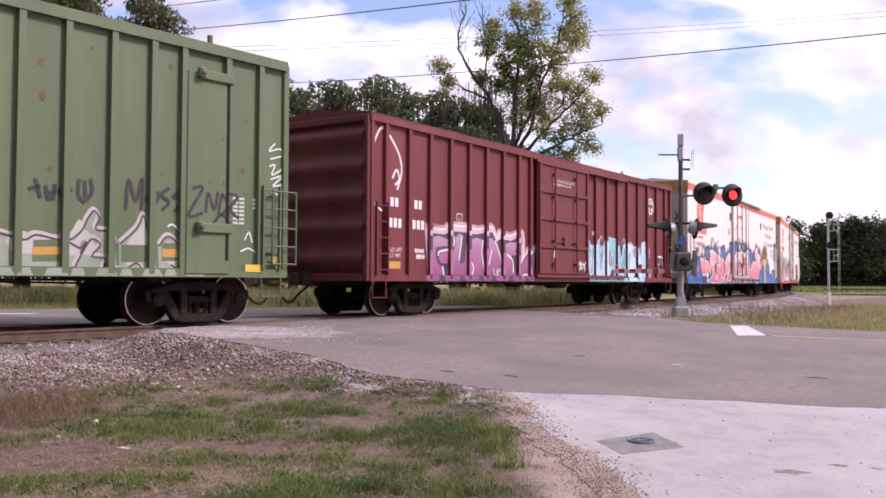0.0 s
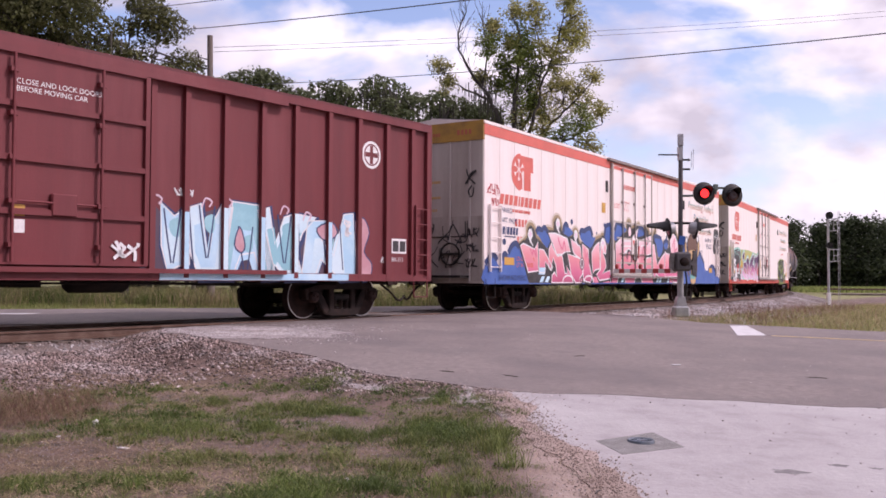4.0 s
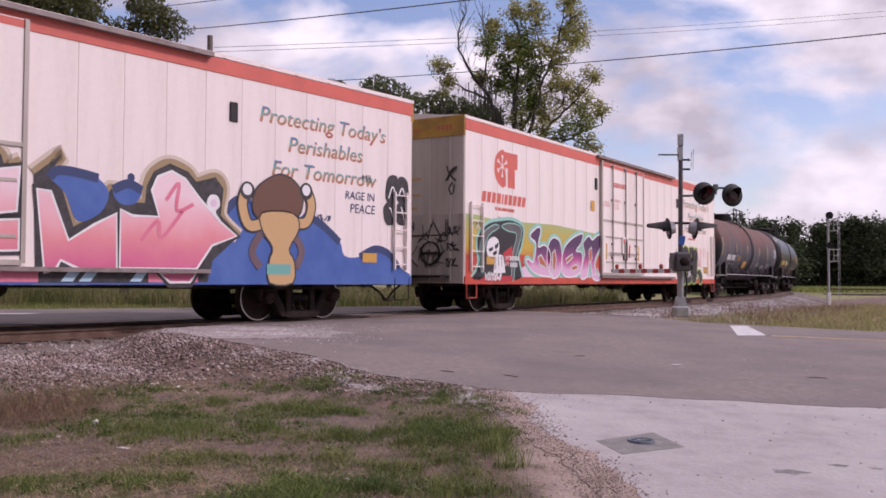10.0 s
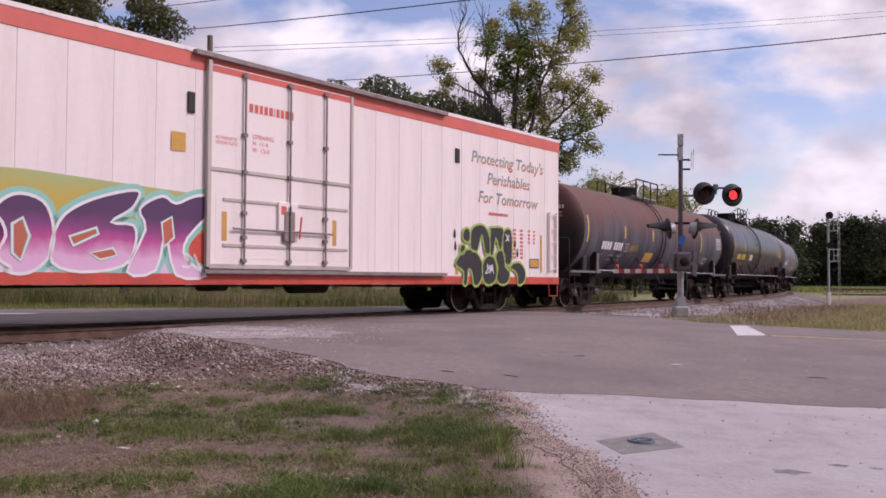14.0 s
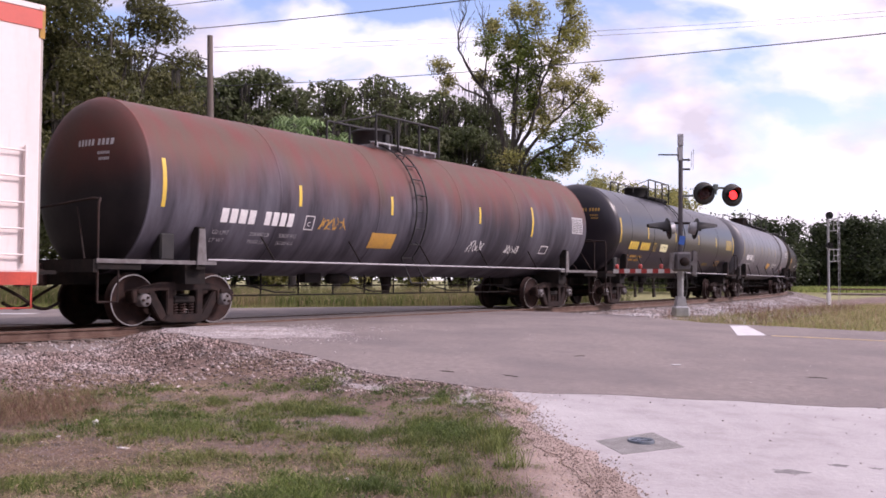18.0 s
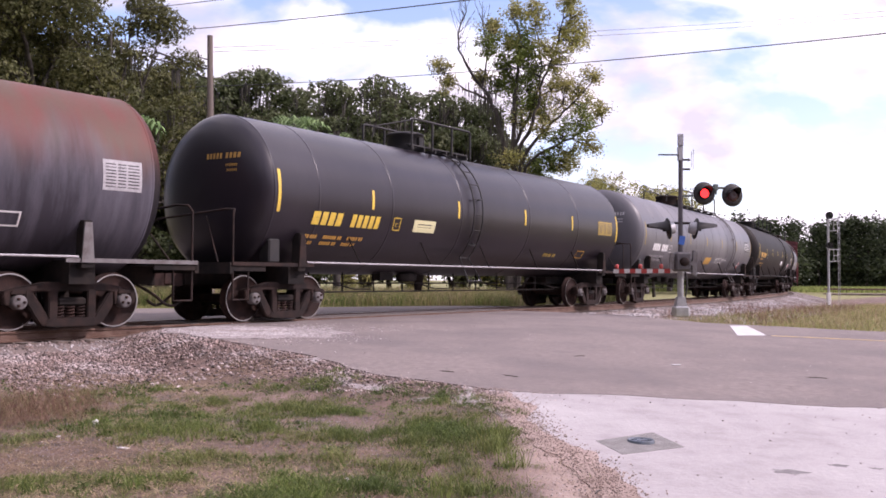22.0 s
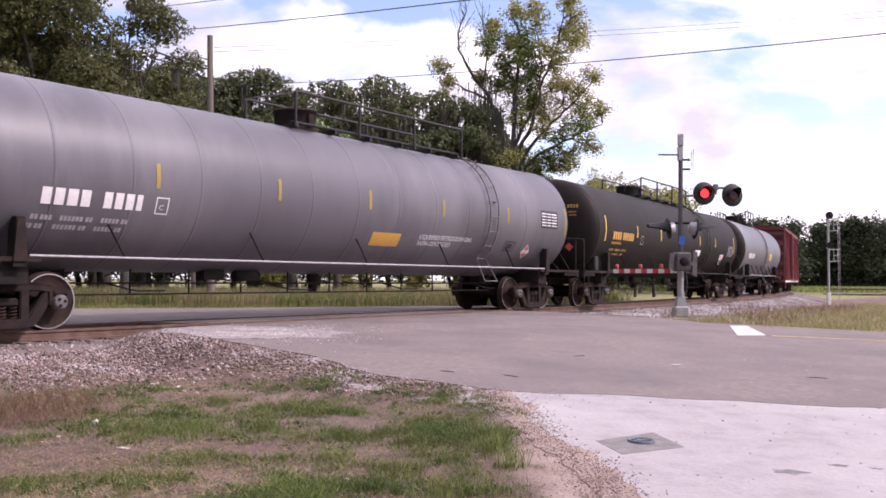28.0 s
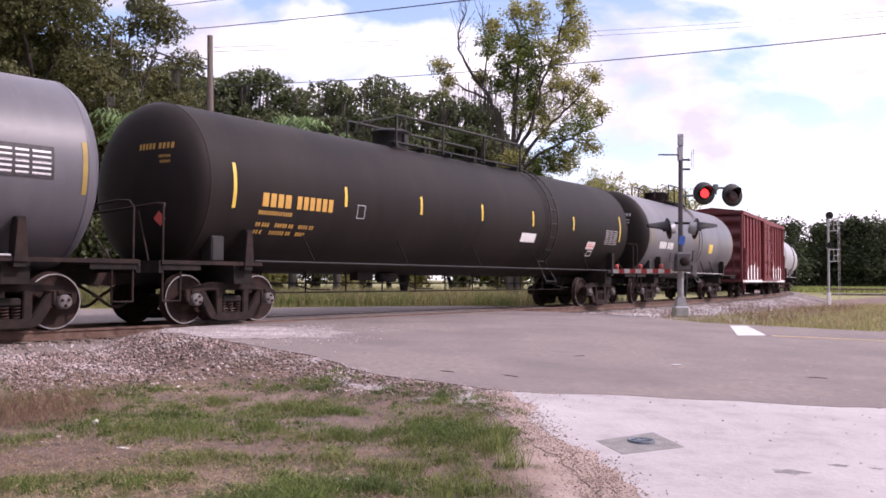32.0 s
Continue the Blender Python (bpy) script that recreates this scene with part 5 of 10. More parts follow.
    shadow = [[(2.36, 0.83), (2.3, 1.95), (2.23, 1.92), (2.92, 1.93), (3.27, 2.03), (3.9, 2.02), (4.42, 2), (4.78, 2.06), (5.18, 2.09), (5.39, 1.85), (5.66, 1.96), (6.11, 1.89), (6.68, 2.05), (6.74, 1.57), (6.67, 1.17), (7.1, 1.58), (7.53, 1.62), (7.57, 0.83)]]
    blocks = [[(2.31, 1.86), (3.11, 1.84), (3.35, 1.92), (3.38, 1.69), (3.23, 1.62), (2.58, 1.59), (2.65, 1.27), (2.81, 1.17), (2.89, 0.94), (2.79, 0.83), (2.34, 0.83)],
        [(2.7, 1.46), (3.23, 1.55), (3.18, 1.24), (3.12, 1.22), (2.76, 1.22)],
        [(3.41, 1.91), (3.74, 1.95), (3.6, 1.3), (3.81, 1.31), (3.89, 1.72), (4.09, 1.9), (4.12, 1.27), (4.25, 1.12), (4.15, 0.93), (3.88, 0.83), (3.1, 0.83), (3.05, 1.15), (3.23, 1.2)],
        [(4.17, 1.89), (4.68, 1.88), (4.67, 1.52), (4.79, 1.05), (4.77, 0.83), (4.4, 0.83), (4.07, 0.83), (4.27, 1.04), (4.16, 1.32)],
        [(4.88, 1.91), (5.32, 1.88), (5.62, 1.36), (5.68, 0.87), (5.51, 0.83), (4.88, 0.83), (5.03, 1.35)],
        [(5.78, 1.81), (6.42, 1.89), (6.71, 1.98), (6.69, 1.77), (6.4, 1.64), (6.58, 1.5), (6.19, 1.48), (6.25, 1.26), (6.49, 0.96), (6.57, 0.83), (5.75, 0.83), (5.82, 1.27)],
        [(6.75, 1.27), (7.1, 1.54), (7.5, 1.55), (7.51, 0.83), (7.2, 0.88), (6.97, 1), (6.7, 0.83)]]
    gleams = [[(3.71, 1.93), (3.65, 1.66), (3.57, 1.32)],
        [(4.06, 1.88), (4.09, 1.41), (4.25, 1.11), (4.07, 0.86)],
        [(4.71, 1.87), (4.65, 1.5), (4.8, 1), (4.71, 0.83), (4.47, 0.83)],
        [(5.31, 1.88), (5.59, 1.44), (5.67, 0.97), (5.56, 0.83)],
        [(5.15, 1.64), (5, 1.23)],
        [(5.94, 1.53), (6.24, 1.36), (6.28, 1.04)],
        [(2.85, 1.16), (2.9, 0.9), (2.75, 0.83)],
        [(2.67, 1.41), (2.72, 1.51), (3.23, 1.56), (3.18, 1.32)],
        [(6.2, 0.83), (6.54, 0.83), (6.97, 1), (7.22, 0.86), (7.54, 0.83)],
        [(3.28, 1.94), (3.36, 1.82), (3.32, 1.66)],
        [(3.9, 0.86), (3.61, 0.83), (3.23, 0.83)]]
    icy = [[(11.08, 2.11), (11.33, 1.9), (11.56, 2.08), (11.62, 1.1), (11.42, 1.07), (11.22, 0.96), (11.1, 1.41)],
        [(11.66, 2.06), (11.91, 2.15), (12.06, 1.22), (12.17, 1.89), (12.32, 2.17), (12.54, 2.12), (12.34, 0.83), (11.89, 0.83), (11.7, 1.32)],
        [(12.63, 2.22), (13.18, 2.19), (13.6, 0.83), (13.27, 0.83), (13.09, 1.33), (12.8, 1.28), (12.62, 0.83), (12.4, 0.83)],
        [(13.26, 2.11), (13.52, 2.18), (13.65, 1.51), (13.86, 2.02), (14.11, 2.1), (14.63, 2.06), (14.3, 1.75), (14.14, 1.38), (14.35, 0.83), (13.9, 0.83), (13.65, 1.13), (13.53, 0.83)],
        [(14.55, 1.98), (15.04, 2.01), (14.87, 1.65), (15.21, 1.33), (15.47, 2.16), (15.72, 2.2), (15.85, 0.83), (15.37, 0.83), (14.88, 1.25), (14.72, 0.83), (14.4, 0.83)]]
    icy_back = [[(10.87, 0.83), (10.87, 2.33), (11.15, 2.24), (11.4, 2.15), (11.83, 2.29), (12.75, 2.36), (13.41, 2.31), (14.29, 2.22), (15.23, 2.35), (15.94, 2.21), (16.16, 1.43), (16.48, 1.04), (16.44, 0.83)]]
    icy_pink = [[(14.74, 1.87), (15.16, 2.01), (15.32, 1.79), (15.09, 1.63), (14.86, 1.67)],
        [(15.84, 2.07), (16.13, 2.14), (16.3, 1.83), (16.14, 1.43), (16.39, 1.17), (16.31, 0.83), (16.02, 0.83), (15.93, 1.43)],
        [(12.64, 1.46), (12.76, 1.8), (12.89, 1.46), (12.8, 1.32)]]
    def at(loop):
        return [(o + p[0], p[1]) for p in loop]
    paint("mural_mist", strokes([at(halo[0][1:-1])], .20), M["f_mist"], car, f)
    paint("mural_halo", [at(halo[0])], M["f_pink"], car, f - .001)
    paint("mural_shadow", [at(shadow[0])], M["f_dark"], car, f - .003)
    for q in blocks:
        lp = blob(at(q), 2)
        paint("mural_letter", [lp], M["fade_mauve"], car, f - .005, "mauve rounded letter shape")
        paint("mural_rim", edge(lp, .05), M["f_dark"], car, f - .0065)
    for q in gleams:
        paint("mural_outline", strokes([at(q)], .05), M["g_white"], car, f - .008)
    paint("mural_edge", strokes([at(halo[0][2:-1])], .05), M["g_white"], car, f - .009)
    paint("mural_tag", scrawl(o + 5.2, .95, .2, 4, 71, .022), M["g_white"], car, f - .010)
    for x, m, top in [(x, m, z) for x, z in ((2.28, 1.88), (3.15, 1.92), (4.0, 1.95), (4.83, 1.98), (5.69, 1.9), (6.53, 1.86), (7.19, 1.55)) for m in ("f_plum",)]:
        paint("mural_on_post", [rect(o + x - .05, .97, o + x + .05, top - .35)], M[m], car, y - .031)
        paint("mural_on_post", [rect(o + x - .05, top - .35, o + x + .05, top)], M["f_dark"], car, y - .031)
        paint("mural_on_post", [rect(o + x - .05, top, o + x + .05, top + .12)], M["f_pink"], car, y - .031)
    for k, x in enumerate((11.54, 12.39, 13.27, 14.12, 15.05)):
        paint("mural_on_post", [rect(o + x - .05, .97, o + x + .05, 2.0 + .12 * (k % 2))], M[("g_sky", "g_ice")[k % 2]], car, y - .031)
    # icy blue piece
    jag = [(10.66, .84), (10.62, 2.02), (10.95, 2.06), (11.2, 1.85), (11.5, 2.1), (11.9, 2.0), (12.3, 2.12), (12.7, 1.98), (13.2, 2.1), (13.6, 1.98), (14.2, 2.06), (14.7, 1.9), (15.2, 2.0), (15.6, 1.7), (15.9, .84)]
    paint("blue_backing", [at(jag)], M["f_dark"], car, f + 0.002)
    for k, q in enumerate(icy):
        lp = at(q)
        mx, mz = sum(p[0] for p in lp) / len(lp), sum(p[1] for p in lp) / len(lp)
        lp = [(mx + (px - mx) * 1.12, max(mz + (pz - mz) * 1.04, .84)) for px, pz in lp]
        paint("blue_shadow", edge([(px + .03, pz - .02) for px, pz in lp], .15), M["g_navy"], car, f - .001)
        paint("blue_piece", [lp], M[("g_sky", "g_ice", "g_frost", "g_ice", "g_sky")[k]], car, f - 0.003, "icy blue jagged sprayed letter")
        paint("blue_light", [[(mx + (px - mx) * .6 - .05, mz + (pz - mz) * .6 - .12) for px, pz in lp]], M[("g_ice", "g_sky", "g_sky", "g_frost", "g_ice")[k]], car, f - 0.005)
        paint("blue_edge", edge(lp, 0.03), M["g_white"], car, f - 0.007)
        for dx, lean in ((-.22, .16), (.12, -.14), (.3, .1)):
            paint("blue_line", strokes([[(mx + dx, mz + .52), (mx + dx + lean * .4, mz + .1), (mx + dx + lean, mz - .42)]], .032), M["g_navy"], car, f - .0075)
        paint("blue_patch", [blob([(mx - .1, mz + .3), (mx + .12, mz + .36), (mx + .1, mz + .05), (mx - .06, mz + .08)], 3)], M["g_frost"], car, f - .0072)
    for x, z in ((10.85, 2.2), (11.9, 2.22), (12.35, 2.25), (13.75, 2.2), (14.35, 2.12)):
        paint("white_curl", strokes([[(o + x, z - .12), (o + x + .08, z + .05), (o + x + .22, z), (o + x + .16, z - .1)]], .035), M["f_pink"], car, f - .008)
    paint("pink_accent", [blob(at(q), 3) for q in icy_pink], M["f_mist"], car, f - 0.008)
    for q in icy_pink:
        paint("pink_line", edge(blob(at(q), 3), .03), M["g_navy"], car, f - .0085)
    paint("white_scrawl", scrawl(o + 11.3, 2.28, .12, 4, 72, .03) + scrawl(o + 15.5, 1.75, .3, 1, 73, .06) + scrawl(o + 16.7, 1.2, .13, 1, 74, .025), M["g_white"], car, f - 0.009)
    paint("door_tag", scrawl(o + 10.05, 1.12, .3, 2, 75, .06), M["g_white"], car, y - 0.1)
    paint("door_label", [rect(o + 8.42, 1.75, o + 8.62, 1.92)], M["orange"], car, y - 0.079)
    paint("door_label", [rect(o + 8.45, 1.5, o + 8.62, 1.7)], M["paint_white"], car, y - 0.079)
    # paint that runs on over the sill
    paint("mural_on_sill", [rect(o + 2.1, .81, o + 7.38, .94)], M["f_deep"], car, y - .024)
    for x in (2.6, 3.5, 4.4, 5.0, 5.9, 6.8):
        paint("mural_on_sill", [[(o + x, .81), (o + x + .3, .81), (o + x + .2, .94), (o + x + .05, .94)]], M["f_dark"], car, y - .027)
    paint("mural_on_sill", [rect(o + 11.0, .81, o + 15.6, .94)], M["g_sky"], car, y - .024)
    # white looping outline, left without a picture
    paint("white_loop", strokes([[(o + .05, 2.9), (o + .04, 3.44), (o + .33, 4.07), (o + .58, 4.15), (o + 1.05, 3.71), (o + 1.19, 3.3), (o + 1.03, 2.85)],
                                  [(o + .05, 2.9), (o + .2, 2.5), (o + .49, 2.34)], [(o + .68, 3.75), (o + .7, 3.5)], [(o + .85, 3.1), (o + 1.0, 3.3), (o + 1.1, 3.1), (o + .95, 2.95)]], 0.055), M["g_white"], car, f)
    return car


# ---- white insulated cars ----
M["end_grime"] = mat("grimy_white", (0.42, 0.37, 0.33), (0.28, 0.24, 0.21), rough=0.7, scale=1.6, stretch=STREAK, fine=14, grain=0.15)


def build_reefer(ua, label, mural):
    z0, z1 = 0.75, 4.86
    L, W = 21.1, 3.2
    car = car_thing("insulated_boxcar", label, ua + 2.86, ua + L - 2.86, False)
    y = -W / 2
    b = Shape()
    b.box(-L / 2, L / 2, y + 0.009, -y - 0.009, z0 + 0.02, z1)
    part("body", b, M["white"], car)
    # pressed side panels, a shallow joint between them
    n = 26
    pw = L / n
    pan = Shape()
    pan.box(-pw / 2 + 0.006, pw / 2 - 0.006, y, y + 0.03, z0 + 0.18, z1 - 0.30, bev=0.008)
    pm = pan.mesh("side_panel", M["white"])
    for i in range(n):
        o = part("side_panel", pm, None, car)
        o.matrix_basis = pose(-L / 2 + pw * (i + 0.5), 0, 0)
    st = Shape().box(-L / 2 - 0.01, L / 2 + 0.01, y - 0.012, y + 0.03, z1 - 0.30, z1 - 0.03)
    part("stripe", st, M["coral"], car, "coral red stripe under the eave")
    s = Shape().box(-L / 2, L / 2, y - 0.012, y + 0.05, z0 - 0.02, z0 + 0.17)
    part("side_sill", s, M["sill_red"] if mural == 2 else M["g_blue"], car)
    part("roof", roof(L, W, z1, 0.20, 24), M["white"], car)
    for r in (180, 0):
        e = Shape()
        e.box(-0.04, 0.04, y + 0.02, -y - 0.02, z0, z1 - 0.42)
        o = part("end_wall", e, M["white_shaded"], car)
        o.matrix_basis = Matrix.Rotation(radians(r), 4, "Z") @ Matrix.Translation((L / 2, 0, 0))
        rib = Shape().box(0.038, 0.075, -0.03, 0.03, z0 + 0.05, z1 - 0.45, bev=0.008).mesh("end_rib", M["white_shaded"])
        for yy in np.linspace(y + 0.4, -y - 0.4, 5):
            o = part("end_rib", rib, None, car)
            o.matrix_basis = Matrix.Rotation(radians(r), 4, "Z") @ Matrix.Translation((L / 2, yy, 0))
        t = Shape().box(-0.04, 0.06, y - 0.0, -y + 0.0, z1 - 0.44, z1 + 0.06)
        o = part("end_board", t, M["ochre"], car, "rust-stained ochre board across the end")
        o.matrix_basis = Matrix.Rotation(radians(r), 4, "Z") @ Matrix.Translation((L / 2, 0, 0))
        gr = Shape()
        gr.box(0.04, 0.5, -1.2, 1.2, z0 + 0.14, z0 + 0.2)
        for yy in (-1.2, 1.2):
            gr.tube([(0.06, yy, z0 + 0.15), (0.06, yy, z0 + 1.2)], 0.016, 6)
        gr.tube([(0.06, -1.2, z0 + 1.2), (0.06, 1.2, z0 + 1.2)], 0.016, 6)
        gr.turned([(0.10, 0.30), (0.13, 0.30), (0.13, 0.26), (0.10, 0.26)], "x", at=(0, 0.65, z0 + 0.75), seg=20)
        gr.box(0.06, 0.14, 0.4, 0.9, z0 + 0.72, z0 + 0.78)
        o = part("end_platform", gr, M["under"], car)
        o.matrix_basis = Matrix.Rotation(radians(r), 4, "Z") @ Matrix.Translation((L / 2, 0, 0))
    def on_end(nm, loops, m, off=0.0):
        """Flat paint on the leading end; outlines in (across, up), across from the near edge."""
        me = flat_mesh(nm, loops, m, lambda p: (-L / 2 - 0.044 - off, y + p[0], p[1]))
        return part(nm, me, None, car)
    def mirrored(loops):
        return [[(2.4 - px, pz) for px, pz in lp] for lp in loops]
    lower = Shape().box(-0.052, 0.0, y + 0.02, -y - 0.02, z0 + 0.05, z0 + 1.72)
    o = part("end_plate", lower, M["end_grime"], car, "grimy lower plate of the end wall")
    o.matrix_basis = pose(-L / 2, 0, 0)
    for px, pz, h, n_, seed in ((0.22, 3.3, .34, 1, 81), (0.25, 2.95, .26, 1, 82), (0.12, 1.95, .22, 2, 83), (0.12, 1.55, .22, 2, 84), (0.15, 1.15, .22, 2, 85)):
        on_end("end_scrawl", scrawl(px, pz, h, n_, seed, h * .17), M["paint_black"], .034)
    for px, pz, h, seed in ((0.55, 1.75, .55, 86), (0.6, 1.15, .5, 87)):
        on_end("end_scrawl", mirrored(scrawl(px, pz, h, 3, seed, .035)), M["paint_black"], .034)
    on_end("end_notice", bars(1.3, 3.35, [.5] * 6, .07, .3) + bars(1.3, 2.95, [.5] * 7, .06, .3) + bars(1.4, 2.62, [.5] * 6, .06, .3), M["orange"], .002)
    on_end("board_lettering", bars(0.35, z1 - 0.28, [.6] * 4, .13, .3) + bars(1.3, z1 - 0.28, [.6] * 9, .09, .3), M["g_rust"], .02)
    underframe(car, L, z0)
    couplers(car, L / 2 + 0.25)
    corner_steps(car, L, z0, W, M["sill_red"] if mural == 2 else M["under"])
    part("ladder", ladder(-L / 2 + 0.22, -L / 2 + 0.78, z0 + 0.42, z0 + 1.95, y, 5), M["white"], car)
    part("ladder", ladder(L / 2 - 0.62, L / 2 - 0.22, z0 + 0.42, z0 + 1.95, y, 5), M["white"], car)
    # plug door
    a, c = 8.40 - L / 2, 12.10 - L / 2
    zd0, zd1 = 1.05, 4.70
    d = Shape()
    d.box(a, c, y - 0.075, y + 0.01, zd0, zd1, bev=0.02)
    door = part("door", d, M["white"], car, "white plug door with lock rods")
    fr = Shape()
    for x0, x1, za, zb in ((a - 0.06, a + 0.02, zd0, zd1 + 0.05), (c - 0.02, c + 0.05, zd0, zd1), (a, c, zd0 - 0.03, zd0 + 0.05), (a, c, 2.78, 2.84), (a + 0.3, c - 0.1, 2.25, 2.30), (a + 0.3, c - 0.1, 1.42, 1.47)):
        fr.box(x0, x1, y - 0.10, y - 0.02, za, zb)
    part("door_frame", fr, M["white_shaded"], door)
    for x in (a + 0.78, a + 1.92, a + 2.92):
        k = Shape()
        k.tube([(x, y - 0.125, zd0 + 0.05), (x, y - 0.125, zd1 - 0.04)], 0.022, 6)
        for z in (zd0 + 0.12, zd0 + 0.55, 2.05, 2.81, 3.5, zd1 - 0.1):
            k.box(x - 0.06, x + 0.06, y - 0.14, y - 0.07, z - 0.035, z + 0.035, bev=0.01)
        part("lock_rod", k, M["rod"], door)
    g = Shape()
    g.box(a + 1.75, a + 2.05, y - 0.15, y - 0.07, 1.55, 2.15, bev=0.02)
    g.tube([(a + 0.5, y - 0.14, 1.75), (a + 3.1, y - 0.14, 1.75)], 0.02, 6)
    g.tube([(a + 1.9, y - 0.17, 1.5), (a + 1.9, y - 0.17, 2.25)], 0.02, 6)
    part("latch", g, M["rod"], door)
    part("door_stripe_band", Shape().box(a + 0.02, c - 0.02, y - 0.079, y - 0.074, z1 - 0.30, zd1 - 0.02), M["coral"], door, "coral stripe carried across the door")
    pl = part("latch_plate", Shape().box(a + 1.62, a + 2.14, y - 0.135, y - 0.08, 1.72, 2.32, bev=0.012), M["white"], door, "white latch plate with red labels")
    part("latch_label", Shape().box(a + 1.68, a + 1.82, y - 0.138, y - 0.1355, 2.08, 2.24), M["paint_red"], pl)
    part("latch_label", Shape().box(a + 1.90, a + 2.02, y - 0.138, y - 0.1355, 1.86, 2.02), M["coral"], pl)
    part("latch_handle", Shape().tube([(a + 2.16, y - 0.15, 1.62), (a + 2.20, y - 0.16, 2.05)], 0.022, 6), M["paint_red"], pl)
    for x in (a + 0.34, a + 3.22):
        part("door_reflector", Shape().box(x - 0.06, x + 0.06, y - 0.080, y - 0.076, 1.52, 2.05), M["orange"], door)
    part("door_sheet", Shape().box(a + 0.14, c - 0.16, y - 0.078, y - 0.0745, 1.20, 2.40, bev=0.001), M["white"], door)
    part("door_track", Shape().box(a - 0.35, c + 3.4, y - 0.13, y + 0.01, z1 - 0.06, z1 + 0.02), M["rod"], car)
    part("door_track", Shape().box(a - 0.1, c + 3.4, y - 0.12, y + 0.0, 0.93, 1.0), M["rod"], car)
    part("vent", Shape().box(a - 0.45, a - 0.30, y - 0.04, y, 3.75, 4.12, bev=0.01), M["black"], car)
    part("vent", Shape().box(15.95 - L / 2, 16.13 - L / 2, y - 0.03, y, 3.72, 4.08, bev=0.01), M["black"], car)
    f = y - 0.004
    o = -L / 2
    # plain emblem: a rounded block with a snow star, and slanted bars for the name
    lx, lz = o + 1.45, 3.32
    paint("emblem", [blob([(lx + .55, lz), (lx + .12, lz + .12), (lx, lz + .45), (lx + .12, lz + .8), (lx + .55, lz + .92)]) , rect(lx + .5, lz + .46, lx + .62, lz + .92), rect(lx + .58, lz + .5, lx + 1.27, lz + .92), rect(lx + .72, lz - .02, lx + 1.12, lz + .52), rect(lx + .42, lz, lx + .62, lz + .3)],
          M["coral"], car, f, "coral red rounded emblem")
    star = []
    cx, cz = lx + .42, lz + .52
    for k in range(6):
        t_ = math.pi / 3 * k + math.pi / 6
        ex, ez = cx + .3 * math.cos(t_), cz + .3 * math.sin(t_)
        star.append([(cx, cz), (ex, ez)])
        for s_ in (-0.5, 0.5):
            mx, mz = cx + .19 * math.cos(t_), cz + .19 * math.sin(t_)
            star.append([(mx, mz), (mx + .11 * math.cos(t_ + s_), mz + .11 * math.sin(t_ + s_))])
    paint("emblem_star", strokes(star, 0.03), M["white"], car, f - 0.003)
    paint("name_bar", bars(o + 0.80, 2.84, [.72, .72, .72, .78, .3, .6, .72, .72, .75, .7], 0.27, 0.22, 0.2), M["coral"], car, f)
    paint("small_line", bars(o + 1.5, 2.66, [.5] * 2 + [-.4] + [.55] * 3 + [-.4] + [.5] * 5 + [-.4] + [.5] * 7, 0.085, 0.15), M["coral"], car, f)
    paint("mark_bar", bars(o + 1.66, 2.29, [.68, .66, .66, .66], 0.2, 0.28), M["coral"], car, f)
    paint("number_bar", bars(o + 1.78, 1.82, [.6, .5, .6, .6], 0.2, 0.28), M["coral"], car, f)
    letter("load_limit", "LD LMT\nLT WT", 0.17, o + 1.72, 1.36, M["g_white"] if mural == 2 else M["coral"], car, f - 0.012)
    paint("weight_stencil", bars(o + 2.3, 1.36, [.5] * 6, 0.12, 0.2) + bars(o + 2.3, 1.19, [.5] * 5, 0.12, 0.2), M["g_white"] if mural == 2 else M["coral"], car, f - 0.012)
    paint("warning_label", [rect(o + 1.05, 1.24, o + 1.6, 1.44), rect(a - .78, 3.05, a - .48, 3.38), rect(o + 19.50, 1.20, o + 19.94, 1.40)], M["orange"], car, f - 0.012)
    paint("door_name", bars(a + .9, 3.95, [.6, .55, .5, .55, .6, .12, .5, .5, .55, .6], 0.16, 0.22), M["coral"], car, y - 0.079)
    letter("opening_size", "OPENING\nH  11-4\nW  12-0", 0.125, a + .98, 3.46, M["coral"], car, y - 0.079)
    letter("door_note", "ALTERNATE\nDOOR RATE", 0.09, a + .12, 3.36, M["coral"], car, y - 0.079)
    for i, w in enumerate(("Protecting Today's", "Perishables", "For Tomorrow")):
        letter("slogan", w, 0.42, o + 18.40, 3.83 - 0.5 * i, M["slogan_%d" % i], car, f, "CENTER", 0.22, 1.12)
        letter("slogan_shade", w, 0.42, o + 18.42, 3.815 - 0.5 * i, M["g_rust"], car, f + 0.0015, "CENTER", 0.22, 1.12)
    (mural_one if mural == 1 else mural_two)(car, o, y, a, c)
    return car


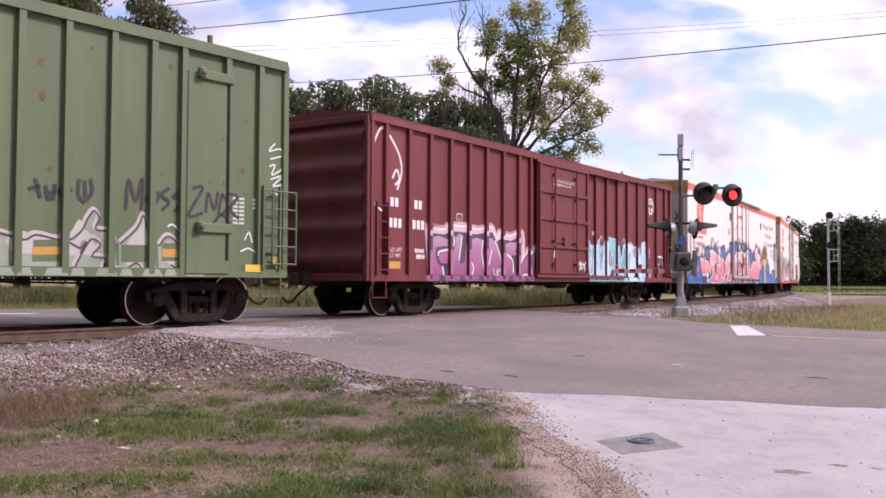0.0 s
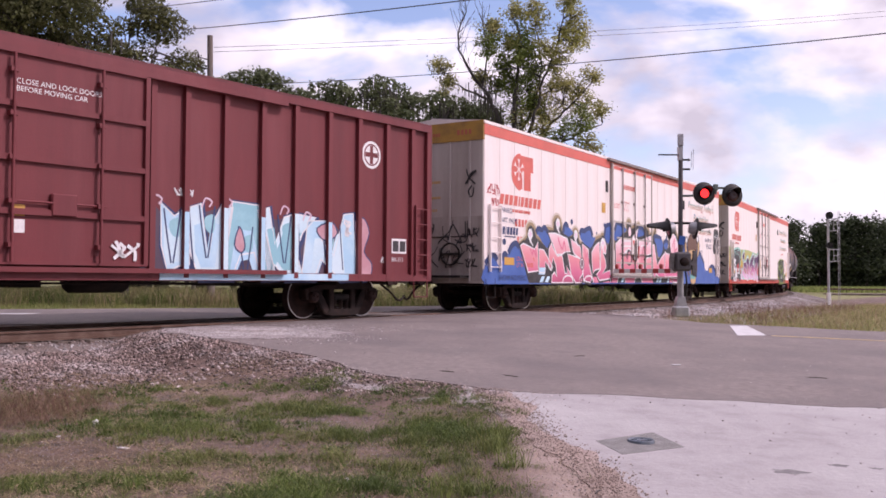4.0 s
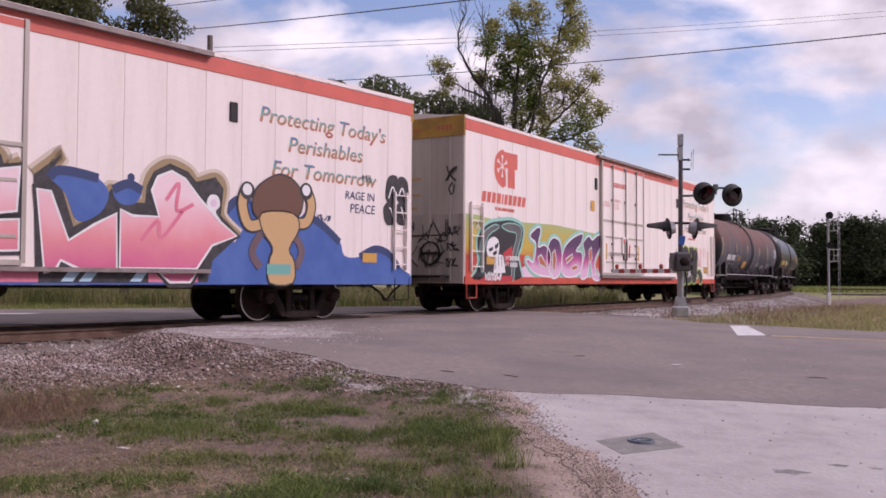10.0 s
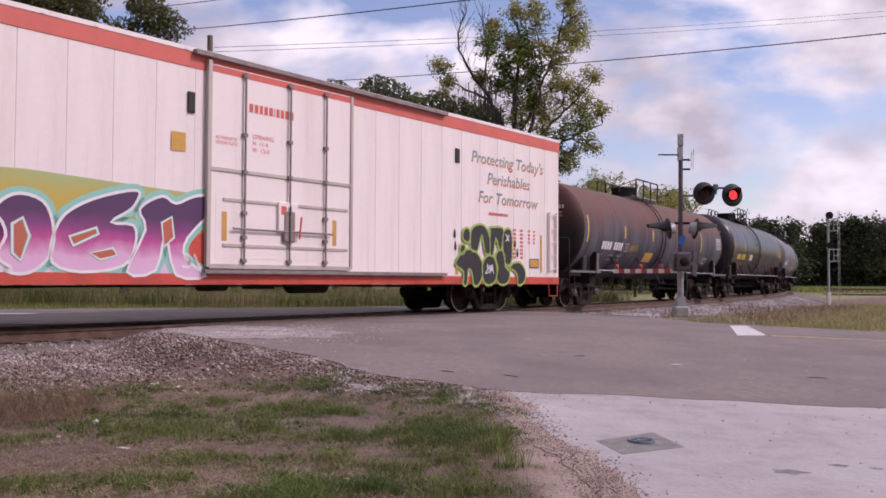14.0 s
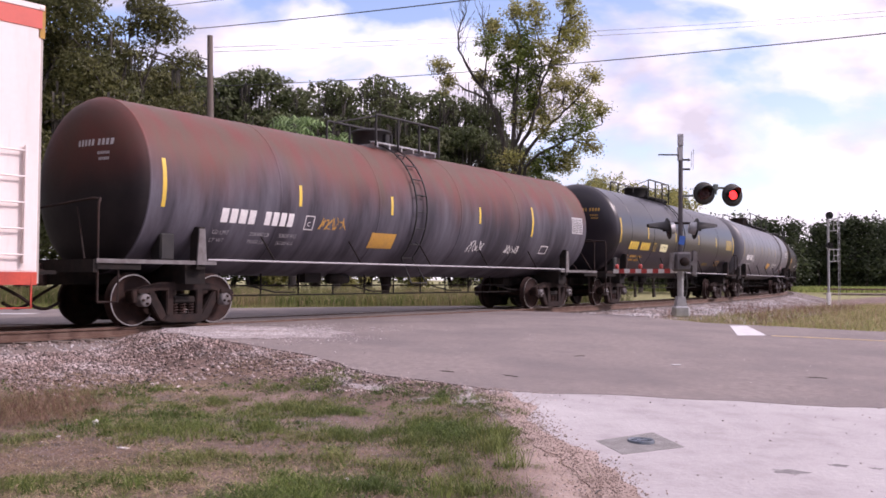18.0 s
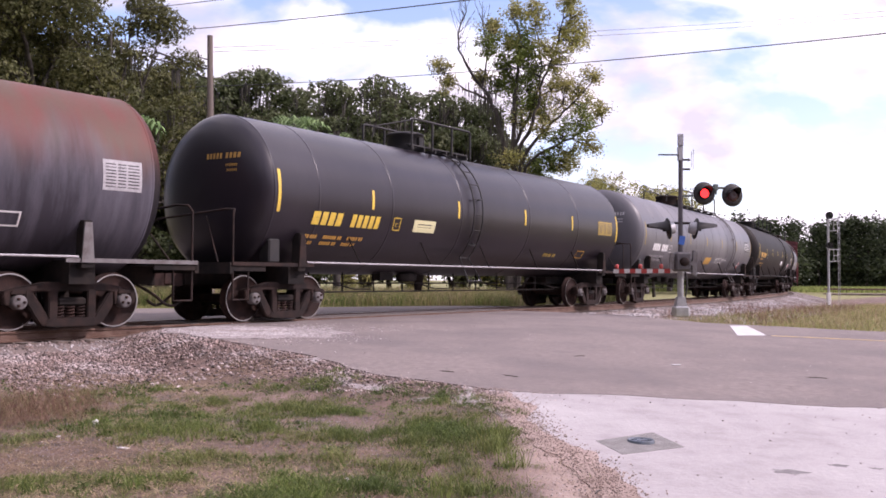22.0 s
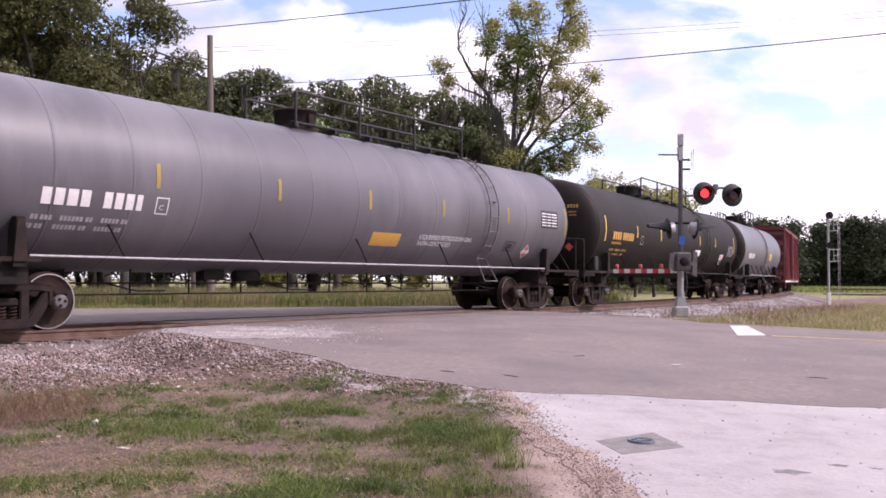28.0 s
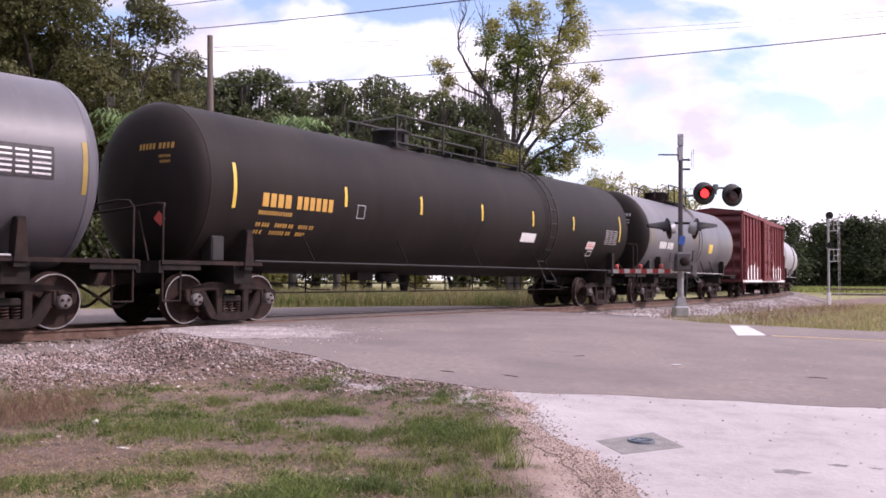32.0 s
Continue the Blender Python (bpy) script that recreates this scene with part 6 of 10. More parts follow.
def mural_one(car, o, y, a, c):
    """Pink piece with blue clouds, across panels and door."""
    f, fd = y - 0.008, y - 0.082
    def at(loop, dx=0.0, dz=0.0):
        return [(o + p[0] + dx, p[1] + dz) for p in loop]
    ground = [[(-0.2, 0.77), (-0.21, 1.16), (0.01, 1.23), (0.16, 1.19), (0.27, 1.36), (0.45, 1.46), (0.61, 1.41), (0.72, 1.22), (0.87, 1.31), (0.97, 1.47), (1.11, 1.56), (1.24, 1.5), (1.34, 1.67), (1.51, 1.79), (1.69, 1.82), (1.89, 1.76), (2.49, 0.77)],
        [(15.58, 0.77), (15.79, 1.51), (15.84, 2.06), (16.07, 2.3), (16.45, 2.33), (16.79, 1.79), (17.39, 1.69), (17.85, 2.17), (18.31, 1.89), (18.81, 1.63), (18.95, 1.33), (19.39, 1.31), (19.88, 1.52), (20.31, 1.43), (20.77, 1.07), (20.99, 0.77)]]
    rims = [[(0.03, 1.25), (0.27, 1.41), (0.47, 1.49), (0.68, 1.36)],
        [(0.93, 1.37), (1.06, 1.53), (1.23, 1.45)],
        [(1.28, 1.56), (1.46, 1.75), (1.69, 1.83), (1.89, 1.73)],
        [(15.84, 2), (16.11, 2.27), (16.45, 2.31)],
        [(17.96, 2.08), (18.35, 1.91), (18.81, 1.6)],
        [(19.42, 1.31), (19.88, 1.49), (20.31, 1.41), (20.67, 1.1)]]
    backing = [[(1.89, 1.79), (2.17, 1.9), (2.36, 2.04), (2.39, 2.28), (2.55, 2.36), (2.76, 2.28), (2.91, 2.02), (3.06, 1.98), (3.46, 1.82), (3.71, 1.65), (3.7, 1.98), (3.51, 2.28), (4.02, 2.29), (4.05, 2.55), (4.2, 2.67), (4.43, 2.61), (4.55, 2.34), (4.68, 2.23), (5.07, 2.17), (5.27, 2.16), (5.38, 2.29), (5.55, 2.37), (5.7, 2.28), (5.83, 1.99), (6.56, 1.81), (6.67, 1.84), (7.12, 2.14), (7.52, 2.23), (7.62, 2.3), (7.81, 2.29), (7.94, 2.16), (8.04, 1.95), (8.28, 2.11), (8.54, 2.24), (8.56, 0.77), (2.44, 0.77)]]
    back_right = [[(12.36, 0.77), (12.3, 2.4), (12.74, 2.75), (12.55, 2.42), (12.75, 2.22), (12.95, 1.64), (13.3, 1.82), (13.59, 2.29), (13.82, 2.08), (14.21, 2.1), (14.24, 2.38), (14.37, 2.64), (14.69, 2.81), (15.07, 2.7), (15.24, 2.54), (15.65, 2.66), (15.83, 2.47), (15.78, 1.97), (16.19, 1.62), (15.61, 1.16), (15.51, 0.77)]]
    back_door = [[(8.54, 1.87), (8.55, 2.15), (9.21, 2.42), (9.6, 2.51), (9.63, 2.74), (9.77, 2.88), (9.96, 2.84), (10.08, 2.63), (10.83, 2.82), (10.59, 2.41), (11.22, 2.46), (11.36, 2.65), (11.56, 2.74), (11.77, 2.63), (11.82, 2.46), (12.16, 2.56), (12.18, 1.17), (8.55, 1.06)]]
    letters = [[(1.94, 1.78), (2.13, 1.84), (2.8, 1.7), (3, 1.92), (3.02, 1.1), (2.41, 1.06)],
        [(3.07, 1.72), (3.37, 1.7), (3.94, 1.23), (3.85, 1.12), (3.47, 1.37), (3.44, 1.05), (3.09, 1.05)],
        [(3.68, 2.2), (4.12, 2.21), (4.95, 2.09), (5.18, 1.7), (4.85, 1.7), (4.59, 1.61), (4.22, 1.6)],
        [(3.85, 1.9), (4.24, 1.55), (4.59, 1.57), (4.79, 1.05), (4.98, 1.05), (4.87, 1.28), (5.29, 0.95), (5.35, 0.77), (3.88, 0.77), (3.91, 0.97), (4.06, 1.08), (4.24, 0.95), (4.16, 1.27), (3.98, 1.5), (3.82, 1.13), (3.69, 1.21), (3.71, 1.74)],
        [(5.2, 2.09), (5.89, 1.88), (6.01, 1.48), (5.46, 1.64), (5.34, 1.75)],
        [(4.98, 1.63), (5.56, 1.56), (6.05, 1.48), (6.11, 1.29), (6.06, 1.03), (5.85, 0.88), (5.98, 0.77), (5.54, 0.77), (5.22, 1.02), (5.14, 1.25)],
        [(6.04, 1.97), (6.52, 1.81), (6.52, 1.44), (6.66, 1.2), (6.81, 0.96), (6.67, 0.77), (6.13, 0.84), (6.1, 1.33)],
        [(6.78, 1.72), (7, 1.92), (7.39, 2.09), (7.44, 1.22), (7.04, 1.17), (6.88, 1.06), (6.8, 1.45)],
        [(7.49, 2.06), (7.63, 2.21), (7.81, 2.18), (7.99, 1.95), (7.91, 1.7), (7.68, 1.75), (7.89, 1.49), (7.96, 1.29), (7.66, 1.07), (8.29, 1.18), (8.33, 0.91), (7.41, 0.84), (7.16, 1.03), (7.49, 1.21)],
        [(8.37, 2.1), (8.54, 2.16), (8.56, 0.79), (8.44, 0.78), (8.37, 1.4)],
        [(12.35, 2.18), (12.57, 2.16), (12.87, 1.42), (13.3, 1.69), (13.69, 1.89), (13.71, 0.98), (13.05, 0.98), (12.75, 1.11), (12.67, 0.97), (12.49, 0.91)],
        [(13.76, 1.96), (13.98, 1.87), (14.49, 1.88), (14.34, 2.32), (14.45, 2.56), (14.73, 2.68), (15, 2.57), (15.32, 2.24), (15.75, 1.87), (16.14, 1.62), (15.59, 1.43), (15.26, 1), (13.76, 1)],
        [(14.52, 0.92), (15.26, 0.93), (15.13, 0.77), (14.72, 0.77)]]
    door_letters = [[(8.6, 2.06), (9.14, 2.3), (9.17, 1.66), (9.08, 1.3), (9.18, 1.12), (8.65, 1.13)],
        [(9.22, 2.24), (10.08, 2.29), (10.7, 2.68), (10.48, 2.25), (10.18, 1.84), (9.79, 1.94), (9.47, 1.82), (9.23, 1.68)],
        [(9.25, 1.63), (9.52, 1.8), (10.05, 1.89), (10.53, 1.79), (10.65, 1.54), (10.91, 1.36), (10.66, 1.18), (9.26, 1.15)],
        [(10.75, 2.21), (11.16, 2.3), (12.13, 2.48), (12.01, 1.82), (11.43, 1.73), (11.24, 1.37), (11.24, 1.19), (10.72, 1.2), (10.67, 1.72), (10.81, 1.88)],
        [(11.54, 1.66), (12.12, 1.7), (12.14, 1.24), (11.46, 1.21)]]
    clouds = [[(2.88, 2.18), (3.03, 2.3), (3.25, 2.27), (3.43, 2.35), (3.66, 2.2), (3.8, 1.95), (3.69, 1.74), (3.36, 1.87), (3.09, 2.06)],
        [(4.68, 2.25), (4.72, 2.44), (4.87, 2.53), (5, 2.44), (5.19, 2.4), (5.36, 2.27), (5.05, 2.15)],
        [(5.86, 2.26), (5.97, 2.39), (6.21, 2.38), (6.47, 2.47), (6.7, 2.46), (6.85, 2.24), (7.07, 2.18), (6.67, 1.85), (6.31, 1.93), (5.97, 2.11)],
        [(7.82, 2.29), (7.94, 2.61), (8.2, 2.68), (8.55, 2.71), (8.55, 2.29), (8.14, 2.04)],
        [(12.55, 2.37), (12.64, 2.48), (12.85, 2.5), (13.14, 2.47), (13.36, 2.43), (13.55, 2.2), (13.39, 1.87), (13.01, 1.73), (12.8, 2.15)],
        [(13.62, 2.27), (13.89, 2.39), (14.15, 2.3), (14.02, 2.07), (13.74, 2.06)]]
    door_clouds = [[(8.52, 2.49), (8.68, 2.72), (8.86, 2.77), (9.05, 2.74), (9.4, 2.67), (9.6, 2.55), (9.21, 2.42), (8.55, 2.16)],
        [(10.77, 2.7), (10.92, 2.73), (11.16, 2.68), (11.32, 2.59), (11.22, 2.46), (10.63, 2.41)]]
    curl_at = [[(2.52, 2.09), (4.29, 2.48), (5.55, 2.2), (7.67, 2.03), (15.6, 2.17)]]
    zig = [[(2.51, 1.73), (2.66, 1.54), (2.7, 1.69), (2.9, 1.5), (2.84, 1.74)],
        [(4.3, 2.09), (4.58, 1.76), (4.72, 1.99), (4.85, 1.69)],
        [(6.22, 1.86), (6.31, 1.53), (6.42, 1.68), (6.54, 1.35)],
        [(4.23, 1.44), (4.41, 1.19), (4.5, 1.33), (4.6, 1.11)],
        [(14.14, 1.46), (14.46, 1.81), (14.54, 1.53), (14.96, 2.01)],
        [(14.62, 2.17), (14.87, 2.48), (14.84, 2.01), (15.18, 2.14)]]
    zig_door = [[(11, 1.46), (11.23, 2.06), (11.42, 1.77), (11.53, 2.23)],
        [(9.38, 1.31), (9.57, 1.59), (9.63, 1.45), (9.83, 1.83)]]
    fig_hair = [[(16.53, 2.1), (16.57, 2.48), (16.84, 2.71), (17.18, 2.84), (17.53, 2.74), (17.74, 2.49), (17.7, 2.16), (17.45, 2.01), (16.85, 1.95)]]
    fig_body = [[(16.73, 2.07), (17.49, 2.11), (17.66, 1.83), (17.4, 1.42), (17.54, 1.17), (17.51, 0.77), (16.94, 0.77), (16.93, 1.16), (17.01, 1.44), (16.77, 1.73)]]
    fig_arm = [[(16.77, 1.89), (16.42, 1.84), (16.26, 2.21), (16.34, 2.5)],
        [(17.54, 1.93), (17.87, 1.97), (18, 2.31), (17.87, 2.61)]]
    fig_glove = [[(16.37, 2.53)],
        [(17.85, 2.63)]]
    left = [[(min(px, 8.33), pz) for px, pz in q] for q in backing + clouds[:4]]
    backing, clouds = left[:1], left[1:] + clouds[4:]
    letters = [[(min(px, 8.33) if px < 9 else px, pz) for px, pz in q] for q in letters]
    back_door = [[(min(max(px, 8.43), 12.07), max(pz, 1.07)) for px, pz in q] for q in back_door]
    door_letters = [[(min(max(px, 8.46), 12.05), max(pz, 1.09)) for px, pz in q] for q in door_letters]
    paint("blue_ground", [[(min(px, o + 21.06), max(pz, .76)) for px, pz in blob(at([(max(px, .03), pz) for px, pz in q]), 3)] for q in ground], M["g_blue"], car, f)
    for q in rims:
        paint("ground_rim", strokes([at([(max(px, .05), pz) for px, pz in q])], .16), M["g_navy"], car, f - .0015)
    # gold mist and black backing behind the letters
    for lp, yy in ((backing[0], f - .003), (back_right[0], f - .003), (back_door[0], fd)):
        n_top = [p for p in lp if p[1] > 1.3]
        for w_, m_, d_ in ((.30, "g_haze", 0), (.17, "g_gold", .001)):
            paint("gold_halo", strokes([at(n_top)], w_), M[m_], car, yy - d_)
        paint("black_backing", [at(lp)], M["paint_black"], car, yy - .002)
    for grp, yy in ((clouds, f - .006), (door_clouds, fd - .003)):
        for q in grp:
            lp = blob(at(q), 4)
            paint("blue_cloud", [lp], M["g_blue"], car, yy)
            paint("cloud_edge", strokes([at(q[: len(q) // 2 + 1])], .15), M["g_navy"], car, yy - .001)
    for grp, yy in ((letters, f - .009), (door_letters, fd - .006)):
        for q in grp:
            lp = at(q)
            paint("letter_shape", [lp], M["fade_pink"], car, yy, "soft pink sprayed letter shape fading to rose")
            paint("letter_shade", edge(lp, .20), M["paint_black"], car, yy + .001)
            paint("letter_edge", edge(lp, .045), M["g_white"], car, yy - .002)
    # rose band on the sill, black arches with white rims, ice-blue slashes
    paint("sill_pink", [rect(o + 4.0, .77, o + 15.3, .95)], M["g_rose"], car, y - .014)
    paint("sill_black", [rect(o + 2.45, .76, o + 4.02, .96), rect(o + 12.4, .76, o + 14.3, .96)], M["paint_black"], car, y - .0145)
    for x in (5.0, 6.55, 9.3, 10.9):
        paint("sill_arch", [[(px, max(pz, .765)) for px, pz in disc(o + x, .77, .36, 18, .20)]], M["paint_black"], car, y - .016)
        paint("arch_rim", [q for q in ring(o + x, .77, .40, .24, .05, 20) if min(p[1] for p in q) > .765], M["g_white"], car, y - .018)
    paint("sill_ice", [[(o + x, .78), (o + x + .2, .78), (o + x + .34, .95), (o + x + .14, .95)] for x in (3.1, 3.45, 9.25, 12.75, 13.05, 13.95)], M["g_sky"], car, y - .019)
    paint("ice_panel", [at([(3.05, 1.0), (3.45, 1.0), (3.5, 1.2), (3.1, 1.2)])], M["g_sky"], car, f - .010)
    # curls: white commas in the black
    for x, z in curl_at[0]:
        lp = blob(at([(x - .14, z), (x - .06, z + .16), (x + .1, z + .15), (x + .15, z - .02), (x + .06, z - .14), (x + .2, z - .32), (x - .02, z - .18)]), 4)
        paint("curl", [lp], M["g_white"], car, f - .012)
        paint("curl_core", [disc(o + x + .01, z + .02, .07, 14)], M["g_lilac"], car, f - .013)
    paint("letter_counter", [disc(o + 6.02, 1.36, .17, 18, .20)], M["g_smoke"], car, f - .0125)
    paint("letter_counter", ring(o + 6.02, 1.36, .12, .15, .035, 20), M["g_white"], car, f - .0135)
    paint("door_curl", [disc(o + x, z, r, 18) for x, z, r in ((9.86, 2.52, .22), (11.56, 2.3, .18), (9.83, 1.62, .27))], M["paint_black"], car, fd - .010)
    paint("door_curl_core", [disc(o + x, z, r, 18, r * 1.25) for x, z, r in ((9.88, 2.52, .13), (11.56, 2.3, .10), (9.83, 1.62, .16))], M["fade_pink"], car, fd - .012)
    for x0, z, w_ in ((9.2, 2.16, 1.1), (9.2, 1.98, .95), (10.95, 2.05, .75)):
        paint("door_stripe", [[(o + x0, z), (o + x0 + w_, z + .03), (o + x0 + w_, z + .08), (o + x0, z + .06)]], M["g_white"], car, fd - .011)
    for grp, yy in ((zig, f - .014), (zig_door, fd - .013)):
        for q in grp:
            paint("zigzag", strokes([at(q)], .07), M["g_rose"], car, yy)
    paint("spot", [disc(o + x, z, r, 12) for x, z, r in ((5.29, 2.61, .09), (7.19, 2.35, .05), (7.84, 2.66, .07), (5.42, 2.4, .04), (13.95, 2.5, .07), (15.75, 2.3, .06), (6.3, 2.4, .09), (1.05, 1.85, .09), (10.95, 2.85, .08), (8.0, 2.4, .16), (4.95, 2.42, .14))], M["g_navy"], car, f - .0005)
    # a plain silhouette with raised arms, left without features
    for q in fig_arm:
        paint("silhouette_edge", strokes([at(q)], .26), M["paint_black"], car, f - .013)
        paint("silhouette_arm", strokes([at(q)], .19), M["g_tan"], car, f - .0145)
    for lp, m_, d_ in ((fig_hair[0], "g_brown", .015), (fig_body[0], "g_tan", .0155)):
        paint("silhouette_edge", edge(blob(at(lp), 3), .07), M["paint_black"], car, f - d_ + .0005)
        paint("silhouette", [blob(at(lp), 3)], M[m_], car, f - d_)
    paint("silhouette_band", [at([(16.86, .92), (17.46, .92), (17.46, 1.12), (16.86, 1.12)])], M["g_teal"], car, f - .0165)
    for q in ([(16.75, 1.75), (16.5, 1.35), (16.7, 1.05)], [(17.5, 1.75), (17.75, 1.4), (17.6, 1.05)]):
        paint("silhouette_cape", strokes([at(q)], .16), M["g_smoke"], car, f - .0125)
    for q in fig_glove:
        paint("silhouette_glove", [disc(o + q[0][0], q[0][1] - .05, .17, 16)], M["paint_black"], car, f - .016)
        paint("glove_light", [disc(o + q[0][0], q[0][1] - .03, .11, 14)], M["g_white"], car, f - .017)
    # small hand-sprayed scrawls
    letter("hand_note", "PAVEO.", .20, o + .88, 2.62, M["g_navy"], car, f, "LEFT", 0.1, 0.95)
    letter("hand_note", "FART. PALM.", .19, o + .80, 2.36, M["g_navy"], car, f, "LEFT", 0.1, 0.95)
    paint("hand_note", bars(o + .95, 2.05, [.6, .15, .55, .6, .55, .55], .2, .25, .15) + [rect(o + 1.05, 1.98, o + 1.7, 2.01)], M["g_navy"], car, f)
    paint("scrawl", scrawl(o + .15, 3.05, .26, 3, 35, .035) + scrawl(o + .35, 2.78, .18, 3, 36, .025), M["g_red"], car, f)
    bub = [[(20.22, 2.62), (20.3, 3.08), (20.6, 3.12), (20.66, 2.7), (20.45, 2.5)], [(20.55, 2.72), (20.66, 3.12), (20.95, 3.05), (20.98, 2.6), (20.75, 2.5)], [(20.15, 2.4), (20.4, 2.58), (20.62, 2.42), (20.55, 2.1), (20.25, 2.05)], [(20.55, 2.45), (20.8, 2.58), (20.98, 2.4), (20.9, 2.08), (20.6, 2.1)]]
    paint("bubble_tag", [blob(at(q), 4) for q in bub], M["paint_black"], car, f)
    paint("bubble_line", [s for q in bub for s in strokes([[(o + (q[0][0] + q[1][0]) / 2 + .06, q[0][1]), (o + sum(p[0] for p in q) / 5, sum(p[1] for p in q) / 5 + .08), (o + (q[2][0] + q[3][0]) / 2 - .06, q[3][1])]], .035)], M["g_white"], car, f - .002)
    letter("hand_note", "MR.", .22, o + 19.45, 2.92, M["paint_black"], car, f, "LEFT", 0.1)
    letter("hand_note", "RAGE IN", .24, o + 18.95, 2.52, M["g_navy"], car, f, "LEFT", 0.1, 1.0)
    letter("hand_note", "PEACE", .27, o + 19.1, 2.24, M["g_navy"], car, f, "LEFT", 0.1, 1.0)
    paint("scrawl", scrawl(o + 17.95, 2.02, .12, 6, 46, .022), M["g_navy"], car, f)
    letter("hand_note", "SHOW NO MERCY", .21, o + .72, .83, M["g_navy"], car, f - 0.014, "LEFT", 0.15, 0.95)


def mural_two(car, o, y, a, c):
    """Violet piece on an ochre and lilac ground with a dark shape at its head."""
    f = y - 0.006
    e = 8.40
    def at(loop, dx=0.0, dz=0.0):
        return [(o + p[0] + dx, p[1] + dz) for p in loop]
    dark = [[(0.45, 0.84), (0.54, 1.04), (0.68, 1.32), (0.61, 1.59), (0.6, 1.87), (0.81, 2.1), (1.21, 2.3), (1.82, 2.39), (2.44, 2.43), (3.03, 2.27), (2.93, 1.8), (2.74, 1.49), (2.86, 1.16), (2.76, 0.85)]]
    band = [[(0.71, 1.69), (0.9, 2.05), (1.46, 2.28), (1.7, 2.21), (1.15, 1.98), (0.91, 1.51), (0.87, 1.05), (0.73, 1.14)],
        [(1.82, 2.26), (2.34, 2.36), (2.97, 2.22), (2.61, 1.42), (2.52, 0.89), (2.37, 0.89), (2.46, 1.58), (2.66, 2.07), (2.19, 2.14)]]
    pale = [[(1.04, 1.66), (1.13, 1.85), (1.35, 1.95), (1.61, 1.91), (1.71, 1.72), (1.62, 1.46), (1.43, 1.34), (1.25, 1.41), (1.09, 1.48)],
        [(1.39, 1), (1.48, 1.38), (1.55, 1.48), (1.74, 1.51), (1.91, 1.48), (2.04, 1.03)]]
    eyes = [[(1.13, 1.63), (1.36, 1.7), (1.38, 1.61), (1.2, 1.56)],
        [(1.45, 1.73), (1.66, 1.82), (1.64, 1.7), (1.5, 1.63)],
        [(1.34, 1.53), (1.55, 1.62), (1.59, 1.54), (1.43, 1.46)]]
    letters = [[(3.48, 2.13), (3.92, 2.34), (4.11, 2.24), (3.93, 1.79), (4.31, 1.85), (4.64, 1.72), (4.76, 1.45), (4.62, 1.15), (4.86, 0.95), (4.14, 0.97), (3.58, 1.09), (3.21, 1.36), (3.35, 1.42), (3.66, 1.35), (3.8, 1.85), (3.51, 2)],
        [(4.96, 2.09), (5.32, 2), (5.48, 1.7), (5.49, 1.29), (5.29, 1), (4.98, 0.89), (4.67, 1), (4.51, 1.33), (4.53, 1.72), (4.69, 1.97)],
        [(5.69, 1.83), (6.15, 2.09), (6.76, 2.27), (7.01, 2.26), (6.86, 1.98), (6.48, 1.74), (6.9, 1.71), (6.94, 1.39), (6.72, 1.04), (5.98, 0.93), (5.49, 1.07), (5.49, 1.47)],
        [(7.01, 1.99), (7.45, 2.24), (7.73, 2.13), (8.11, 2.28), (8.54, 2.33), (8.63, 2.15), (7.99, 1.55), (7.95, 1.19), (8.4, 0.88), (7.75, 0.9), (7.53, 1.58), (7.34, 0.97), (6.79, 0.94), (7.13, 1.65)]]
    holes = [[(3.92, 1.49), (4.13, 1.56), (4.54, 1.19), (4.05, 1.27)],
        [(4.85, 1.63), (5.01, 1.73), (5.12, 1.46), (4.99, 1.09), (4.86, 1.2)],
        [(5.76, 1.48), (6.22, 1.64), (6.26, 1.54), (5.83, 1.34)],
        [(6.12, 1.23), (6.52, 1.32), (6.6, 1.21), (6.3, 1.13)],
        [(7.45, 1.78), (7.65, 1.89), (7.7, 1.54), (7.5, 1.38)]]
    ochre = [[(-0.11, 2.47), (0.52, 2.48), (1.46, 2.4), (3.25, 2.43), (5.07, 2.46), (8.39, 2.32), (8.4, 1.17), (2.72, 1.18), (-0.08, 1.03)]]
    redg = [[(-0.08, 0.77), (-0.09, 1.47), (0.64, 1.5), (0.55, 0.77)],
        [(2.73, 0.97), (2.72, 1.54), (3.54, 1.51), (3.48, 0.98)],
        [(7.67, 0.77), (7.91, 1.54), (8.4, 1.66), (8.4, 0.77)]]
    lilac = [[(2.7, 0.77), (2.86, 1.16), (3.4, 1.28), (5.09, 1.11), (8.08, 1.16), (8.25, 0.77)]]
    paint("ochre_ground", [at([(min(max(px, .03), e), pz) for px, pz in q]) for q in ochre], M["fade_ochre"], car, f)
    paint("red_ground", [at([(min(max(px, .03), e), pz) for px, pz in q]) for q in redg], M["sill_red"], car, f - .002)
    paint("lilac_ground", [at(q) for q in lilac], M["g_lilac"], car, f - .003)
    D = blob(at(dark[0]), 3)
    paint("dark_halo", edge(D, .18), M["g_mint"], car, f - .004)
    paint("dark_shape", [D], M["f_ink"], car, f - .006)
    for q in band:
        paint("dark_band", [blob(at(q), 3)], M["g_ash"], car, f - .008)
        paint("band_line", edge(blob(at(q), 3), .03), M["g_mint"], car, f - .0085)
    paint("red_patch", [at([(1.9, 1.55), (2.4, 1.75), (2.45, 1.5), (2.15, 1.2)]), at([(.62, .8), (1.0, .95), (2.4, .95), (2.45, .8)])], M["g_red"], car, f - .009)
    paint("pale_shape", [blob(at(pale[0]), 3), at(pale[1])], M["g_white"], car, f - .010)
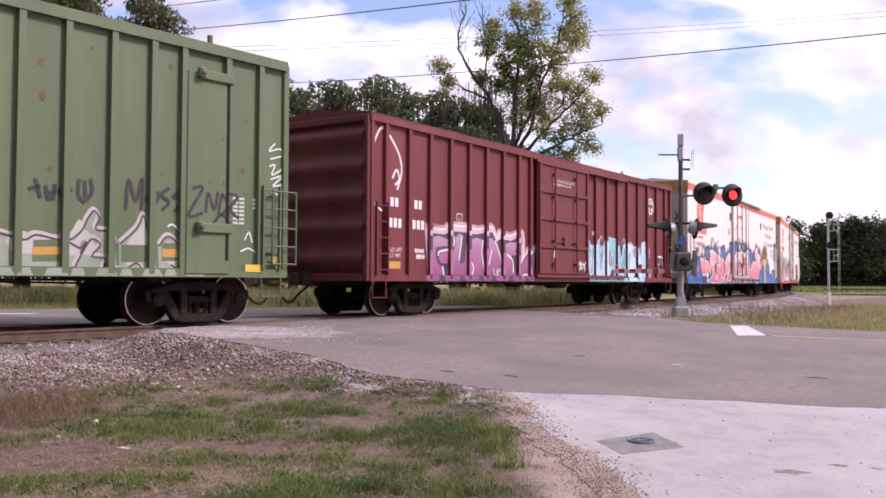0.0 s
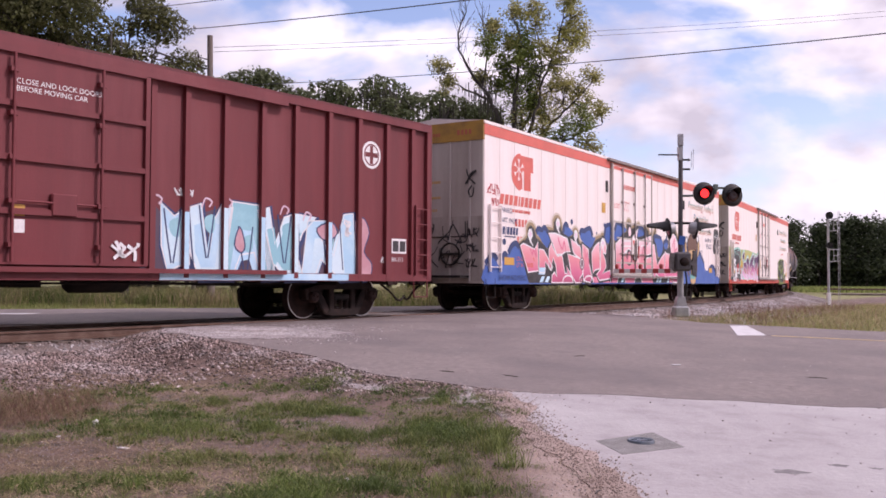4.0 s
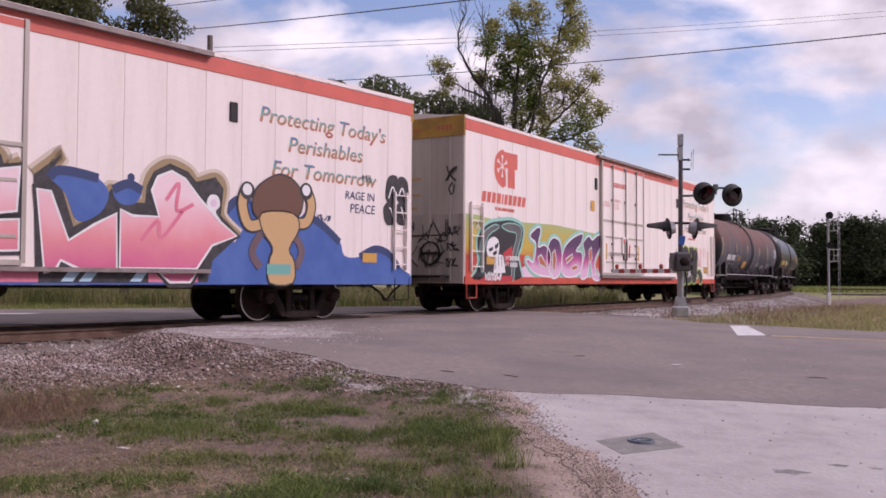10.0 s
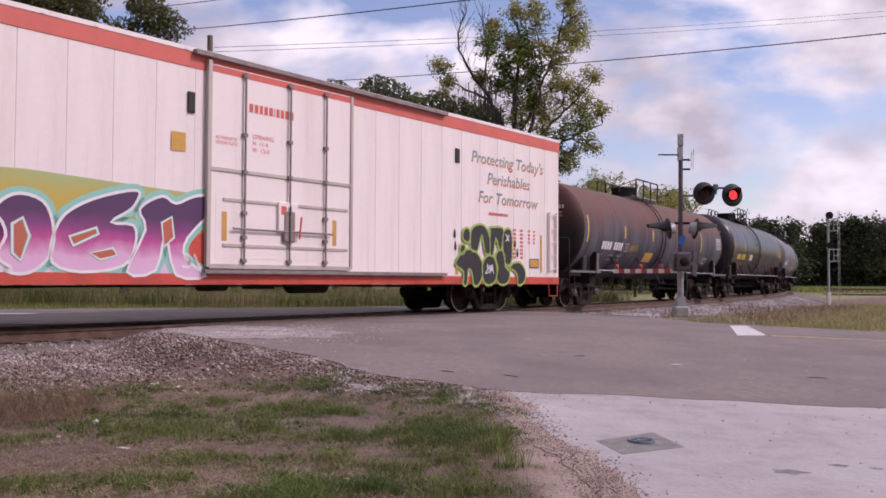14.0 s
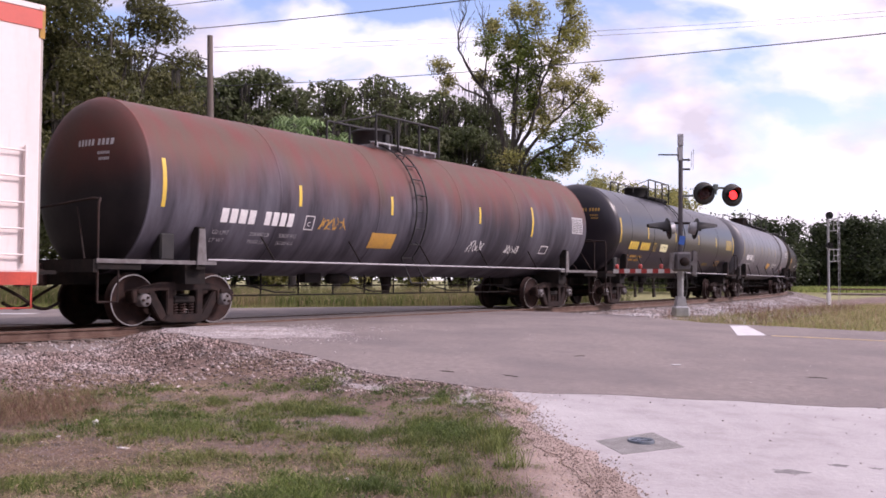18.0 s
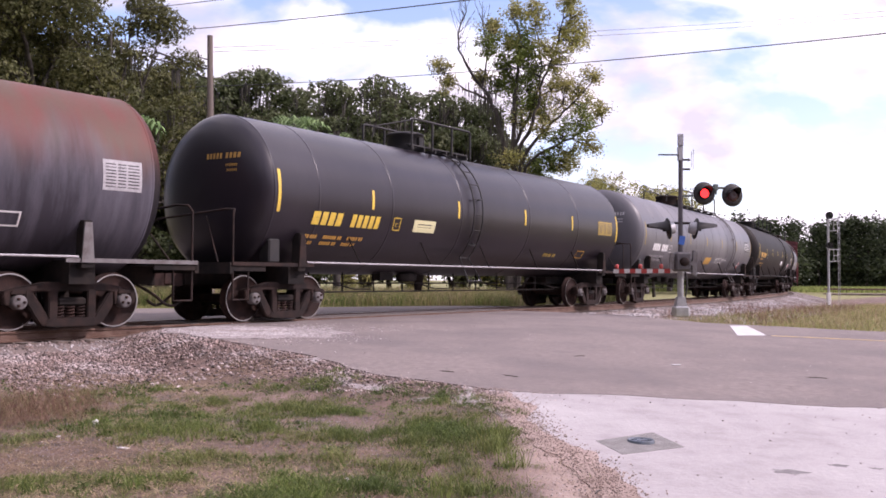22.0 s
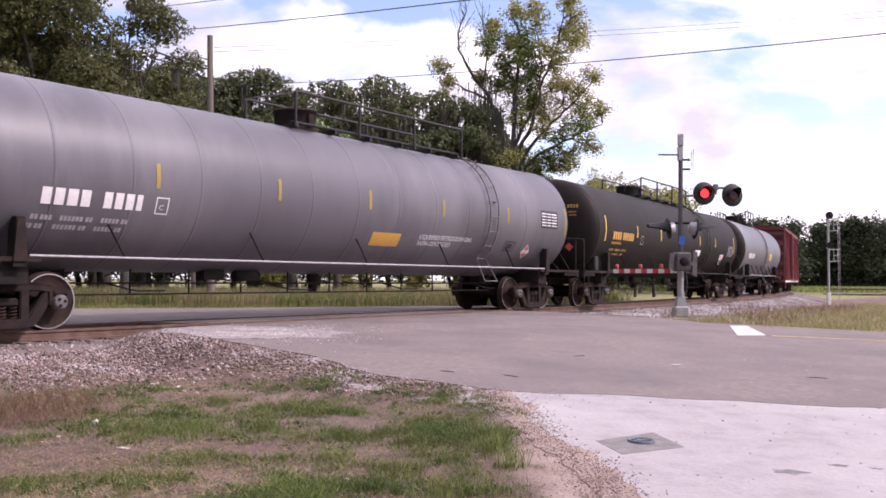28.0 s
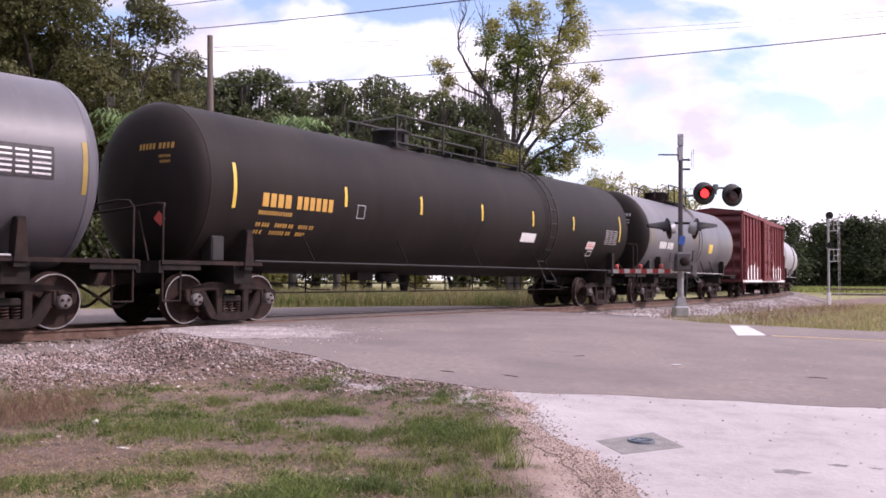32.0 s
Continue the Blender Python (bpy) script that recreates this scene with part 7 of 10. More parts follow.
    paint("pale_mark", [at(q) for q in eyes], M["f_ink"], car, f - .012)
    paint("pale_mark", strokes([at([(1.52, 1.42), (1.5, 1.12)]), at([(1.66, 1.46), (1.66, 1.2)]), at([(1.82, 1.46), (1.84, 1.2)])], .025), M["f_ink"], car, f - .012)
    L = [blob(at(q), 3) for q in letters]
    for q in L:
        paint("piece_halo", edge(q, 0.22), M["g_mint"], car, f - .005)
    for q in L:
        paint("piece_letter", [q], M["fade_violet"], car, f - .009, "rounded letter shape fading from violet to lilac")
        paint("piece_line", edge(q, .05), M["g_white"], car, f - .013)
    paint("piece_hole", [at(q) for q in holes], M["g_rust"], car, f - .014)
    for q in holes:
        paint("hole_rim", edge(at(q), .06), M["g_mint"], car, f - .0145)
        paint("hole_line", edge(at(q), .03), M["g_white"], car, f - .016)
    paint("white_tag", scrawl(o + 7.85, 1.02, .26, 2, 51, .06), M["g_white"], car, f - .018)
    paint("white_tag", scrawl(o + .95, .82, .2, 5, 53, .05), M["g_white"], car, f - .018)
    paint("white_tag", scrawl(o + .5, 2.12, .2, 2, 54, .04), M["g_white"], car, f - .018)
    pile = [[(15.96, 1.23), (16.3, 1.55), (16.75, 1.58), (17.1, 1.3), (17.12, .95), (16.95, .72), (16.75, .72), (16.65, 1.05), (16.5, 1.1), (16.45, .74), (16.3, .74), (16.3, 1.05)],
            [(16.28, 1.85), (16.3, 2.07), (16.5, 2.12), (16.58, 1.95), (16.5, 1.78)], [(16.15, 1.55), (16.2, 1.7), (16.34, 1.7), (16.36, 1.55), (16.25, 1.46)],
            [(16.62, 1.6), (16.62, 2.05), (16.85, 2.22), (17.2, 2.22), (17.46, 1.95), (17.46, 1.55), (17.25, 1.55), (17.1, 2.0), (16.9, 1.58)],
            [(17.5, 2.15), (17.6, 2.2), (18.08, 2.2), (18.08, 1.9), (17.95, 1.6), (17.75, 1.95), (17.62, 1.5), (17.48, 1.55)],
            [(18.1, 1.6), (18.1, 2.05), (18.3, 2.2), (18.5, 2.12), (18.54, 1.6), (18.48, 1.3), (18.25, 1.25)],
            [(17.15, 1.25), (17.35, 1.45), (17.65, 1.42), (17.8, 1.15), (17.75, .85), (17.5, .72), (17.25, .76), (17.12, 1.0)],
            [(17.75, 1.45), (17.95, 1.64), (18.18, 1.5), (18.2, 1.2), (18.42, 1.05), (18.35, .8), (18.05, .72), (17.8, .85), (17.85, 1.15)],
            [(18.45, 1.15), (18.6, 1.28), (18.95, 1.3), (19.2, 1.1), (19.2, .85), (19.0, .72), (18.85, .74), (18.8, 1.0), (18.6, 1.12)]]
    B_ = [blob(at(q), 3) for q in pile]
    for q in B_:
        paint("green_halo", edge(q, .085), M["g_lime"], car, f - .0225)
    paint("green_piece", B_, M["f_ink"], car, f - .024, "dark bubble shapes sprayed with a lime-green outline")
    for q in B_:
        paint("green_edge", edge(q, .03), M["g_lime"], car, f - .027)
    paint("green_tag", scrawl(o + 17.25, 1.0, .22, 2, 91, .03) + scrawl(o + 18.22, 1.85, .2, 1, 92, .03), M["g_white"], car, f - .029)
    paint("drip", [blob(at([(x, z), (x + .05, z + .08), (x, z + .25), (x - .05, z + .08)]), 3) for x, z in ((18.72, 1.7), (18.85, 1.45), (17.78, 1.75), (15.95, 1.85), (15.98, 1.55))], M["f_ink"], car, f - .004)
    paint("yellow_strip", [rect(o + 20.05, 1.05, o + 20.15, 2.1)], M["orange"], car, f - .004)
    paint("dimension_row", [lp for i in range(8) for lp in bars(o + 18.62, 1.42 + .105 * i, [.7, .6, .6, -3.2, .6, .6, .6], .06, .3) + (bars(o + 19.4, 1.42 + .105 * i, [.7, .6, -2.6, .6, .6], .06, .3) if i > 3 else [])], M["coral"], car, f - .003)
    paint("orange_mark", [rect(o + 16.0, .98, o + 16.12, 1.32)], M["orange"], car, f - .006)
    paint("web_line", bars(o + 17.45, 2.52, [.6, .6, .6, .15, .6, .5, .6, .5, .4, .6, .6, .6, .15, .5, .6, .7], .075, .25), M["coral"], car, f - .004)
    paint("label_border", framed(o + 19.47, 1.17, .5, .26, .022), M["paint_black"], car, f - .007)


# ---- tank cars ----
def wrap(verts, r, cz):
    """Lay flat (x, height from the axis along the skin) on the near side of a tank."""
    return [(x, -(r) * math.cos(h / r), cz + r * math.sin(h / r)) for x, h in verts]


def tank_car(name, label, u1, u2, half, skin, headm, marks, r=1.60, cz=2.55, dome_at=0.0, walk_len=2.6, ladder_at=-0.3, bands=(), bar_x=(), fancy=True, label_col="paint_white", sill_pipe=True, head_col="paint_dim"):
    """half: half the length of the shell's straight part."""
    car = car_thing(name, label, u1, u2, True)
    t2 = (u2 - u1) / 2
    body = Shape()
    prof = [(-half - 0.48, 0.0), (-half - 0.465, 0.30 * r), (-half - 0.43, 0.52 * r), (-half - 0.36, 0.72 * r), (-half - 0.27, 0.86 * r), (-half - 0.17, 0.945 * r), (-half - 0.08, 0.984 * r), (-half, r)]
    body.turned([(-half, r), (half, r)], "x", at=(0, 0, cz), seg=72)
    part("shell", body, skin, car)
    for sg in (1, -1):
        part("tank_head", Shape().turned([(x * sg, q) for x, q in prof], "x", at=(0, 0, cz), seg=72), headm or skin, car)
        part("head_seam", Shape().turned([(sg * (-half - 0.02), r - 0.006), (sg * (-half - 0.01), r + 0.006), (sg * (-half + 0.02), r + 0.006), (sg * (-half + 0.03), r - 0.002)], "x", at=(0, 0, cz), seg=72), skin, car)
    for x in bands:
        b = Shape()
        b.turned([(x - 0.03, r - 0.002), (x - 0.018, r + 0.007), (x + 0.018, r + 0.007), (x + 0.03, r - 0.002)], "x", at=(0, 0, cz), seg=64)
        part("weld_band", b, skin, car)
    # dome, platform and railings
    d = Shape()
    d.turned([(cz + r - 0.08, 0.46), (cz + r + 0.34, 0.46), (cz + r + 0.36, 0.50), (cz + r + 0.40, 0.50), (cz + r + 0.44, 0.40), (cz + r + 0.46, 0.0)], "z", at=(dome_at, 0, 0), seg=24)
    d.box(dome_at - 0.08, dome_at + 0.08, -0.52, -0.44, cz + r + 0.05, cz + r + 0.30)
    part("dome", d, M["black"] if skin != M["greytank"] else M["cast"], car)
    p = Shape()
    w0, w1 = dome_at - 0.75, dome_at - 0.75 + walk_len
    zt = cz + r + 0.02
    deck = M["galv"] if skin == M["rusttank"] else M["black"]
    for y in (-0.72, 0.60):
        part("walkway_board", Shape().box(w0, w1, y, y + 0.12, zt - 0.02, zt + 0.02, bev=0.006), deck, car)
    bracket = Shape().box(-0.02, 0.02, -0.75, 0.75, zt - 0.12, zt - 0.021).mesh("walkway_bracket", deck)
    for x in np.linspace(w0 + 0.1, w1 - 0.1, 6):
        o_ = part("walkway_bracket", bracket, None, car)
        o_.matrix_basis = pose(x, 0, 0)
    g = Shape()
    for y in (-0.78, 0.78):
        xs = np.linspace(w0, w1, 4)
        for x in xs:
            g.tube([(x, y, zt - 0.1), (x, y, zt + 0.62)], 0.03, 8)
        g.tube([(w0, y, zt + 0.60), (w0 + 0.06, y, zt + 0.64), (w1 - 0.06, y, zt + 0.64), (w1, y, zt + 0.60)], 0.03, 8)
    g.tube([(w0 - 1.3, -0.6, zt + 0.02), (w0 - 1.25, -0.62, zt + 0.28), (w0, -0.74, zt + 0.60)], 0.018, 6)
    part("handrail", g, M["black"], car)
    # ladder down the near side
    la = Shape()
    def skin_pt(x, a, off):
        return (x, -(r + off) * math.cos(a), cz + (r + off) * math.sin(a))
    for x in (ladder_at - 0.2, ladder_at + 0.2):
        arc = [skin_pt(x, a, 0.09) for a in np.linspace(1.25, -0.75, 14)]
        arc += [(x + (0.10 if x > ladder_at else -0.1), -1.58, cz - r - 0.15)]
        la.tube(arc, 0.02, 6)
    for a in np.linspace(1.15, -0.75, 9):
        la.tube([skin_pt(ladder_at - 0.2, a, 0.09), skin_pt(ladder_at + 0.2, a, 0.09)], 0.014, 6)
    la.tube([(ladder_at - 0.3, -1.58, cz - r - 0.14), (ladder_at + 0.3, -1.58, cz - r - 0.14)], 0.016, 6)
    for x in (ladder_at - 0.28, ladder_at + 0.28):
        for a in (0.9, 0.2, -0.5):
            la.tube([skin_pt(x * 0.4 + ladder_at * 0.6, a, 0.0), skin_pt(x * 0.4 + ladder_at * 0.6, a, 0.1)], 0.014, 5)
    part("ladder", la, M["black"] if skin != M["greytank"] else M["saddle_grey"], car)
    # safety rail along the side
    sr = Shape()
    zr = 1.17
    sr.tube([(-t2 + 0.15, -1.50, zr), (t2 - 0.15, -1.50, zr)], 0.02, 6)
    strut = Shape().tube([(0, -1.50, zr), (-0.25, -r * 0.86, cz - r * 0.52)], 0.018, 6).mesh("rail_strut", M["under"])
    for x in np.linspace(-t2 + 1.8, t2 - 1.8, 5):
        o_ = part("rail_strut", strut, None, car)
        o_.matrix_basis = pose(x, 0, 0)
    part("side_rail", sr, M["paint_dim"] if skin != M["browntank"] else M["black"], car)
    # underside piping
    u = Shape()
    for zz in (0.20, 0.40):
        u.tube([(-t2 + 1.2, -0.35, cz - r - zz), (t2 - 1.2, -0.35, cz - r - zz)], 0.018, 5)
    for x in np.linspace(-t2 + 1.4, t2 - 1.4, 11):
        u.tube([(x, -0.35, cz - r + 0.06), (x, -0.35, cz - r - 0.40)], 0.02, 5)
    u.box(-t2 * 0.42 - 0.3, -t2 * 0.42 + 0.2, -0.45, -0.2, cz - r - 0.14, cz - r + 0.1)
    u.turned([(-0.3, 0), (-0.3, 0.11), (0.3, 0.11), (0.3, 0)], "x", at=(-t2 * 0.42 + 0.8, -0.4, cz - r - 0.06), seg=12)
    u.turned([(cz - r - 0.42, 0.0), (cz - r - 0.42, 0.09), (cz - r - 0.20, 0.12), (cz - r + 0.05, 0.16)], "z", at=(dome_at + 0.6, 0, 0), seg=12)
    for x in np.linspace(-t2 + 2.2, t2 - 2.2, 4):
        u.tube([(x, -0.30, cz - r - 0.20), (x + 0.5, -0.55, cz - r - 0.34), (x + 1.1, -0.55, cz - r - 0.34)], 0.016, 5)
    part("brake_gear", u, M["under"], car)
    # stub sills, end platforms, bolsters and saddles
    for sg in (-1, 1):
        s = Shape()
        xe = sg * (half + 0.95)
        x0, x1 = sorted((xe, sg * (t2 - 1.5)))
        s.box(x0, x1, -0.18, 0.18, 0.72, 1.08)
        x0, x1 = sorted((xe, sg * (half + 0.1)))
        s.box(x0, x1, -1.45, 1.45, 1.06, 1.12)
        s.box(x0, x1, -1.47, -1.43, 0.98, 1.13)
        s.box(xe - 0.04, xe + 0.04, -1.47, 1.47, 0.93, 1.14)
        s.box(sg * t2 - 0.22, sg * t2 + 0.22, -1.35, 1.35, 0.74, 1.12)
        s.prism([(sg * t2 - 0.10, 1.0), (sg * t2 + 0.10, 1.0), (sg * t2 + 0.07, 1.75), (sg * t2 - 0.07, 1.75)], -1.50, -1.30)
        part("end_platform", s, M["under"], car)
        s = Shape()
        x0, x1 = sorted((sg * (t2 - 0.35), sg * (half + 0.95)))
        s.box(x0, x1, -1.50, -1.47, 1.08, 1.15)
        s.prism([(sg * t2 - 0.11, 1.08), (sg * t2 + 0.11, 1.08), (sg * t2 + 0.06, 1.72), (sg * t2 - 0.06, 1.72)], -1.53, -1.50)
        part("saddle_plate", s, M["saddle_grey"] if skin == M["rusttank"] else M["cast"], car)
        h = Shape()
        xr = sg * (half + 0.88)
        h.tube([(xr, -1.42, 0.45), (xr, -1.42, 1.12), (xr, -1.42, 2.02), (xr - sg * 0.06, -1.38, 2.12), (xr - sg * 0.1, -1.1, 2.14), (xr - sg * 0.1, 0.9, 2.02)], 0.022, 6)
        h.tube([(xr - sg * 0.1, -0.9, 1.15), (xr - sg * 0.4, -0.2, 2.05)], 0.018, 6)
        h.tube([(xr, -1.42, 0.45), (xr - sg * 0.38, -1.42, 0.45), (xr - sg * 0.38, -1.42, 1.1)], 0.02, 6)
        part("end_handrail", h, M["cast"], car)
    bk = Shape()
    bk.box(-t2 - 0.75, -t2 - 0.45, -1.35, -1.05, 1.15, 1.62, bev=0.03)
    bk.turned([(-1.55, 0.10), (-1.50, 0.24), (-1.46, 0.24), (-1.46, 0.2)], "y", at=(-t2 - 0.6, 0.35, 1.85), seg=16)
    part("brake_wheel", bk, M["black"], car)
    couplers(car, half + 0.75)
    dish_x, dish_r = [p[0] for p in prof], [p[1] for p in prof]
    def on_head(nm, loops, m, off=0.008):
        def place(p):
            yy, zz = p[0], p[1] - cz
            return (float(np.interp(math.hypot(yy, zz), dish_r, dish_x)) - off, yy, p[1])
        return tagged(part(nm, flat_mesh(nm, loops, m, place), None, car), kind="stuff" if len(loops) > 1 else "")
    if head_col:
        on_head("head_mark", bars(-1.0, cz + .62, [.55] * 4 + [-.5] + [.5] * 5, .11, .3), M[head_col])
        on_head("head_stencil", bars(-.95, cz + .46, [.5] * 7, .05, .3) + bars(-.95, cz + .36, [.5] * 6, .05, .3), M[head_col])
        if skin == M["browntank"]:
            on_head("head_placard", [[(-.72, cz - .78), (-.58, cz - .64), (-.72, cz - .50), (-.86, cz - .64)]], M["paint_red"], .02)
    # yellow reflective bars and lettering, laid on the skin
    def bent(lp):
        """A four-cornered patch cut fine enough to follow the skin."""
        if len(lp) != 4:
            return [lp]
        A, Bq, C, D = (Vector((*p, 0)) for p in lp)
        k = max(1, int(abs(max(p[1] for p in lp) - min(p[1] for p in lp)) / 0.06))
        kx = 1 if abs(A.y - Bq.y) < 1e-6 else k
        grid = [[A.lerp(Bq, i / kx).lerp(D.lerp(C, i / kx), j / k) for i in range(kx + 1)] for j in range(k + 1)]
        return [[(q.x, q.y) for q in (grid[j][i], grid[j][i + 1], grid[j + 1][i + 1], grid[j + 1][i])] for j in range(k) for i in range(kx)]

    def wrapped(nm, loops, m, off=0.006, lab=""):
        for g in ([[lp] for lp in loops] if loose(loops) else [loops]):
            ob = part(nm, flat_mesh(nm, [q for lp in g for q in bent(lp)], m, lambda p: wrap([p], r + off, cz)[0]), None, car, lab)
            if len(g) > 3 and scattered(g):
                tagged(ob, lab, kind="stuff")
        return ob
    for i, x in enumerate(bar_x):
        tall = 0.42 if i in (0, len(bar_x) - 1) else 0.21
        hz = 0.0 if i in (0, len(bar_x) - 1) else 0.02
        wrapped("reflector_bar", [rect(x - 0.04, hz - tall, x + 0.04, hz + tall)], M["faded_yellow"] if skin == M["greytank"] else M["yellow"])
    col = M[label_col]
    for nm, loops, m in marks:
        wrapped(nm, loops, M[m], 0.007)
    return car, wrapped, r, cz


def tank_letter(car, words, size, x, h, m, r, cz, wide=1.0):
    vs, fs = text_loops(words, size, x, h, "LEFT", 0.0, wide)
    me = mesh_from("lettering", wrap(vs, r + 0.008, cz), fs, M[m])
    return part("lettering", me, None, car)


def framed(x, h, w, d, t=0.02):
    return [rect(x, h, x + w, h + t), rect(x, h + d - t, x + w, h + d), rect(x, h, x + t, h + d), rect(x + w - t, h, x + w, h + d)]


def table(x, h, w, d, n=8):
    out = []
    for i in range(n):
        z = h + d * (i + 0.2) / n
        out += [rect(x, z, x + w * 0.3, z + d * 0.4 / n), rect(x + w * 0.36, z, x + w * 0.6, z + d * 0.4 / n), rect(x + w * 0.66, z, x + w, z + d * 0.4 / n)]
    return out


def build_tanks():
    def mid(u1, u2):
        return (u1 + u2) / 2
    # rust-streaked tank
    c = mid(62.6, 76.35)
    marks = [("number_bar", bars(63.05 - c, -.62, [.6, .6, .65, .6, -.7, .55, .55, .55, .55], 0.27, .2), "paint_white"),
             ("plate_box", framed(65.2 - c, -.66, .26, .3), "paint_white"),
             ("placard", [rect(67.35 - c, -1.0, 68.2 - c, -.62)], "orange"),
             ("test_table", [rect(76.55 - c, -.22, 77.25 - c, .28)], "paint_dim"), ("test_line", table(76.6 - c, -.18, .6, .42), "paint_black"),
             ("placard_box", framed(74.9 - c, -.92, .42, .26, .03), "paint_white")]
    car, wr, r, cz = tank_car("tank_car", "rust-streaked dark grey pressure tank car", 62.6, 76.35, 8.0, M["rusttank"], M["shaded_rusthead"], marks, r=1.57, cz=2.47,
                              dome_at=69.0 - c, walk_len=2.5, ladder_at=68.9 - c, bands=(-5.0, -2.0, 1.2, 4.0), bar_x=[61.75 - c, 65.0 - c, 67.9 - c, 71.5 - c, 74.2 - c])
    tank_letter(car, "C", .13, 65.27 - c, -.58, "paint_white", r, cz)
    for h_, words in ((-.86, ("LD LMT", "206400 LB", "93600 KG")), (-1.03, ("LT WT", "79600 LB", "36100 KG"))):
        for x_, w_ in zip((62.95, 63.85, 64.6), words):
            tank_letter(car, w_, .12, x_ - c, h_, "paint_dim", r, cz, 0.95)
    wr("chalk_tag", scrawl(65.6 - c, -.62, .24, 4, 61, .02), M["orange"], .009)
    wr("chalk_tag", scrawl(71.2 - c, -.95, .28, 3, 62, .03) + scrawl(73.0 - c, -.95, .22, 4, 63, .025), M["paint_white"], .009)
    # glossy black tank
    c = mid(80.9, 94.9)
    marks = [("number_bar", bars(81.15 - c, -.62, [.75, .6, .6, .6, -.9, .5, .5, .5, .5, .5], 0.28, .2, .12), "yellow"),
             ("small_lettering", bars(81.1 - c, -.93, [.6, .6, -.3, .6, .6, .6, -2.2, .6, .6, .6, .6, .6, .6, -.4, .6, .6, -2.0, .6, .6, .6, .6, .6, -.4, .6, .6], .085, .2)
              + bars(81.1 - c, -1.08, [.6, .6, -.3, .6, .6, -2.6, .6, .6, .6, .6, .6, -.4, .6, .6, -2.0, .6, .6, .6, .6, -.4, .6, .6], .085, .2), "orange"),
             ("plate_box", framed(83.78 - c, -.62, .26, .3), "yellow"),
             ("notice", [rect(84.55 - c, -.62, 85.4 - c, -.33)], "cream"), ("notice_line", [rect(84.7 - c, -.5, 85.25 - c, -.42)], "paint_black"),
             ("test_table", [rect(94.3 - c, -.25, 95.3 - c, .18)], "faded_yellow"), ("test_line", table(94.35 - c, -.2, .9, .34), "blacktank"),
             ("yellow_mark", bars(91.2 - c, -1.1, [1.2, .8, 1.5, -.4, 1.4], .12, .3), "faded_yellow"), ("placard_box", framed(93.2 - c, -1.1, .5, .28, .03), "orange")]
    car, wr, r, cz = tank_car("tank_car", "glossy black pressure tank car with yellow marks", 80.9, 94.9, 7.85, M["blacktank"], None, marks,
                              head_col="ochre", dome_at=86.2 - c, walk_len=2.6, ladder_at=87.1 - c, bands=(-6.6, -4.2, -1.4, 2.0, 5.0), bar_x=[80.17 - c, 83.0 - c, 86.34 - c, 89.64 - c, 92.48 - c, 95.7 - c])
    tank_letter(car, "C", .13, 83.85 - c, -.54, "yellow", r, cz)
    # long grey tank
    c = mid(99.1, 114.86)
    marks = [("number_bar", bars(99.4 - c, -.60, [.6, .6, .65, .6, -.7, .55, .55, .55, .4], 0.27, .2), "paint_white"),
             ("small_lettering", bars(99.3 - c, -.86, [.6, .6, -.3, .6, .6, .6, -1.4, .6, .6, .6, .6, .6, .6, -.4, .6, .6, -1.6, .6, .6, .6, .6, .6, -.4, .6, .6], .085, .2)
              + bars(99.25 - c, -1.02, [.6, .6, -.3, .6, .6, -1.9, .6, .6, .6, .6, .6, .6, -.4, .6, .6, -1.6, .6, .6, .6, .6, .6, -.4, .6, .6], .085, .2), "paint_dim"),
             ("plate_box", framed(101.45 - c, -.64, .26, .3), "paint_white"),
             ("placard", [rect(107.2 - c, -1.02, 108.2 - c, -.68)], "orange"),
             ("test_table", [rect(114.35 - c, -.22, 115.3 - c, .28)], "paint_black"), ("test_line", table(114.4 - c, -.18, .85, .42, 5), "paint_white"),
             ("placard_box", framed(112.7 - c, -.98, .5, .3, .03) + [rect(112.8 - c, -.9, 113.1 - c, -.76)], "paint_black")]
    car, wr, r, cz = tank_car("tank_car", "long weathered grey gas tank car with white stencils", 99.1, 114.86, 8.9, M["greytank"], None, marks,
                              dome_at=106.2 - c, walk_len=6.1, ladder_at=111.8 - c, bands=(-7.4, -6.0, -4.6, -3.2, -1.8, -.4, 1.0, 2.4, 3.8, 5.2, 6.6), bar_x=[98.35 - c, 101.45 - c, 104.25 - c, 106.94 - c, 109.66 - c, 112.6 - c, 115.8 - c])
    tank_letter(car, "C", .13, 101.52 - c, -.56, "paint_white", r, cz)
    tank_letter(car, "LIQUEFIED PETROLEUM GAS\nNON-ODORIZED", .17, 108.9 - c, -.78, "paint_white", r, cz)
    dia = [(113.9 - c, -1.22), (114.12 - c, -.98), (113.9 - c, -.74), (113.68 - c, -.98)]
    wr("hazard_placard", [dia], M["paint_white"], .010)
    wr("hazard_placard", [[(113.9 - c + (x - 113.9 + c) * .86, -.98 + (h + .98) * .86) for x, h in dia]], M["paint_red"], .013)
    wr("placard_band", [rect(113.73 - c, -1.03, 114.07 - c, -.92)], M["paint_white"], .016)
    tank_letter(car, "1075", .1, 113.78 - c, -1.015, "paint_black", r + .01, cz)
    # sooty tank
    c = mid(119.1, 135.2)
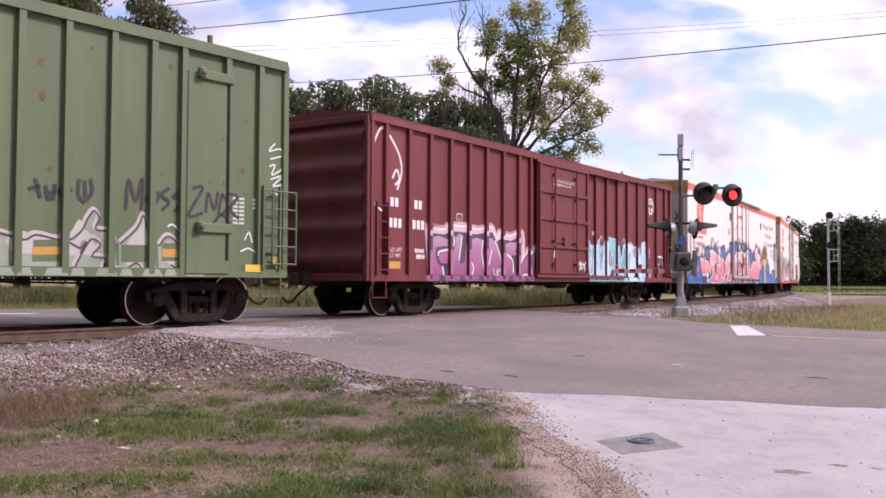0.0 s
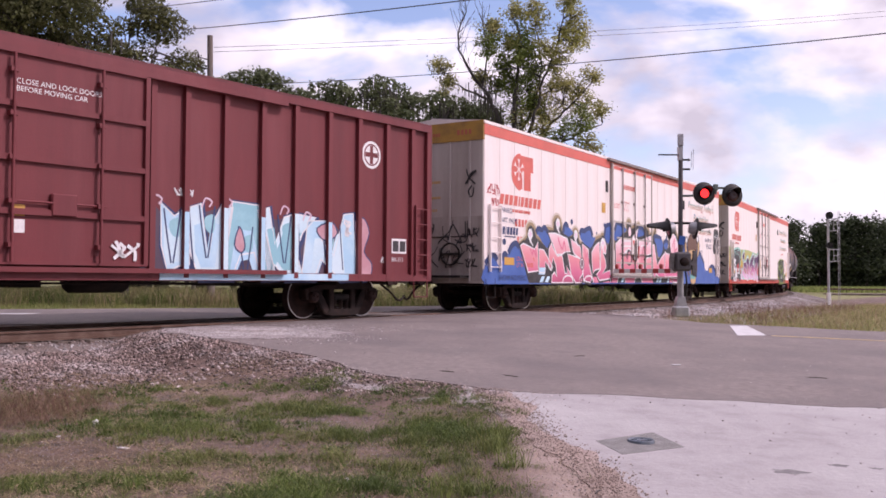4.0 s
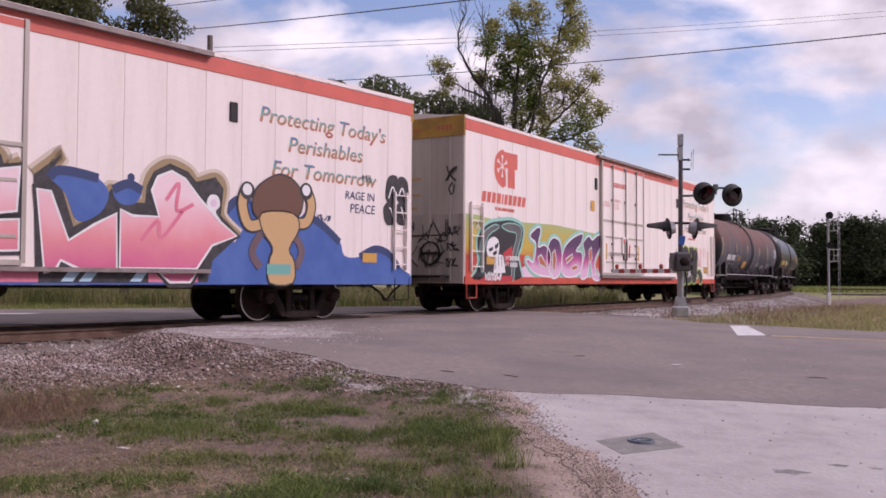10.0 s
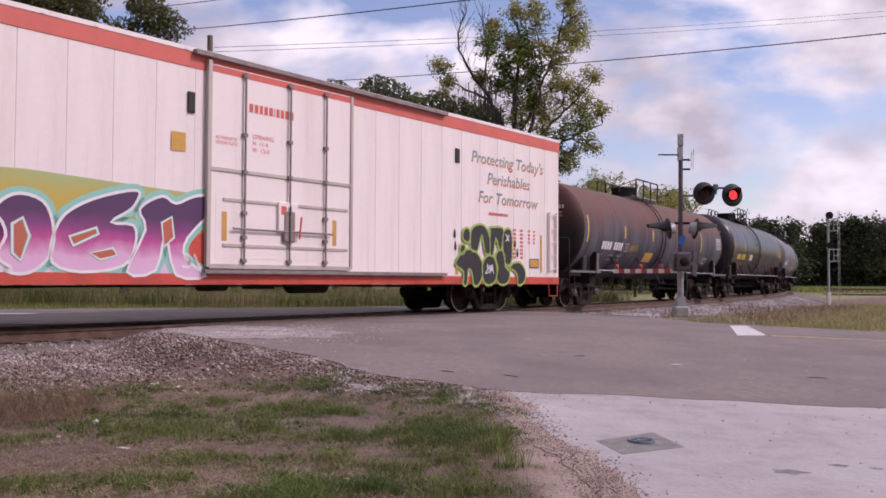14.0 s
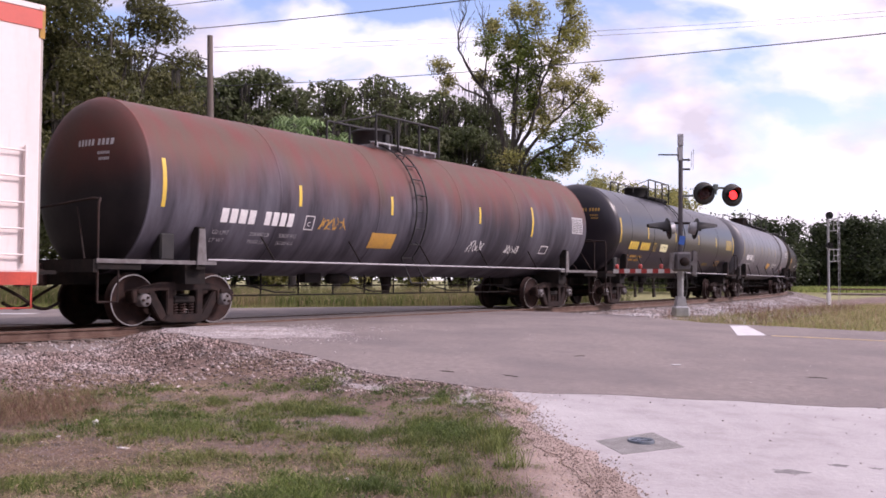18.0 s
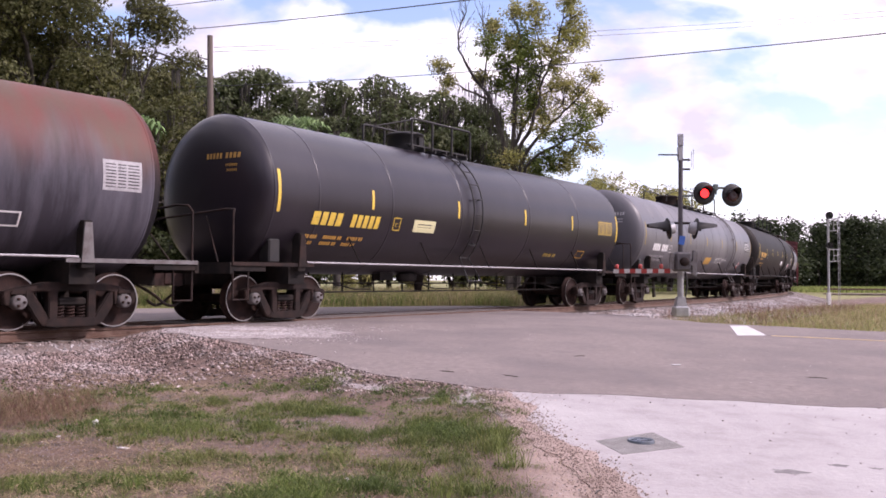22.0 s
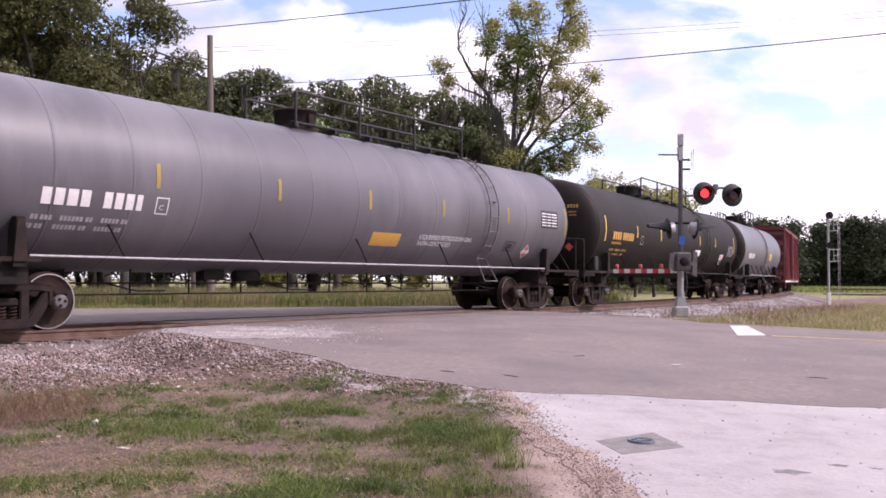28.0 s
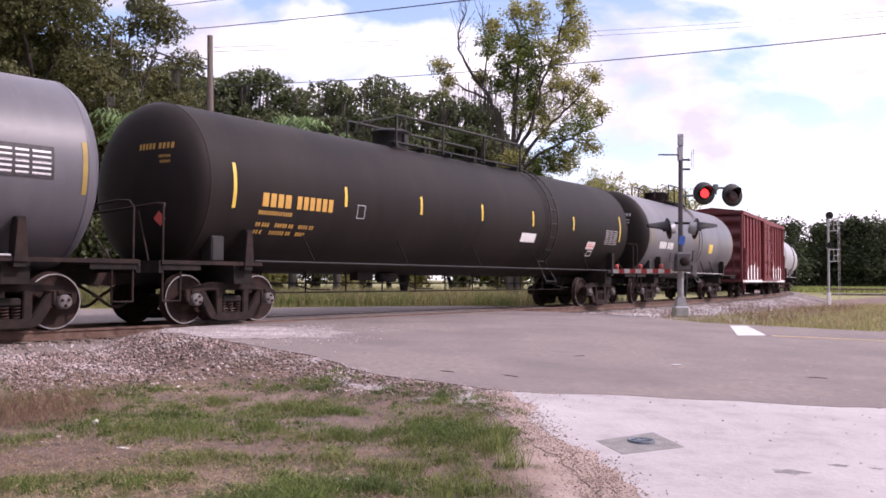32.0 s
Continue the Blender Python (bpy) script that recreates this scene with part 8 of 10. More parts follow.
    marks = [("number_bar", bars(119.36 - c, -.34, [.6, .55, .55, .6, -.45, .5, .5, .5, .5, .5, .5], 0.26, .2), "orange"),
             ("small_lettering", bars(119.3 - c, -.50, [.6] * 14, .08, .2) + bars(119.3 - c, -.74, [.6, .6, -.3, .6, .6, .6, -1.6, .6, .6, .6, .6, .6, -.4, .6, .6, -1.6, .6, .6, .6, .6, -.4, .6, .6], .085, .2)
              + bars(119.3 - c, -.9, [.6, .6, -.3, .6, -2.2, .6, .6, .6, .6, .6, .6, -.4, .6, .6, -1.6, .6, .6, .6, .6], .085, .2), "ochre"),
             ("plate_box", framed(122.1 - c, -.42, .26, .3), "paint_dim"),
             ("notice", [rect(129.15 - c, -.66, 129.95 - c, -.40), rect(133.3 - c, -.75, 133.85 - c, -.5)], "paint_white"), ("notice_red", [rect(133.35 - c, -.72, 133.8 - c, -.53)], "paint_red"),
             ("test_table", table(134.5 - c, -.55, .9, .5), "paint_dim"), ("placard_box", framed(133.5 - c, -1.0, .35, .2, .03), "paint_white"),
             ("hazard_placard", [], "paint_red")]
    car, wr, r, cz = tank_car("tank_car", "long sooty brown-black tank car with orange lettering", 119.1, 135.2, 9.05, M["browntank"], None, marks[:-1], r=1.60, cz=2.55,
                              head_col="ochre", dome_at=125.2 - c, walk_len=5.9, ladder_at=130.8 - c, bands=(4.0, 3.3), bar_x=[118.66 - c, 121.72 - c, 124.39 - c, 127.04 - c, 129.70 - c, 132.20 - c, 135.6 - c])
    # short grey tank
    c = mid(139.8, 149.4)
    # heads in the sooty tank's darker colour, to stand in for shade
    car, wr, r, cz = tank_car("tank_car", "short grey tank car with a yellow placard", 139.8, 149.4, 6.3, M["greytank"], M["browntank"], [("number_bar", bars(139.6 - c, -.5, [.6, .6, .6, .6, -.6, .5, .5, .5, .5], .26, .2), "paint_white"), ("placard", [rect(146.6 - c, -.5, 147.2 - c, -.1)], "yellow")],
                              dome_at=-.6, walk_len=2.5, ladder_at=0.3, bar_x=[-6.0, 0.0, 6.0])
    # pale tank behind the second red car
    c = mid(171.4, 183.8)
    tank_car("tank_car", "pale grey tank car at the tail of the train", 171.4, 183.8, 7.4, M["palegrey"], None, [], dome_at=0, walk_len=2.5, ladder_at=.8, bar_x=[-7.2, 7.2])


def build_last_boxcar():
    ua, ub = 153.1, 168.3
    z0, z1 = 0.78, 4.35
    L = ub - ua
    ribs = [0.25, 1.2, 2.2, 3.2, 4.2, 5.2, 10.2, 11.2, 12.2, 13.2, 14.2, 14.95]
    car, L, y = steel_boxcar("red_boxcar", "old red box car with white paint peeling at the sill", ua, ub, z0, z1, M["red"], M["red_end"], ribs, None)
    sliding_door(car, L, y, z0 + .2, z1 - .2, 6.2, 9.2, M["red"], 6)
    rnd = random.Random(12)
    for i, (a, b) in enumerate(zip(ribs[:-1], ribs[1:])):
        if b - a < 2:
            paint("peeling_paint", [[(-L / 2 + a + .1, z0 + .16), (-L / 2 + b - .1, z0 + .16), (-L / 2 + b - .1, z0 + rnd.uniform(.8, 1.4)), (-L / 2 + (a + b) / 2, z0 + rnd.uniform(.5, 1.0)), (-L / 2 + a + .1, z0 + rnd.uniform(.8, 1.5))]], M["paint_white"], car, y + .051)
    paint("white_sill", [rect(-L / 2, z0 + .01, L / 2, z0 + .14)], M["paint_white"], car, y - .023)
    return car


build_green()
build_red()
build_reefer(15.4, "white insulated box car with pink and blue graffiti", 1)
build_reefer(38.5, "white insulated box car with purple and ochre graffiti", 2)
build_tanks()
build_last_boxcar()


# ---- crossing signal ----
LAMPS = []
ARM = (4.55, 24.2)   # where the lowered gate arm ends


def build_crossing_signal():
    bx, by = 6.0, 22.9
    bz = -0.06
    sig = thing("crossing_signal", "grey steel crossing signal mast with red flashing lamps and lowered gate", "railroad signal", at=pose(bx, by, bz, 0, 0, 0))
    s = Shape()
    s.box(-0.18, 0.18, -0.20, 0.20, 0.0, 0.26, bev=0.03)
    s.prism([(-0.14, 0.24), (0.14, 0.24), (0.09, 0.50), (-0.09, 0.50)], -0.13, 0.13)
    s.tube([(0, 0, 0.45), (0.0, 0, 1.14)], 0.078, 14)
    part("base", s, M["galv"], sig)
    s = Shape()
    s.tube([(0, 0, 1.0), (0.02, 0, 4.50)], [0.062, 0.055], 14)
    s.turned([(4.50, 0.066), (4.54, 0.066), (4.56, 0.0)], "z", at=(0.02, 0, 0), seg=12)
    part("mast", s, M["mast"], sig)
    s = Shape()
    s.box(-0.07, 0.07, -0.09, -0.02, 4.32, 4.62, bev=0.01)
    s.box(-0.05, 0.05, -0.075, 0.075, 3.95, 4.30)
    part("bell", s, M["galv"], sig)
    s = Shape()
    s.box(-0.55, 0.0, -0.02, 0.02, 4.08, 4.11)
    for z in (3.97, 3.73):
        s.tube([(0.02, 0, z), (0.22, 0, z)], 0.025, 6)
        s.turned([(0.20, 0.03), (0.25, 0.03), (0.25, 0.0)], "x", at=(0, 0, z), seg=8)
    s.tube([(0.28, 0, 3.75), (0.29, 0, 4.18)], 0.006, 5)
    s.tube([(0.33, 0, 3.72), (0.34, 0, 4.24)], 0.006, 5)
    part("mast_arm", s, M["cast"], sig)

    # upper pair of lamps, facing the road and the camera
    s = Shape()
    s.tube([(0, 0, 3.05), (0.30, -0.10, 3.05)], 0.03, 8)
    s.tube([(0.30, -0.10, 3.05), (0.82, -0.12, 3.27)], 0.028, 8)
    s.tube([(0.86, -0.12, 3.08), (0.86, -0.12, 3.30)], 0.04, 8)
    s.tube([(0.45, -0.12, 3.26), (1.28, -0.12, 3.24)], 0.03, 8)
    s.box(0.80, 0.92, -0.18, -0.06, 3.18, 3.34, bev=0.02)
    part("lamp_bracket", s, M["mast_green"], sig)
    for i, (x, z) in enumerate(((0.55, 3.10), (1.26, 3.06))):
        b = Shape()
        b.turned([(0.0, 0.0), (0.0, 0.285), (-0.02, 0.29), (-0.02, 0.165), (-0.02, 0.16)], "y", seg=32)
        hood = []
        for k in range(17):
            a = math.pi * (-0.12 + 1.24 * k / 16)
            hood.append((a, 0.165))
        for rr in (0.165, 0.172):
            vs = [(rr * math.cos(a), -0.02, rr * math.sin(a)) for a, _ in hood] + [(rr * math.cos(a), -0.02 - 0.26 * math.sin(max(a if a < math.pi / 2 else math.pi - a, 0.02)) - 0.04, rr * math.sin(a)) for a, _ in hood]
            b.add(vs, [(k, k + 1, k + 18, k + 17) for k in range(16)], 0, True)
        b.turned([(0.0, 0.15), (0.12, 0.13), (0.14, 0.0)], "y", seg=20)
        o = part("backboard", b, M["black"], sig)
        o.matrix_basis = pose(x, -0.16, z, 0, 0, 8 if i == 0 else 14)
        d = Shape()
        d.turned([(-0.020, 0.0), (-0.022, 0.06), (-0.016, 0.112)], "y", seg=28, mi=0)
        d.turned([(-0.016, 0.112), (-0.006, 0.155), (0.0, 0.156)], "y", seg=28, mi=1)
        d.turned([(0.0, 0.156), (0.006, 0.155), (0.022, 0.10), (0.006, 0.0)], "y", seg=28, mi=1)
        lamp = part("lens", d, [M["lens_lit"], M["lens_dark"]], o, "red glass lens that turns to flash")
        lamp.matrix_basis = pose(0, -0.045, 0)
        LAMPS.append((lamp, i))
    # lower pair, facing sideways
    s = Shape()
    s.tube([(-0.30, 0, 2.36), (0.36, 0, 2.36)], 0.03, 8)
    part("lamp_bracket", s, M["cast"], sig)
    for i, (x, sg) in enumerate(((-0.30, -1), (0.36, 1))):
        b = Shape()
        b.turned([(0.0, 0.0), (0.0, 0.235), (0.02, 0.24), (0.02, 0.0)], "x", seg=28)
        b.turned([(0.0, 0.15), (-0.13, 0.12), (-0.15, 0.0)], "x", seg=20, mi=1)
        for rr in (0.165, 0.172):
            vs = []
            for k in range(17):
                a = math.pi * (-0.1 + 1.2 * k / 16)
                vs.append((0.02, rr * math.cos(a), rr * math.sin(a)))
            for k in range(17):
                a = math.pi * (-0.1 + 1.2 * k / 16)
                vs.append((0.10 + 0.36 * min(max(math.sin(a), 0) * 1.7, 1), rr * math.cos(a), rr * math.sin(a)))
            b.add(vs, [(k, k + 1, k + 18, k + 17) for k in range(16)], 0, True)
        b.turned([(0.02, 0.155), (0.035, 0.1), (0.04, 0)], "x", seg=20, mi=2)
        o = part("side_lamp", b, [M["black"], M["galv"], M["lens_dark"]], sig, "hooded side lamp with a silver back")
        o.matrix_basis = Matrix.Translation((x, -0.05, 2.22)) @ Matrix.Rotation(0 if sg > 0 else math.pi, 4, "Z") @ Matrix.Rotation(radians(8), 4, "Y") @ Matrix.Scale(1.12, 4)
    s = Shape().box(-0.075, 0.075, -0.085, -0.075, -0.11, 0.11)
    o = part("blue_sign", s, M["blue"], sig, "small blue notice plate")
    o.matrix_basis = pose(0.02, 0, 1.92, 0, 10, 0)
    # gate machine with counterweights
    s = Shape()
    s.box(-0.20, 0.20, -0.32, 0.12, 1.14, 1.62, bev=0.05)
    part("gate_machine", s, M["mast"], sig)
    s = Shape()
    s.prism([(0.22, 1.05), (0.33, 1.0), (0.35, 1.62), (0.25, 1.66)], -0.30, -0.20)
    s.prism([(-0.34, 1.20), (-0.24, 1.18), (-0.22, 1.58), (-0.32, 1.60)], -0.30, -0.20)
    s.prism([(-0.1, 1.30), (0.30, 1.28), (0.30, 1.38), (-0.1, 1.42)], -0.32, -0.30)
    part("counterweight", s, M["saddle_grey"], sig)
    s = Shape()
    s.box(-0.30, -0.18, -0.28, -0.02, 1.22, 1.50, bev=0.03)
    s.turned([(-0.36, 0.0), (-0.36, 0.10), (-0.31, 0.12), (-0.31, 0.0)], "y", at=(0.02, 0, 1.38), seg=16)
    s.box(0.18, 0.30, -0.22, 0.05, 1.18, 1.44, bev=0.03)
    part("gate_gearing", s, M["cast"], sig)
    c = Shape()
    c.tube(smooth_loop([(0.1, -0.1, 1.15), (0.13, -0.12, 0.8), (0.09, -0.1, 0.4), (0.14, -0.14, 0.1)], 5, False), 0.02, 6)
    part("cable", c, M["black"], sig)
    # the arm, lowered, reaching away along the track side
    arm = Vector((ARM[0] - bx, ARM[1] - by, 0.0))
    yaw = math.atan2(arm.y, arm.x)
    L = arm.length
    n = 11
    for i in range(n):
        s = Shape()
        x0, x1 = 0.12 + (L - 0.12) * i / n, 0.12 + (L - 0.12) * (i + 1) / n
        s.box(x0, x1, -0.015, 0.015, -0.055, 0.055)
        o = part("arm_section", s, M["gate_red"] if i % 2 else M["gate_white"], sig)
        o.matrix_basis = Matrix.Translation((0, -0.05, 1.15)) @ Matrix.Rotation(yaw, 4, "Z")
    for x in (0.55, 1.15, L - 0.1):
        s = Shape()
        s.turned([(0.055, 0.03), (0.10, 0.05), (0.16, 0.05), (0.19, 0.0)], "z", seg=10)
        o = part("arm_lamp", s, M["gate_red"], sig)
        o.matrix_basis = Matrix.Translation((0, -0.05, 1.15)) @ Matrix.Rotation(yaw, 4, "Z") @ Matrix.Translation((x, 0, 0))
    return sig


M["mast"] = mat("mast_paint", (0.11, 0.10, 0.105), (0.07, 0.065, 0.068), rough=0.65, metal=0.1, scale=5)
M["mast_green"] = mat("bracket_paint", (0.13, 0.16, 0.15), rough=0.6)
build_crossing_signal()


def build_far_signal():
    g = ground_z(18.7, 44)
    sig = thing("block_signal", "slim silver railway block signal with a ladder cage", "railroad signal", at=pose(18.72, 44, g))
    s = Shape()
    s.tube([(0, 0, 0), (0, 0, 4.6)], 0.055, 10)
    part("mast", s, M["galv"], sig)
    s = Shape().box(-0.085, 0.085, -0.085, 0.085, 0, 0.75, bev=0.02)
    part("base", s, M["gate_white"], sig)
    for z, r in ((4.5, 0.17), (3.05, 0.15)):
        s = Shape()
        s.turned([(-0.10, 0.0), (-0.10, r), (-0.13, r + 0.01), (-0.02, r), (0.1, 0.09), (0.1, 0)], "y", at=(0, -0.06, z), seg=20)
        s.tube([(0.02, -0.15, z + r * 0.3), (0.02, -0.32, z + r * 0.25)], 0.06, 8)
        part("signal_head", s, M["black"], sig)
    s = Shape()
    for x in (0.52, 0.60):
        s.tube([(x, 0.1, -0.2), (x, 0.1, 4.75)], 0.011, 6)
    for z in np.arange(0.2, 4.7, 0.3):
        s.tube([(0.52, 0.1, z), (0.60, 0.1, z)], 0.007, 5)
    part("ladder", s, M["galv"], sig)
    for z0, z1 in ((3.75, 4.35), (2.25, 2.85)):
        s = Shape()
        s.tube([(0.05, 0, z0), (0.56, 0.1, z0 + 0.05)], 0.018, 6)
        s.tube([(0.05, 0, z1), (0.56, 0.1, z1)], 0.018, 6)
        s.tube([(0.22, -0.1, z0), (0.22, -0.1, z1), (0.42, -0.1, z1), (0.42, -0.1, z0)], 0.016, 6)
        s.tube([(0.22, -0.1, (z0 + z1) / 2), (0.42, -0.1, (z0 + z1) / 2)], 0.014, 6)
        part("platform_rail", s, M["galv"], sig)


build_far_signal()


# ---- pole and wires ----
def build_pole():
    p = thing("utility_pole", "weathered grey timber utility pole with side brackets", "utility pole", at=pose(-9.8, 38, -0.35))
    s = Shape()
    s.tube([(0.1, 0, 0), (0.0, 0, 6), (-0.1, 0, 11.45)], [0.17, 0.145, 0.115], 12)
    part("pole", s, M["pole"], p)
    s = Shape()
    for z in (10.4, 10.0, 9.6):
        s.tube([(-0.1, 0, z), (-0.55, -0.1, z + 0.12)], 0.025, 6)
        s.turned([(z + 0.10, 0.04), (z + 0.18, 0.05), (z + 0.24, 0.03), (z + 0.25, 0.0)], "z", at=(-0.55, -0.1, 0), seg=8)
    part("insulator_bracket", s, M["cast"], p)
    s = Shape()
    s.tube(smooth_loop([(-0.12, -0.1, 10.2), (-0.5, -0.3, 9.7), (-0.9, -0.5, 9.75), (-1.4, -0.9, 10.0)], 5, False), 0.012, 5)
    part("drop_cable", s, M["wire"], p)
    # a second, short pole in the trees
    q = thing("utility_pole", "short dark timber pole among the oaks", "utility pole", at=pose(-12.1, 44, -0.35))
    part("pole", Shape().tube([(0, 0, 0), (0, 0, 8.6)], [0.12, 0.09], 10), M["pole"], q)


build_pole()


def wire(a, b, sag, r, label="thin dark overhead power line"):
    a, b = Vector(a), Vector(b)
    pts = [a.lerp(b, i / 24) - Vector((0, 0, sag * 4 * (i / 24) * (1 - i / 24))) for i in range(25)]
    me = Shape().tube(pts, r, 5, cap=False).mesh("overhead_wire", M["wire"])
    tagged(new("overhead_wire", me), label, "cable", "overhead wires")


def build_wires():
    wire((-14.0, 40, 12.8), (-4.28, 30, 10.62), 0.05, 0.016)
    wire((-14.15, 42, 12.28), (2.19, 26, 9.13), 0.08, 0.020)
    wire((-9.74, 38, 10.6), (30.73, 60, 19.05), 0.25, 0.011)
    wire((-9.74, 38, 10.41), (30.73, 60, 18.71), 0.25, 0.011)
    wire((-18.5, 57, 12.9), (22, 22.5, 8.35), 0.55, 0.020)


build_wires()


# ---- trees ----
def leaf_quads(centres, size, n_each, spread, rng, flat=0.5, droop=0.0):
    """Small leaf quads scattered about the given centres."""
    k = len(centres) * n_each
    c = np.repeat(centres, n_each, 0) + rng.normal(0, spread, (k, 3)) * np.array([1, 1, 0.75])
    u = rng.normal(0, 1, (k, 3)); u[:, 2] *= flat
    u /= np.linalg.norm(u, axis=1)[:, None]
    v = np.cross(u, rng.normal(0, 1, (k, 3)))
    v /= np.linalg.norm(v, axis=1)[:, None] + 1e-9
    s = size * rng.uniform(0.6, 1.4, (k, 1))
    u, v = u * s, v * s * 0.62
    if droop:
        u[:, 2] -= droop * s[:, 0]
    return np.stack([c - u, c + v * 0.9, c + u, c - v * 0.9], 1)


def grow(rng, height, spread, trunk_r, forks, levels, lean=(0, 0), start=0.3, up=0.55):
    """Limbs as (points, radii) and the twig ends."""
    limbs, ends = [], []

    def branch(p, d, length, r, lev):
        pts, q, dd = [p], p.copy(), d.copy()
        steps = 4
        for i in range(steps):
            dd = (dd + Vector(rng.normal(0, 0.16, 3)) + Vector((0, 0, 0.06 if lev > 1 else 0.0))).normalized()
            q = q + dd * length / steps
            pts.append(q.copy())
            if lev >= levels - 1:
                ends.append(q.copy())
        limbs.append((pts, [r * (1 - 0.62 * i / steps) for i in range(steps + 1)]))
        if lev < levels:
            n = forks if lev else forks + 1
            for i in range(n):
                t = 0.45 + 0.55 * (i + rng.uniform(0, 1)) / n
                k = min(int(t * steps), steps - 1)
                o = pts[k].lerp(pts[k + 1], t * steps - k)
                ang = 2 * math.pi * (i + rng.uniform(-0.3, 0.3)) / n + lev
                side = Vector((math.cos(ang), math.sin(ang), 0))
                nd = (dd * up + side * spread + Vector((0, 0, rng.uniform(0.0, 0.4)))).normalized()
                branch(o, nd, length * rng.uniform(0.58, 0.78), r * 0.55, lev + 1)
        else:
            ends.append(q.copy())

    branch(Vector((0, 0, 0)), Vector((lean[0], lean[1], 1)).normalized(), height * start, trunk_r, 0)
    return limbs, np.array([tuple(e) for e in ends])


def limb_mesh(limbs, seg=6):
    s = Shape()
    for pts, rs in limbs:
        s.tube(pts, [max(r, 0.012) for r in rs], seg if rs[0] > 0.05 else 4, cap=False)
    return s.mesh("trunk", M["bark"])


def make_tree(name, label, at, seed, height, spread, trunk_r, forks, levels, leaf, size, n_each, puff, start=0.34, up=0.55, moss=0, droop=0.0, group="trees beyond the road", lean=(0, 0), fit=True, fill=0, ball=(0, 0, 0, 1, 1)):
    rng = np.random.default_rng(seed)
    limbs, ends = grow(rng, height, spread, trunk_r, forks, levels, lean, start, up)
    if fit:
        k = height / max(ends[:, 2].max() + puff, 0.1)
        limbs = [([p * k for p in pts], rs) for pts, rs in limbs]
        ends = ends * k
    if fill:
        # clumps that close the crown, thick towards its uneven skin
        d = rng.normal(0, 1, (fill, 3)); d /= np.linalg.norm(d, axis=1)[:, None]
        lobes = 1 + 0.16 * np.sin(d[:, 0] * 5 + seed) * np.cos(d[:, 1] * 4 - seed) + 0.12 * np.sin(d[:, 2] * 6 + 2 * seed)
        d *= (rng.uniform(0.25, 1.0, fill) ** 0.45 * lobes)[:, None]
        ends = np.concatenate([ends, d * np.array([ball[3], ball[3], ball[4]]) + np.array(ball[:3])])
    t = thing(name, label, "tree", group, at=at)
    part("trunk", limb_mesh(limbs), None, t)
    part("crown", quads_mesh("crown", leaf_quads(ends, size, n_each, puff, rng, droop=droop), M[leaf]), None, t)
    if moss:
        pick = ends[rng.integers(0, len(ends), moss)]
        q = []
        for p in pick:
            for _ in range(5):
                a = p + rng.normal(0, 0.25, 3)
                l, w, th = rng.uniform(0.4, 1.4), rng.uniform(0.025, 0.06), rng.uniform(0, math.pi)
                dx, dy = w * math.cos(th), w * math.sin(th)
                q.append([(a[0] - dx, a[1] - dy, a[2]), (a[0] + dx, a[1] + dy, a[2]), (a[0] + dx * .3, a[1] + dy * .3, a[2] - l), (a[0] - dx * .3, a[1] - dy * .3, a[2] - l)])
        ob = part("hanging_moss", quads_mesh("hanging_moss", np.array(q), M["moss"]), None, t)
        tagged(ob, kind="stuff")
    return t, limbs, ends


def lobed_crown(rng, lobes, size, per, gap=0.42):
    """Leaves in rounded clumps: each clump is a ragged shell of leaves that face outwards."""
    out = []
    for c, R in lobes:
        k = int(per * R * R)
        d = rng.normal(0, 1, (k, 3)); d[:, 2] += 0.25
        d /= np.linalg.norm(d, axis=1)[:, None]
        ph = rng.uniform(0, 6.28, 4)
        bumps = 1 + 0.20 * np.sin(4.1 * d[:, 0] + ph[0]) * np.sin(3.7 * d[:, 2] + ph[1]) + 0.16 * np.sin(9 * d[:, 1] + ph[2]) * np.sin(8 * d[:, 2] + ph[3])
        p = np.array(c) + d * (R * bumps * rng.uniform(0.55, 1.0, k) ** 0.5)[:, None] * np.array([1, 1, 0.72])
        holes = np.sin(p[:, 0] * 3.1 + ph[0]) * np.sin(p[:, 1] * 2.9 + ph[1]) * np.sin(p[:, 2] * 3.7 + ph[2])
        ok = holes < gap + rng.normal(0, 0.15, k)
        p, d = p[ok], d[ok]
        n = d + rng.normal(0, 0.55, d.shape); n /= np.linalg.norm(n, axis=1)[:, None]
        u = np.cross(n, rng.normal(0, 1, n.shape)); u /= np.linalg.norm(u, axis=1)[:, None] + 1e-9
        v = np.cross(n, u)
        s = size * rng.uniform(0.55, 1.45, (len(p), 1))
        u, v = u * s, v * s * 0.58
        out.append(np.stack([p - u, p + v, p + u, p - v], 1))
    return np.concatenate(out)


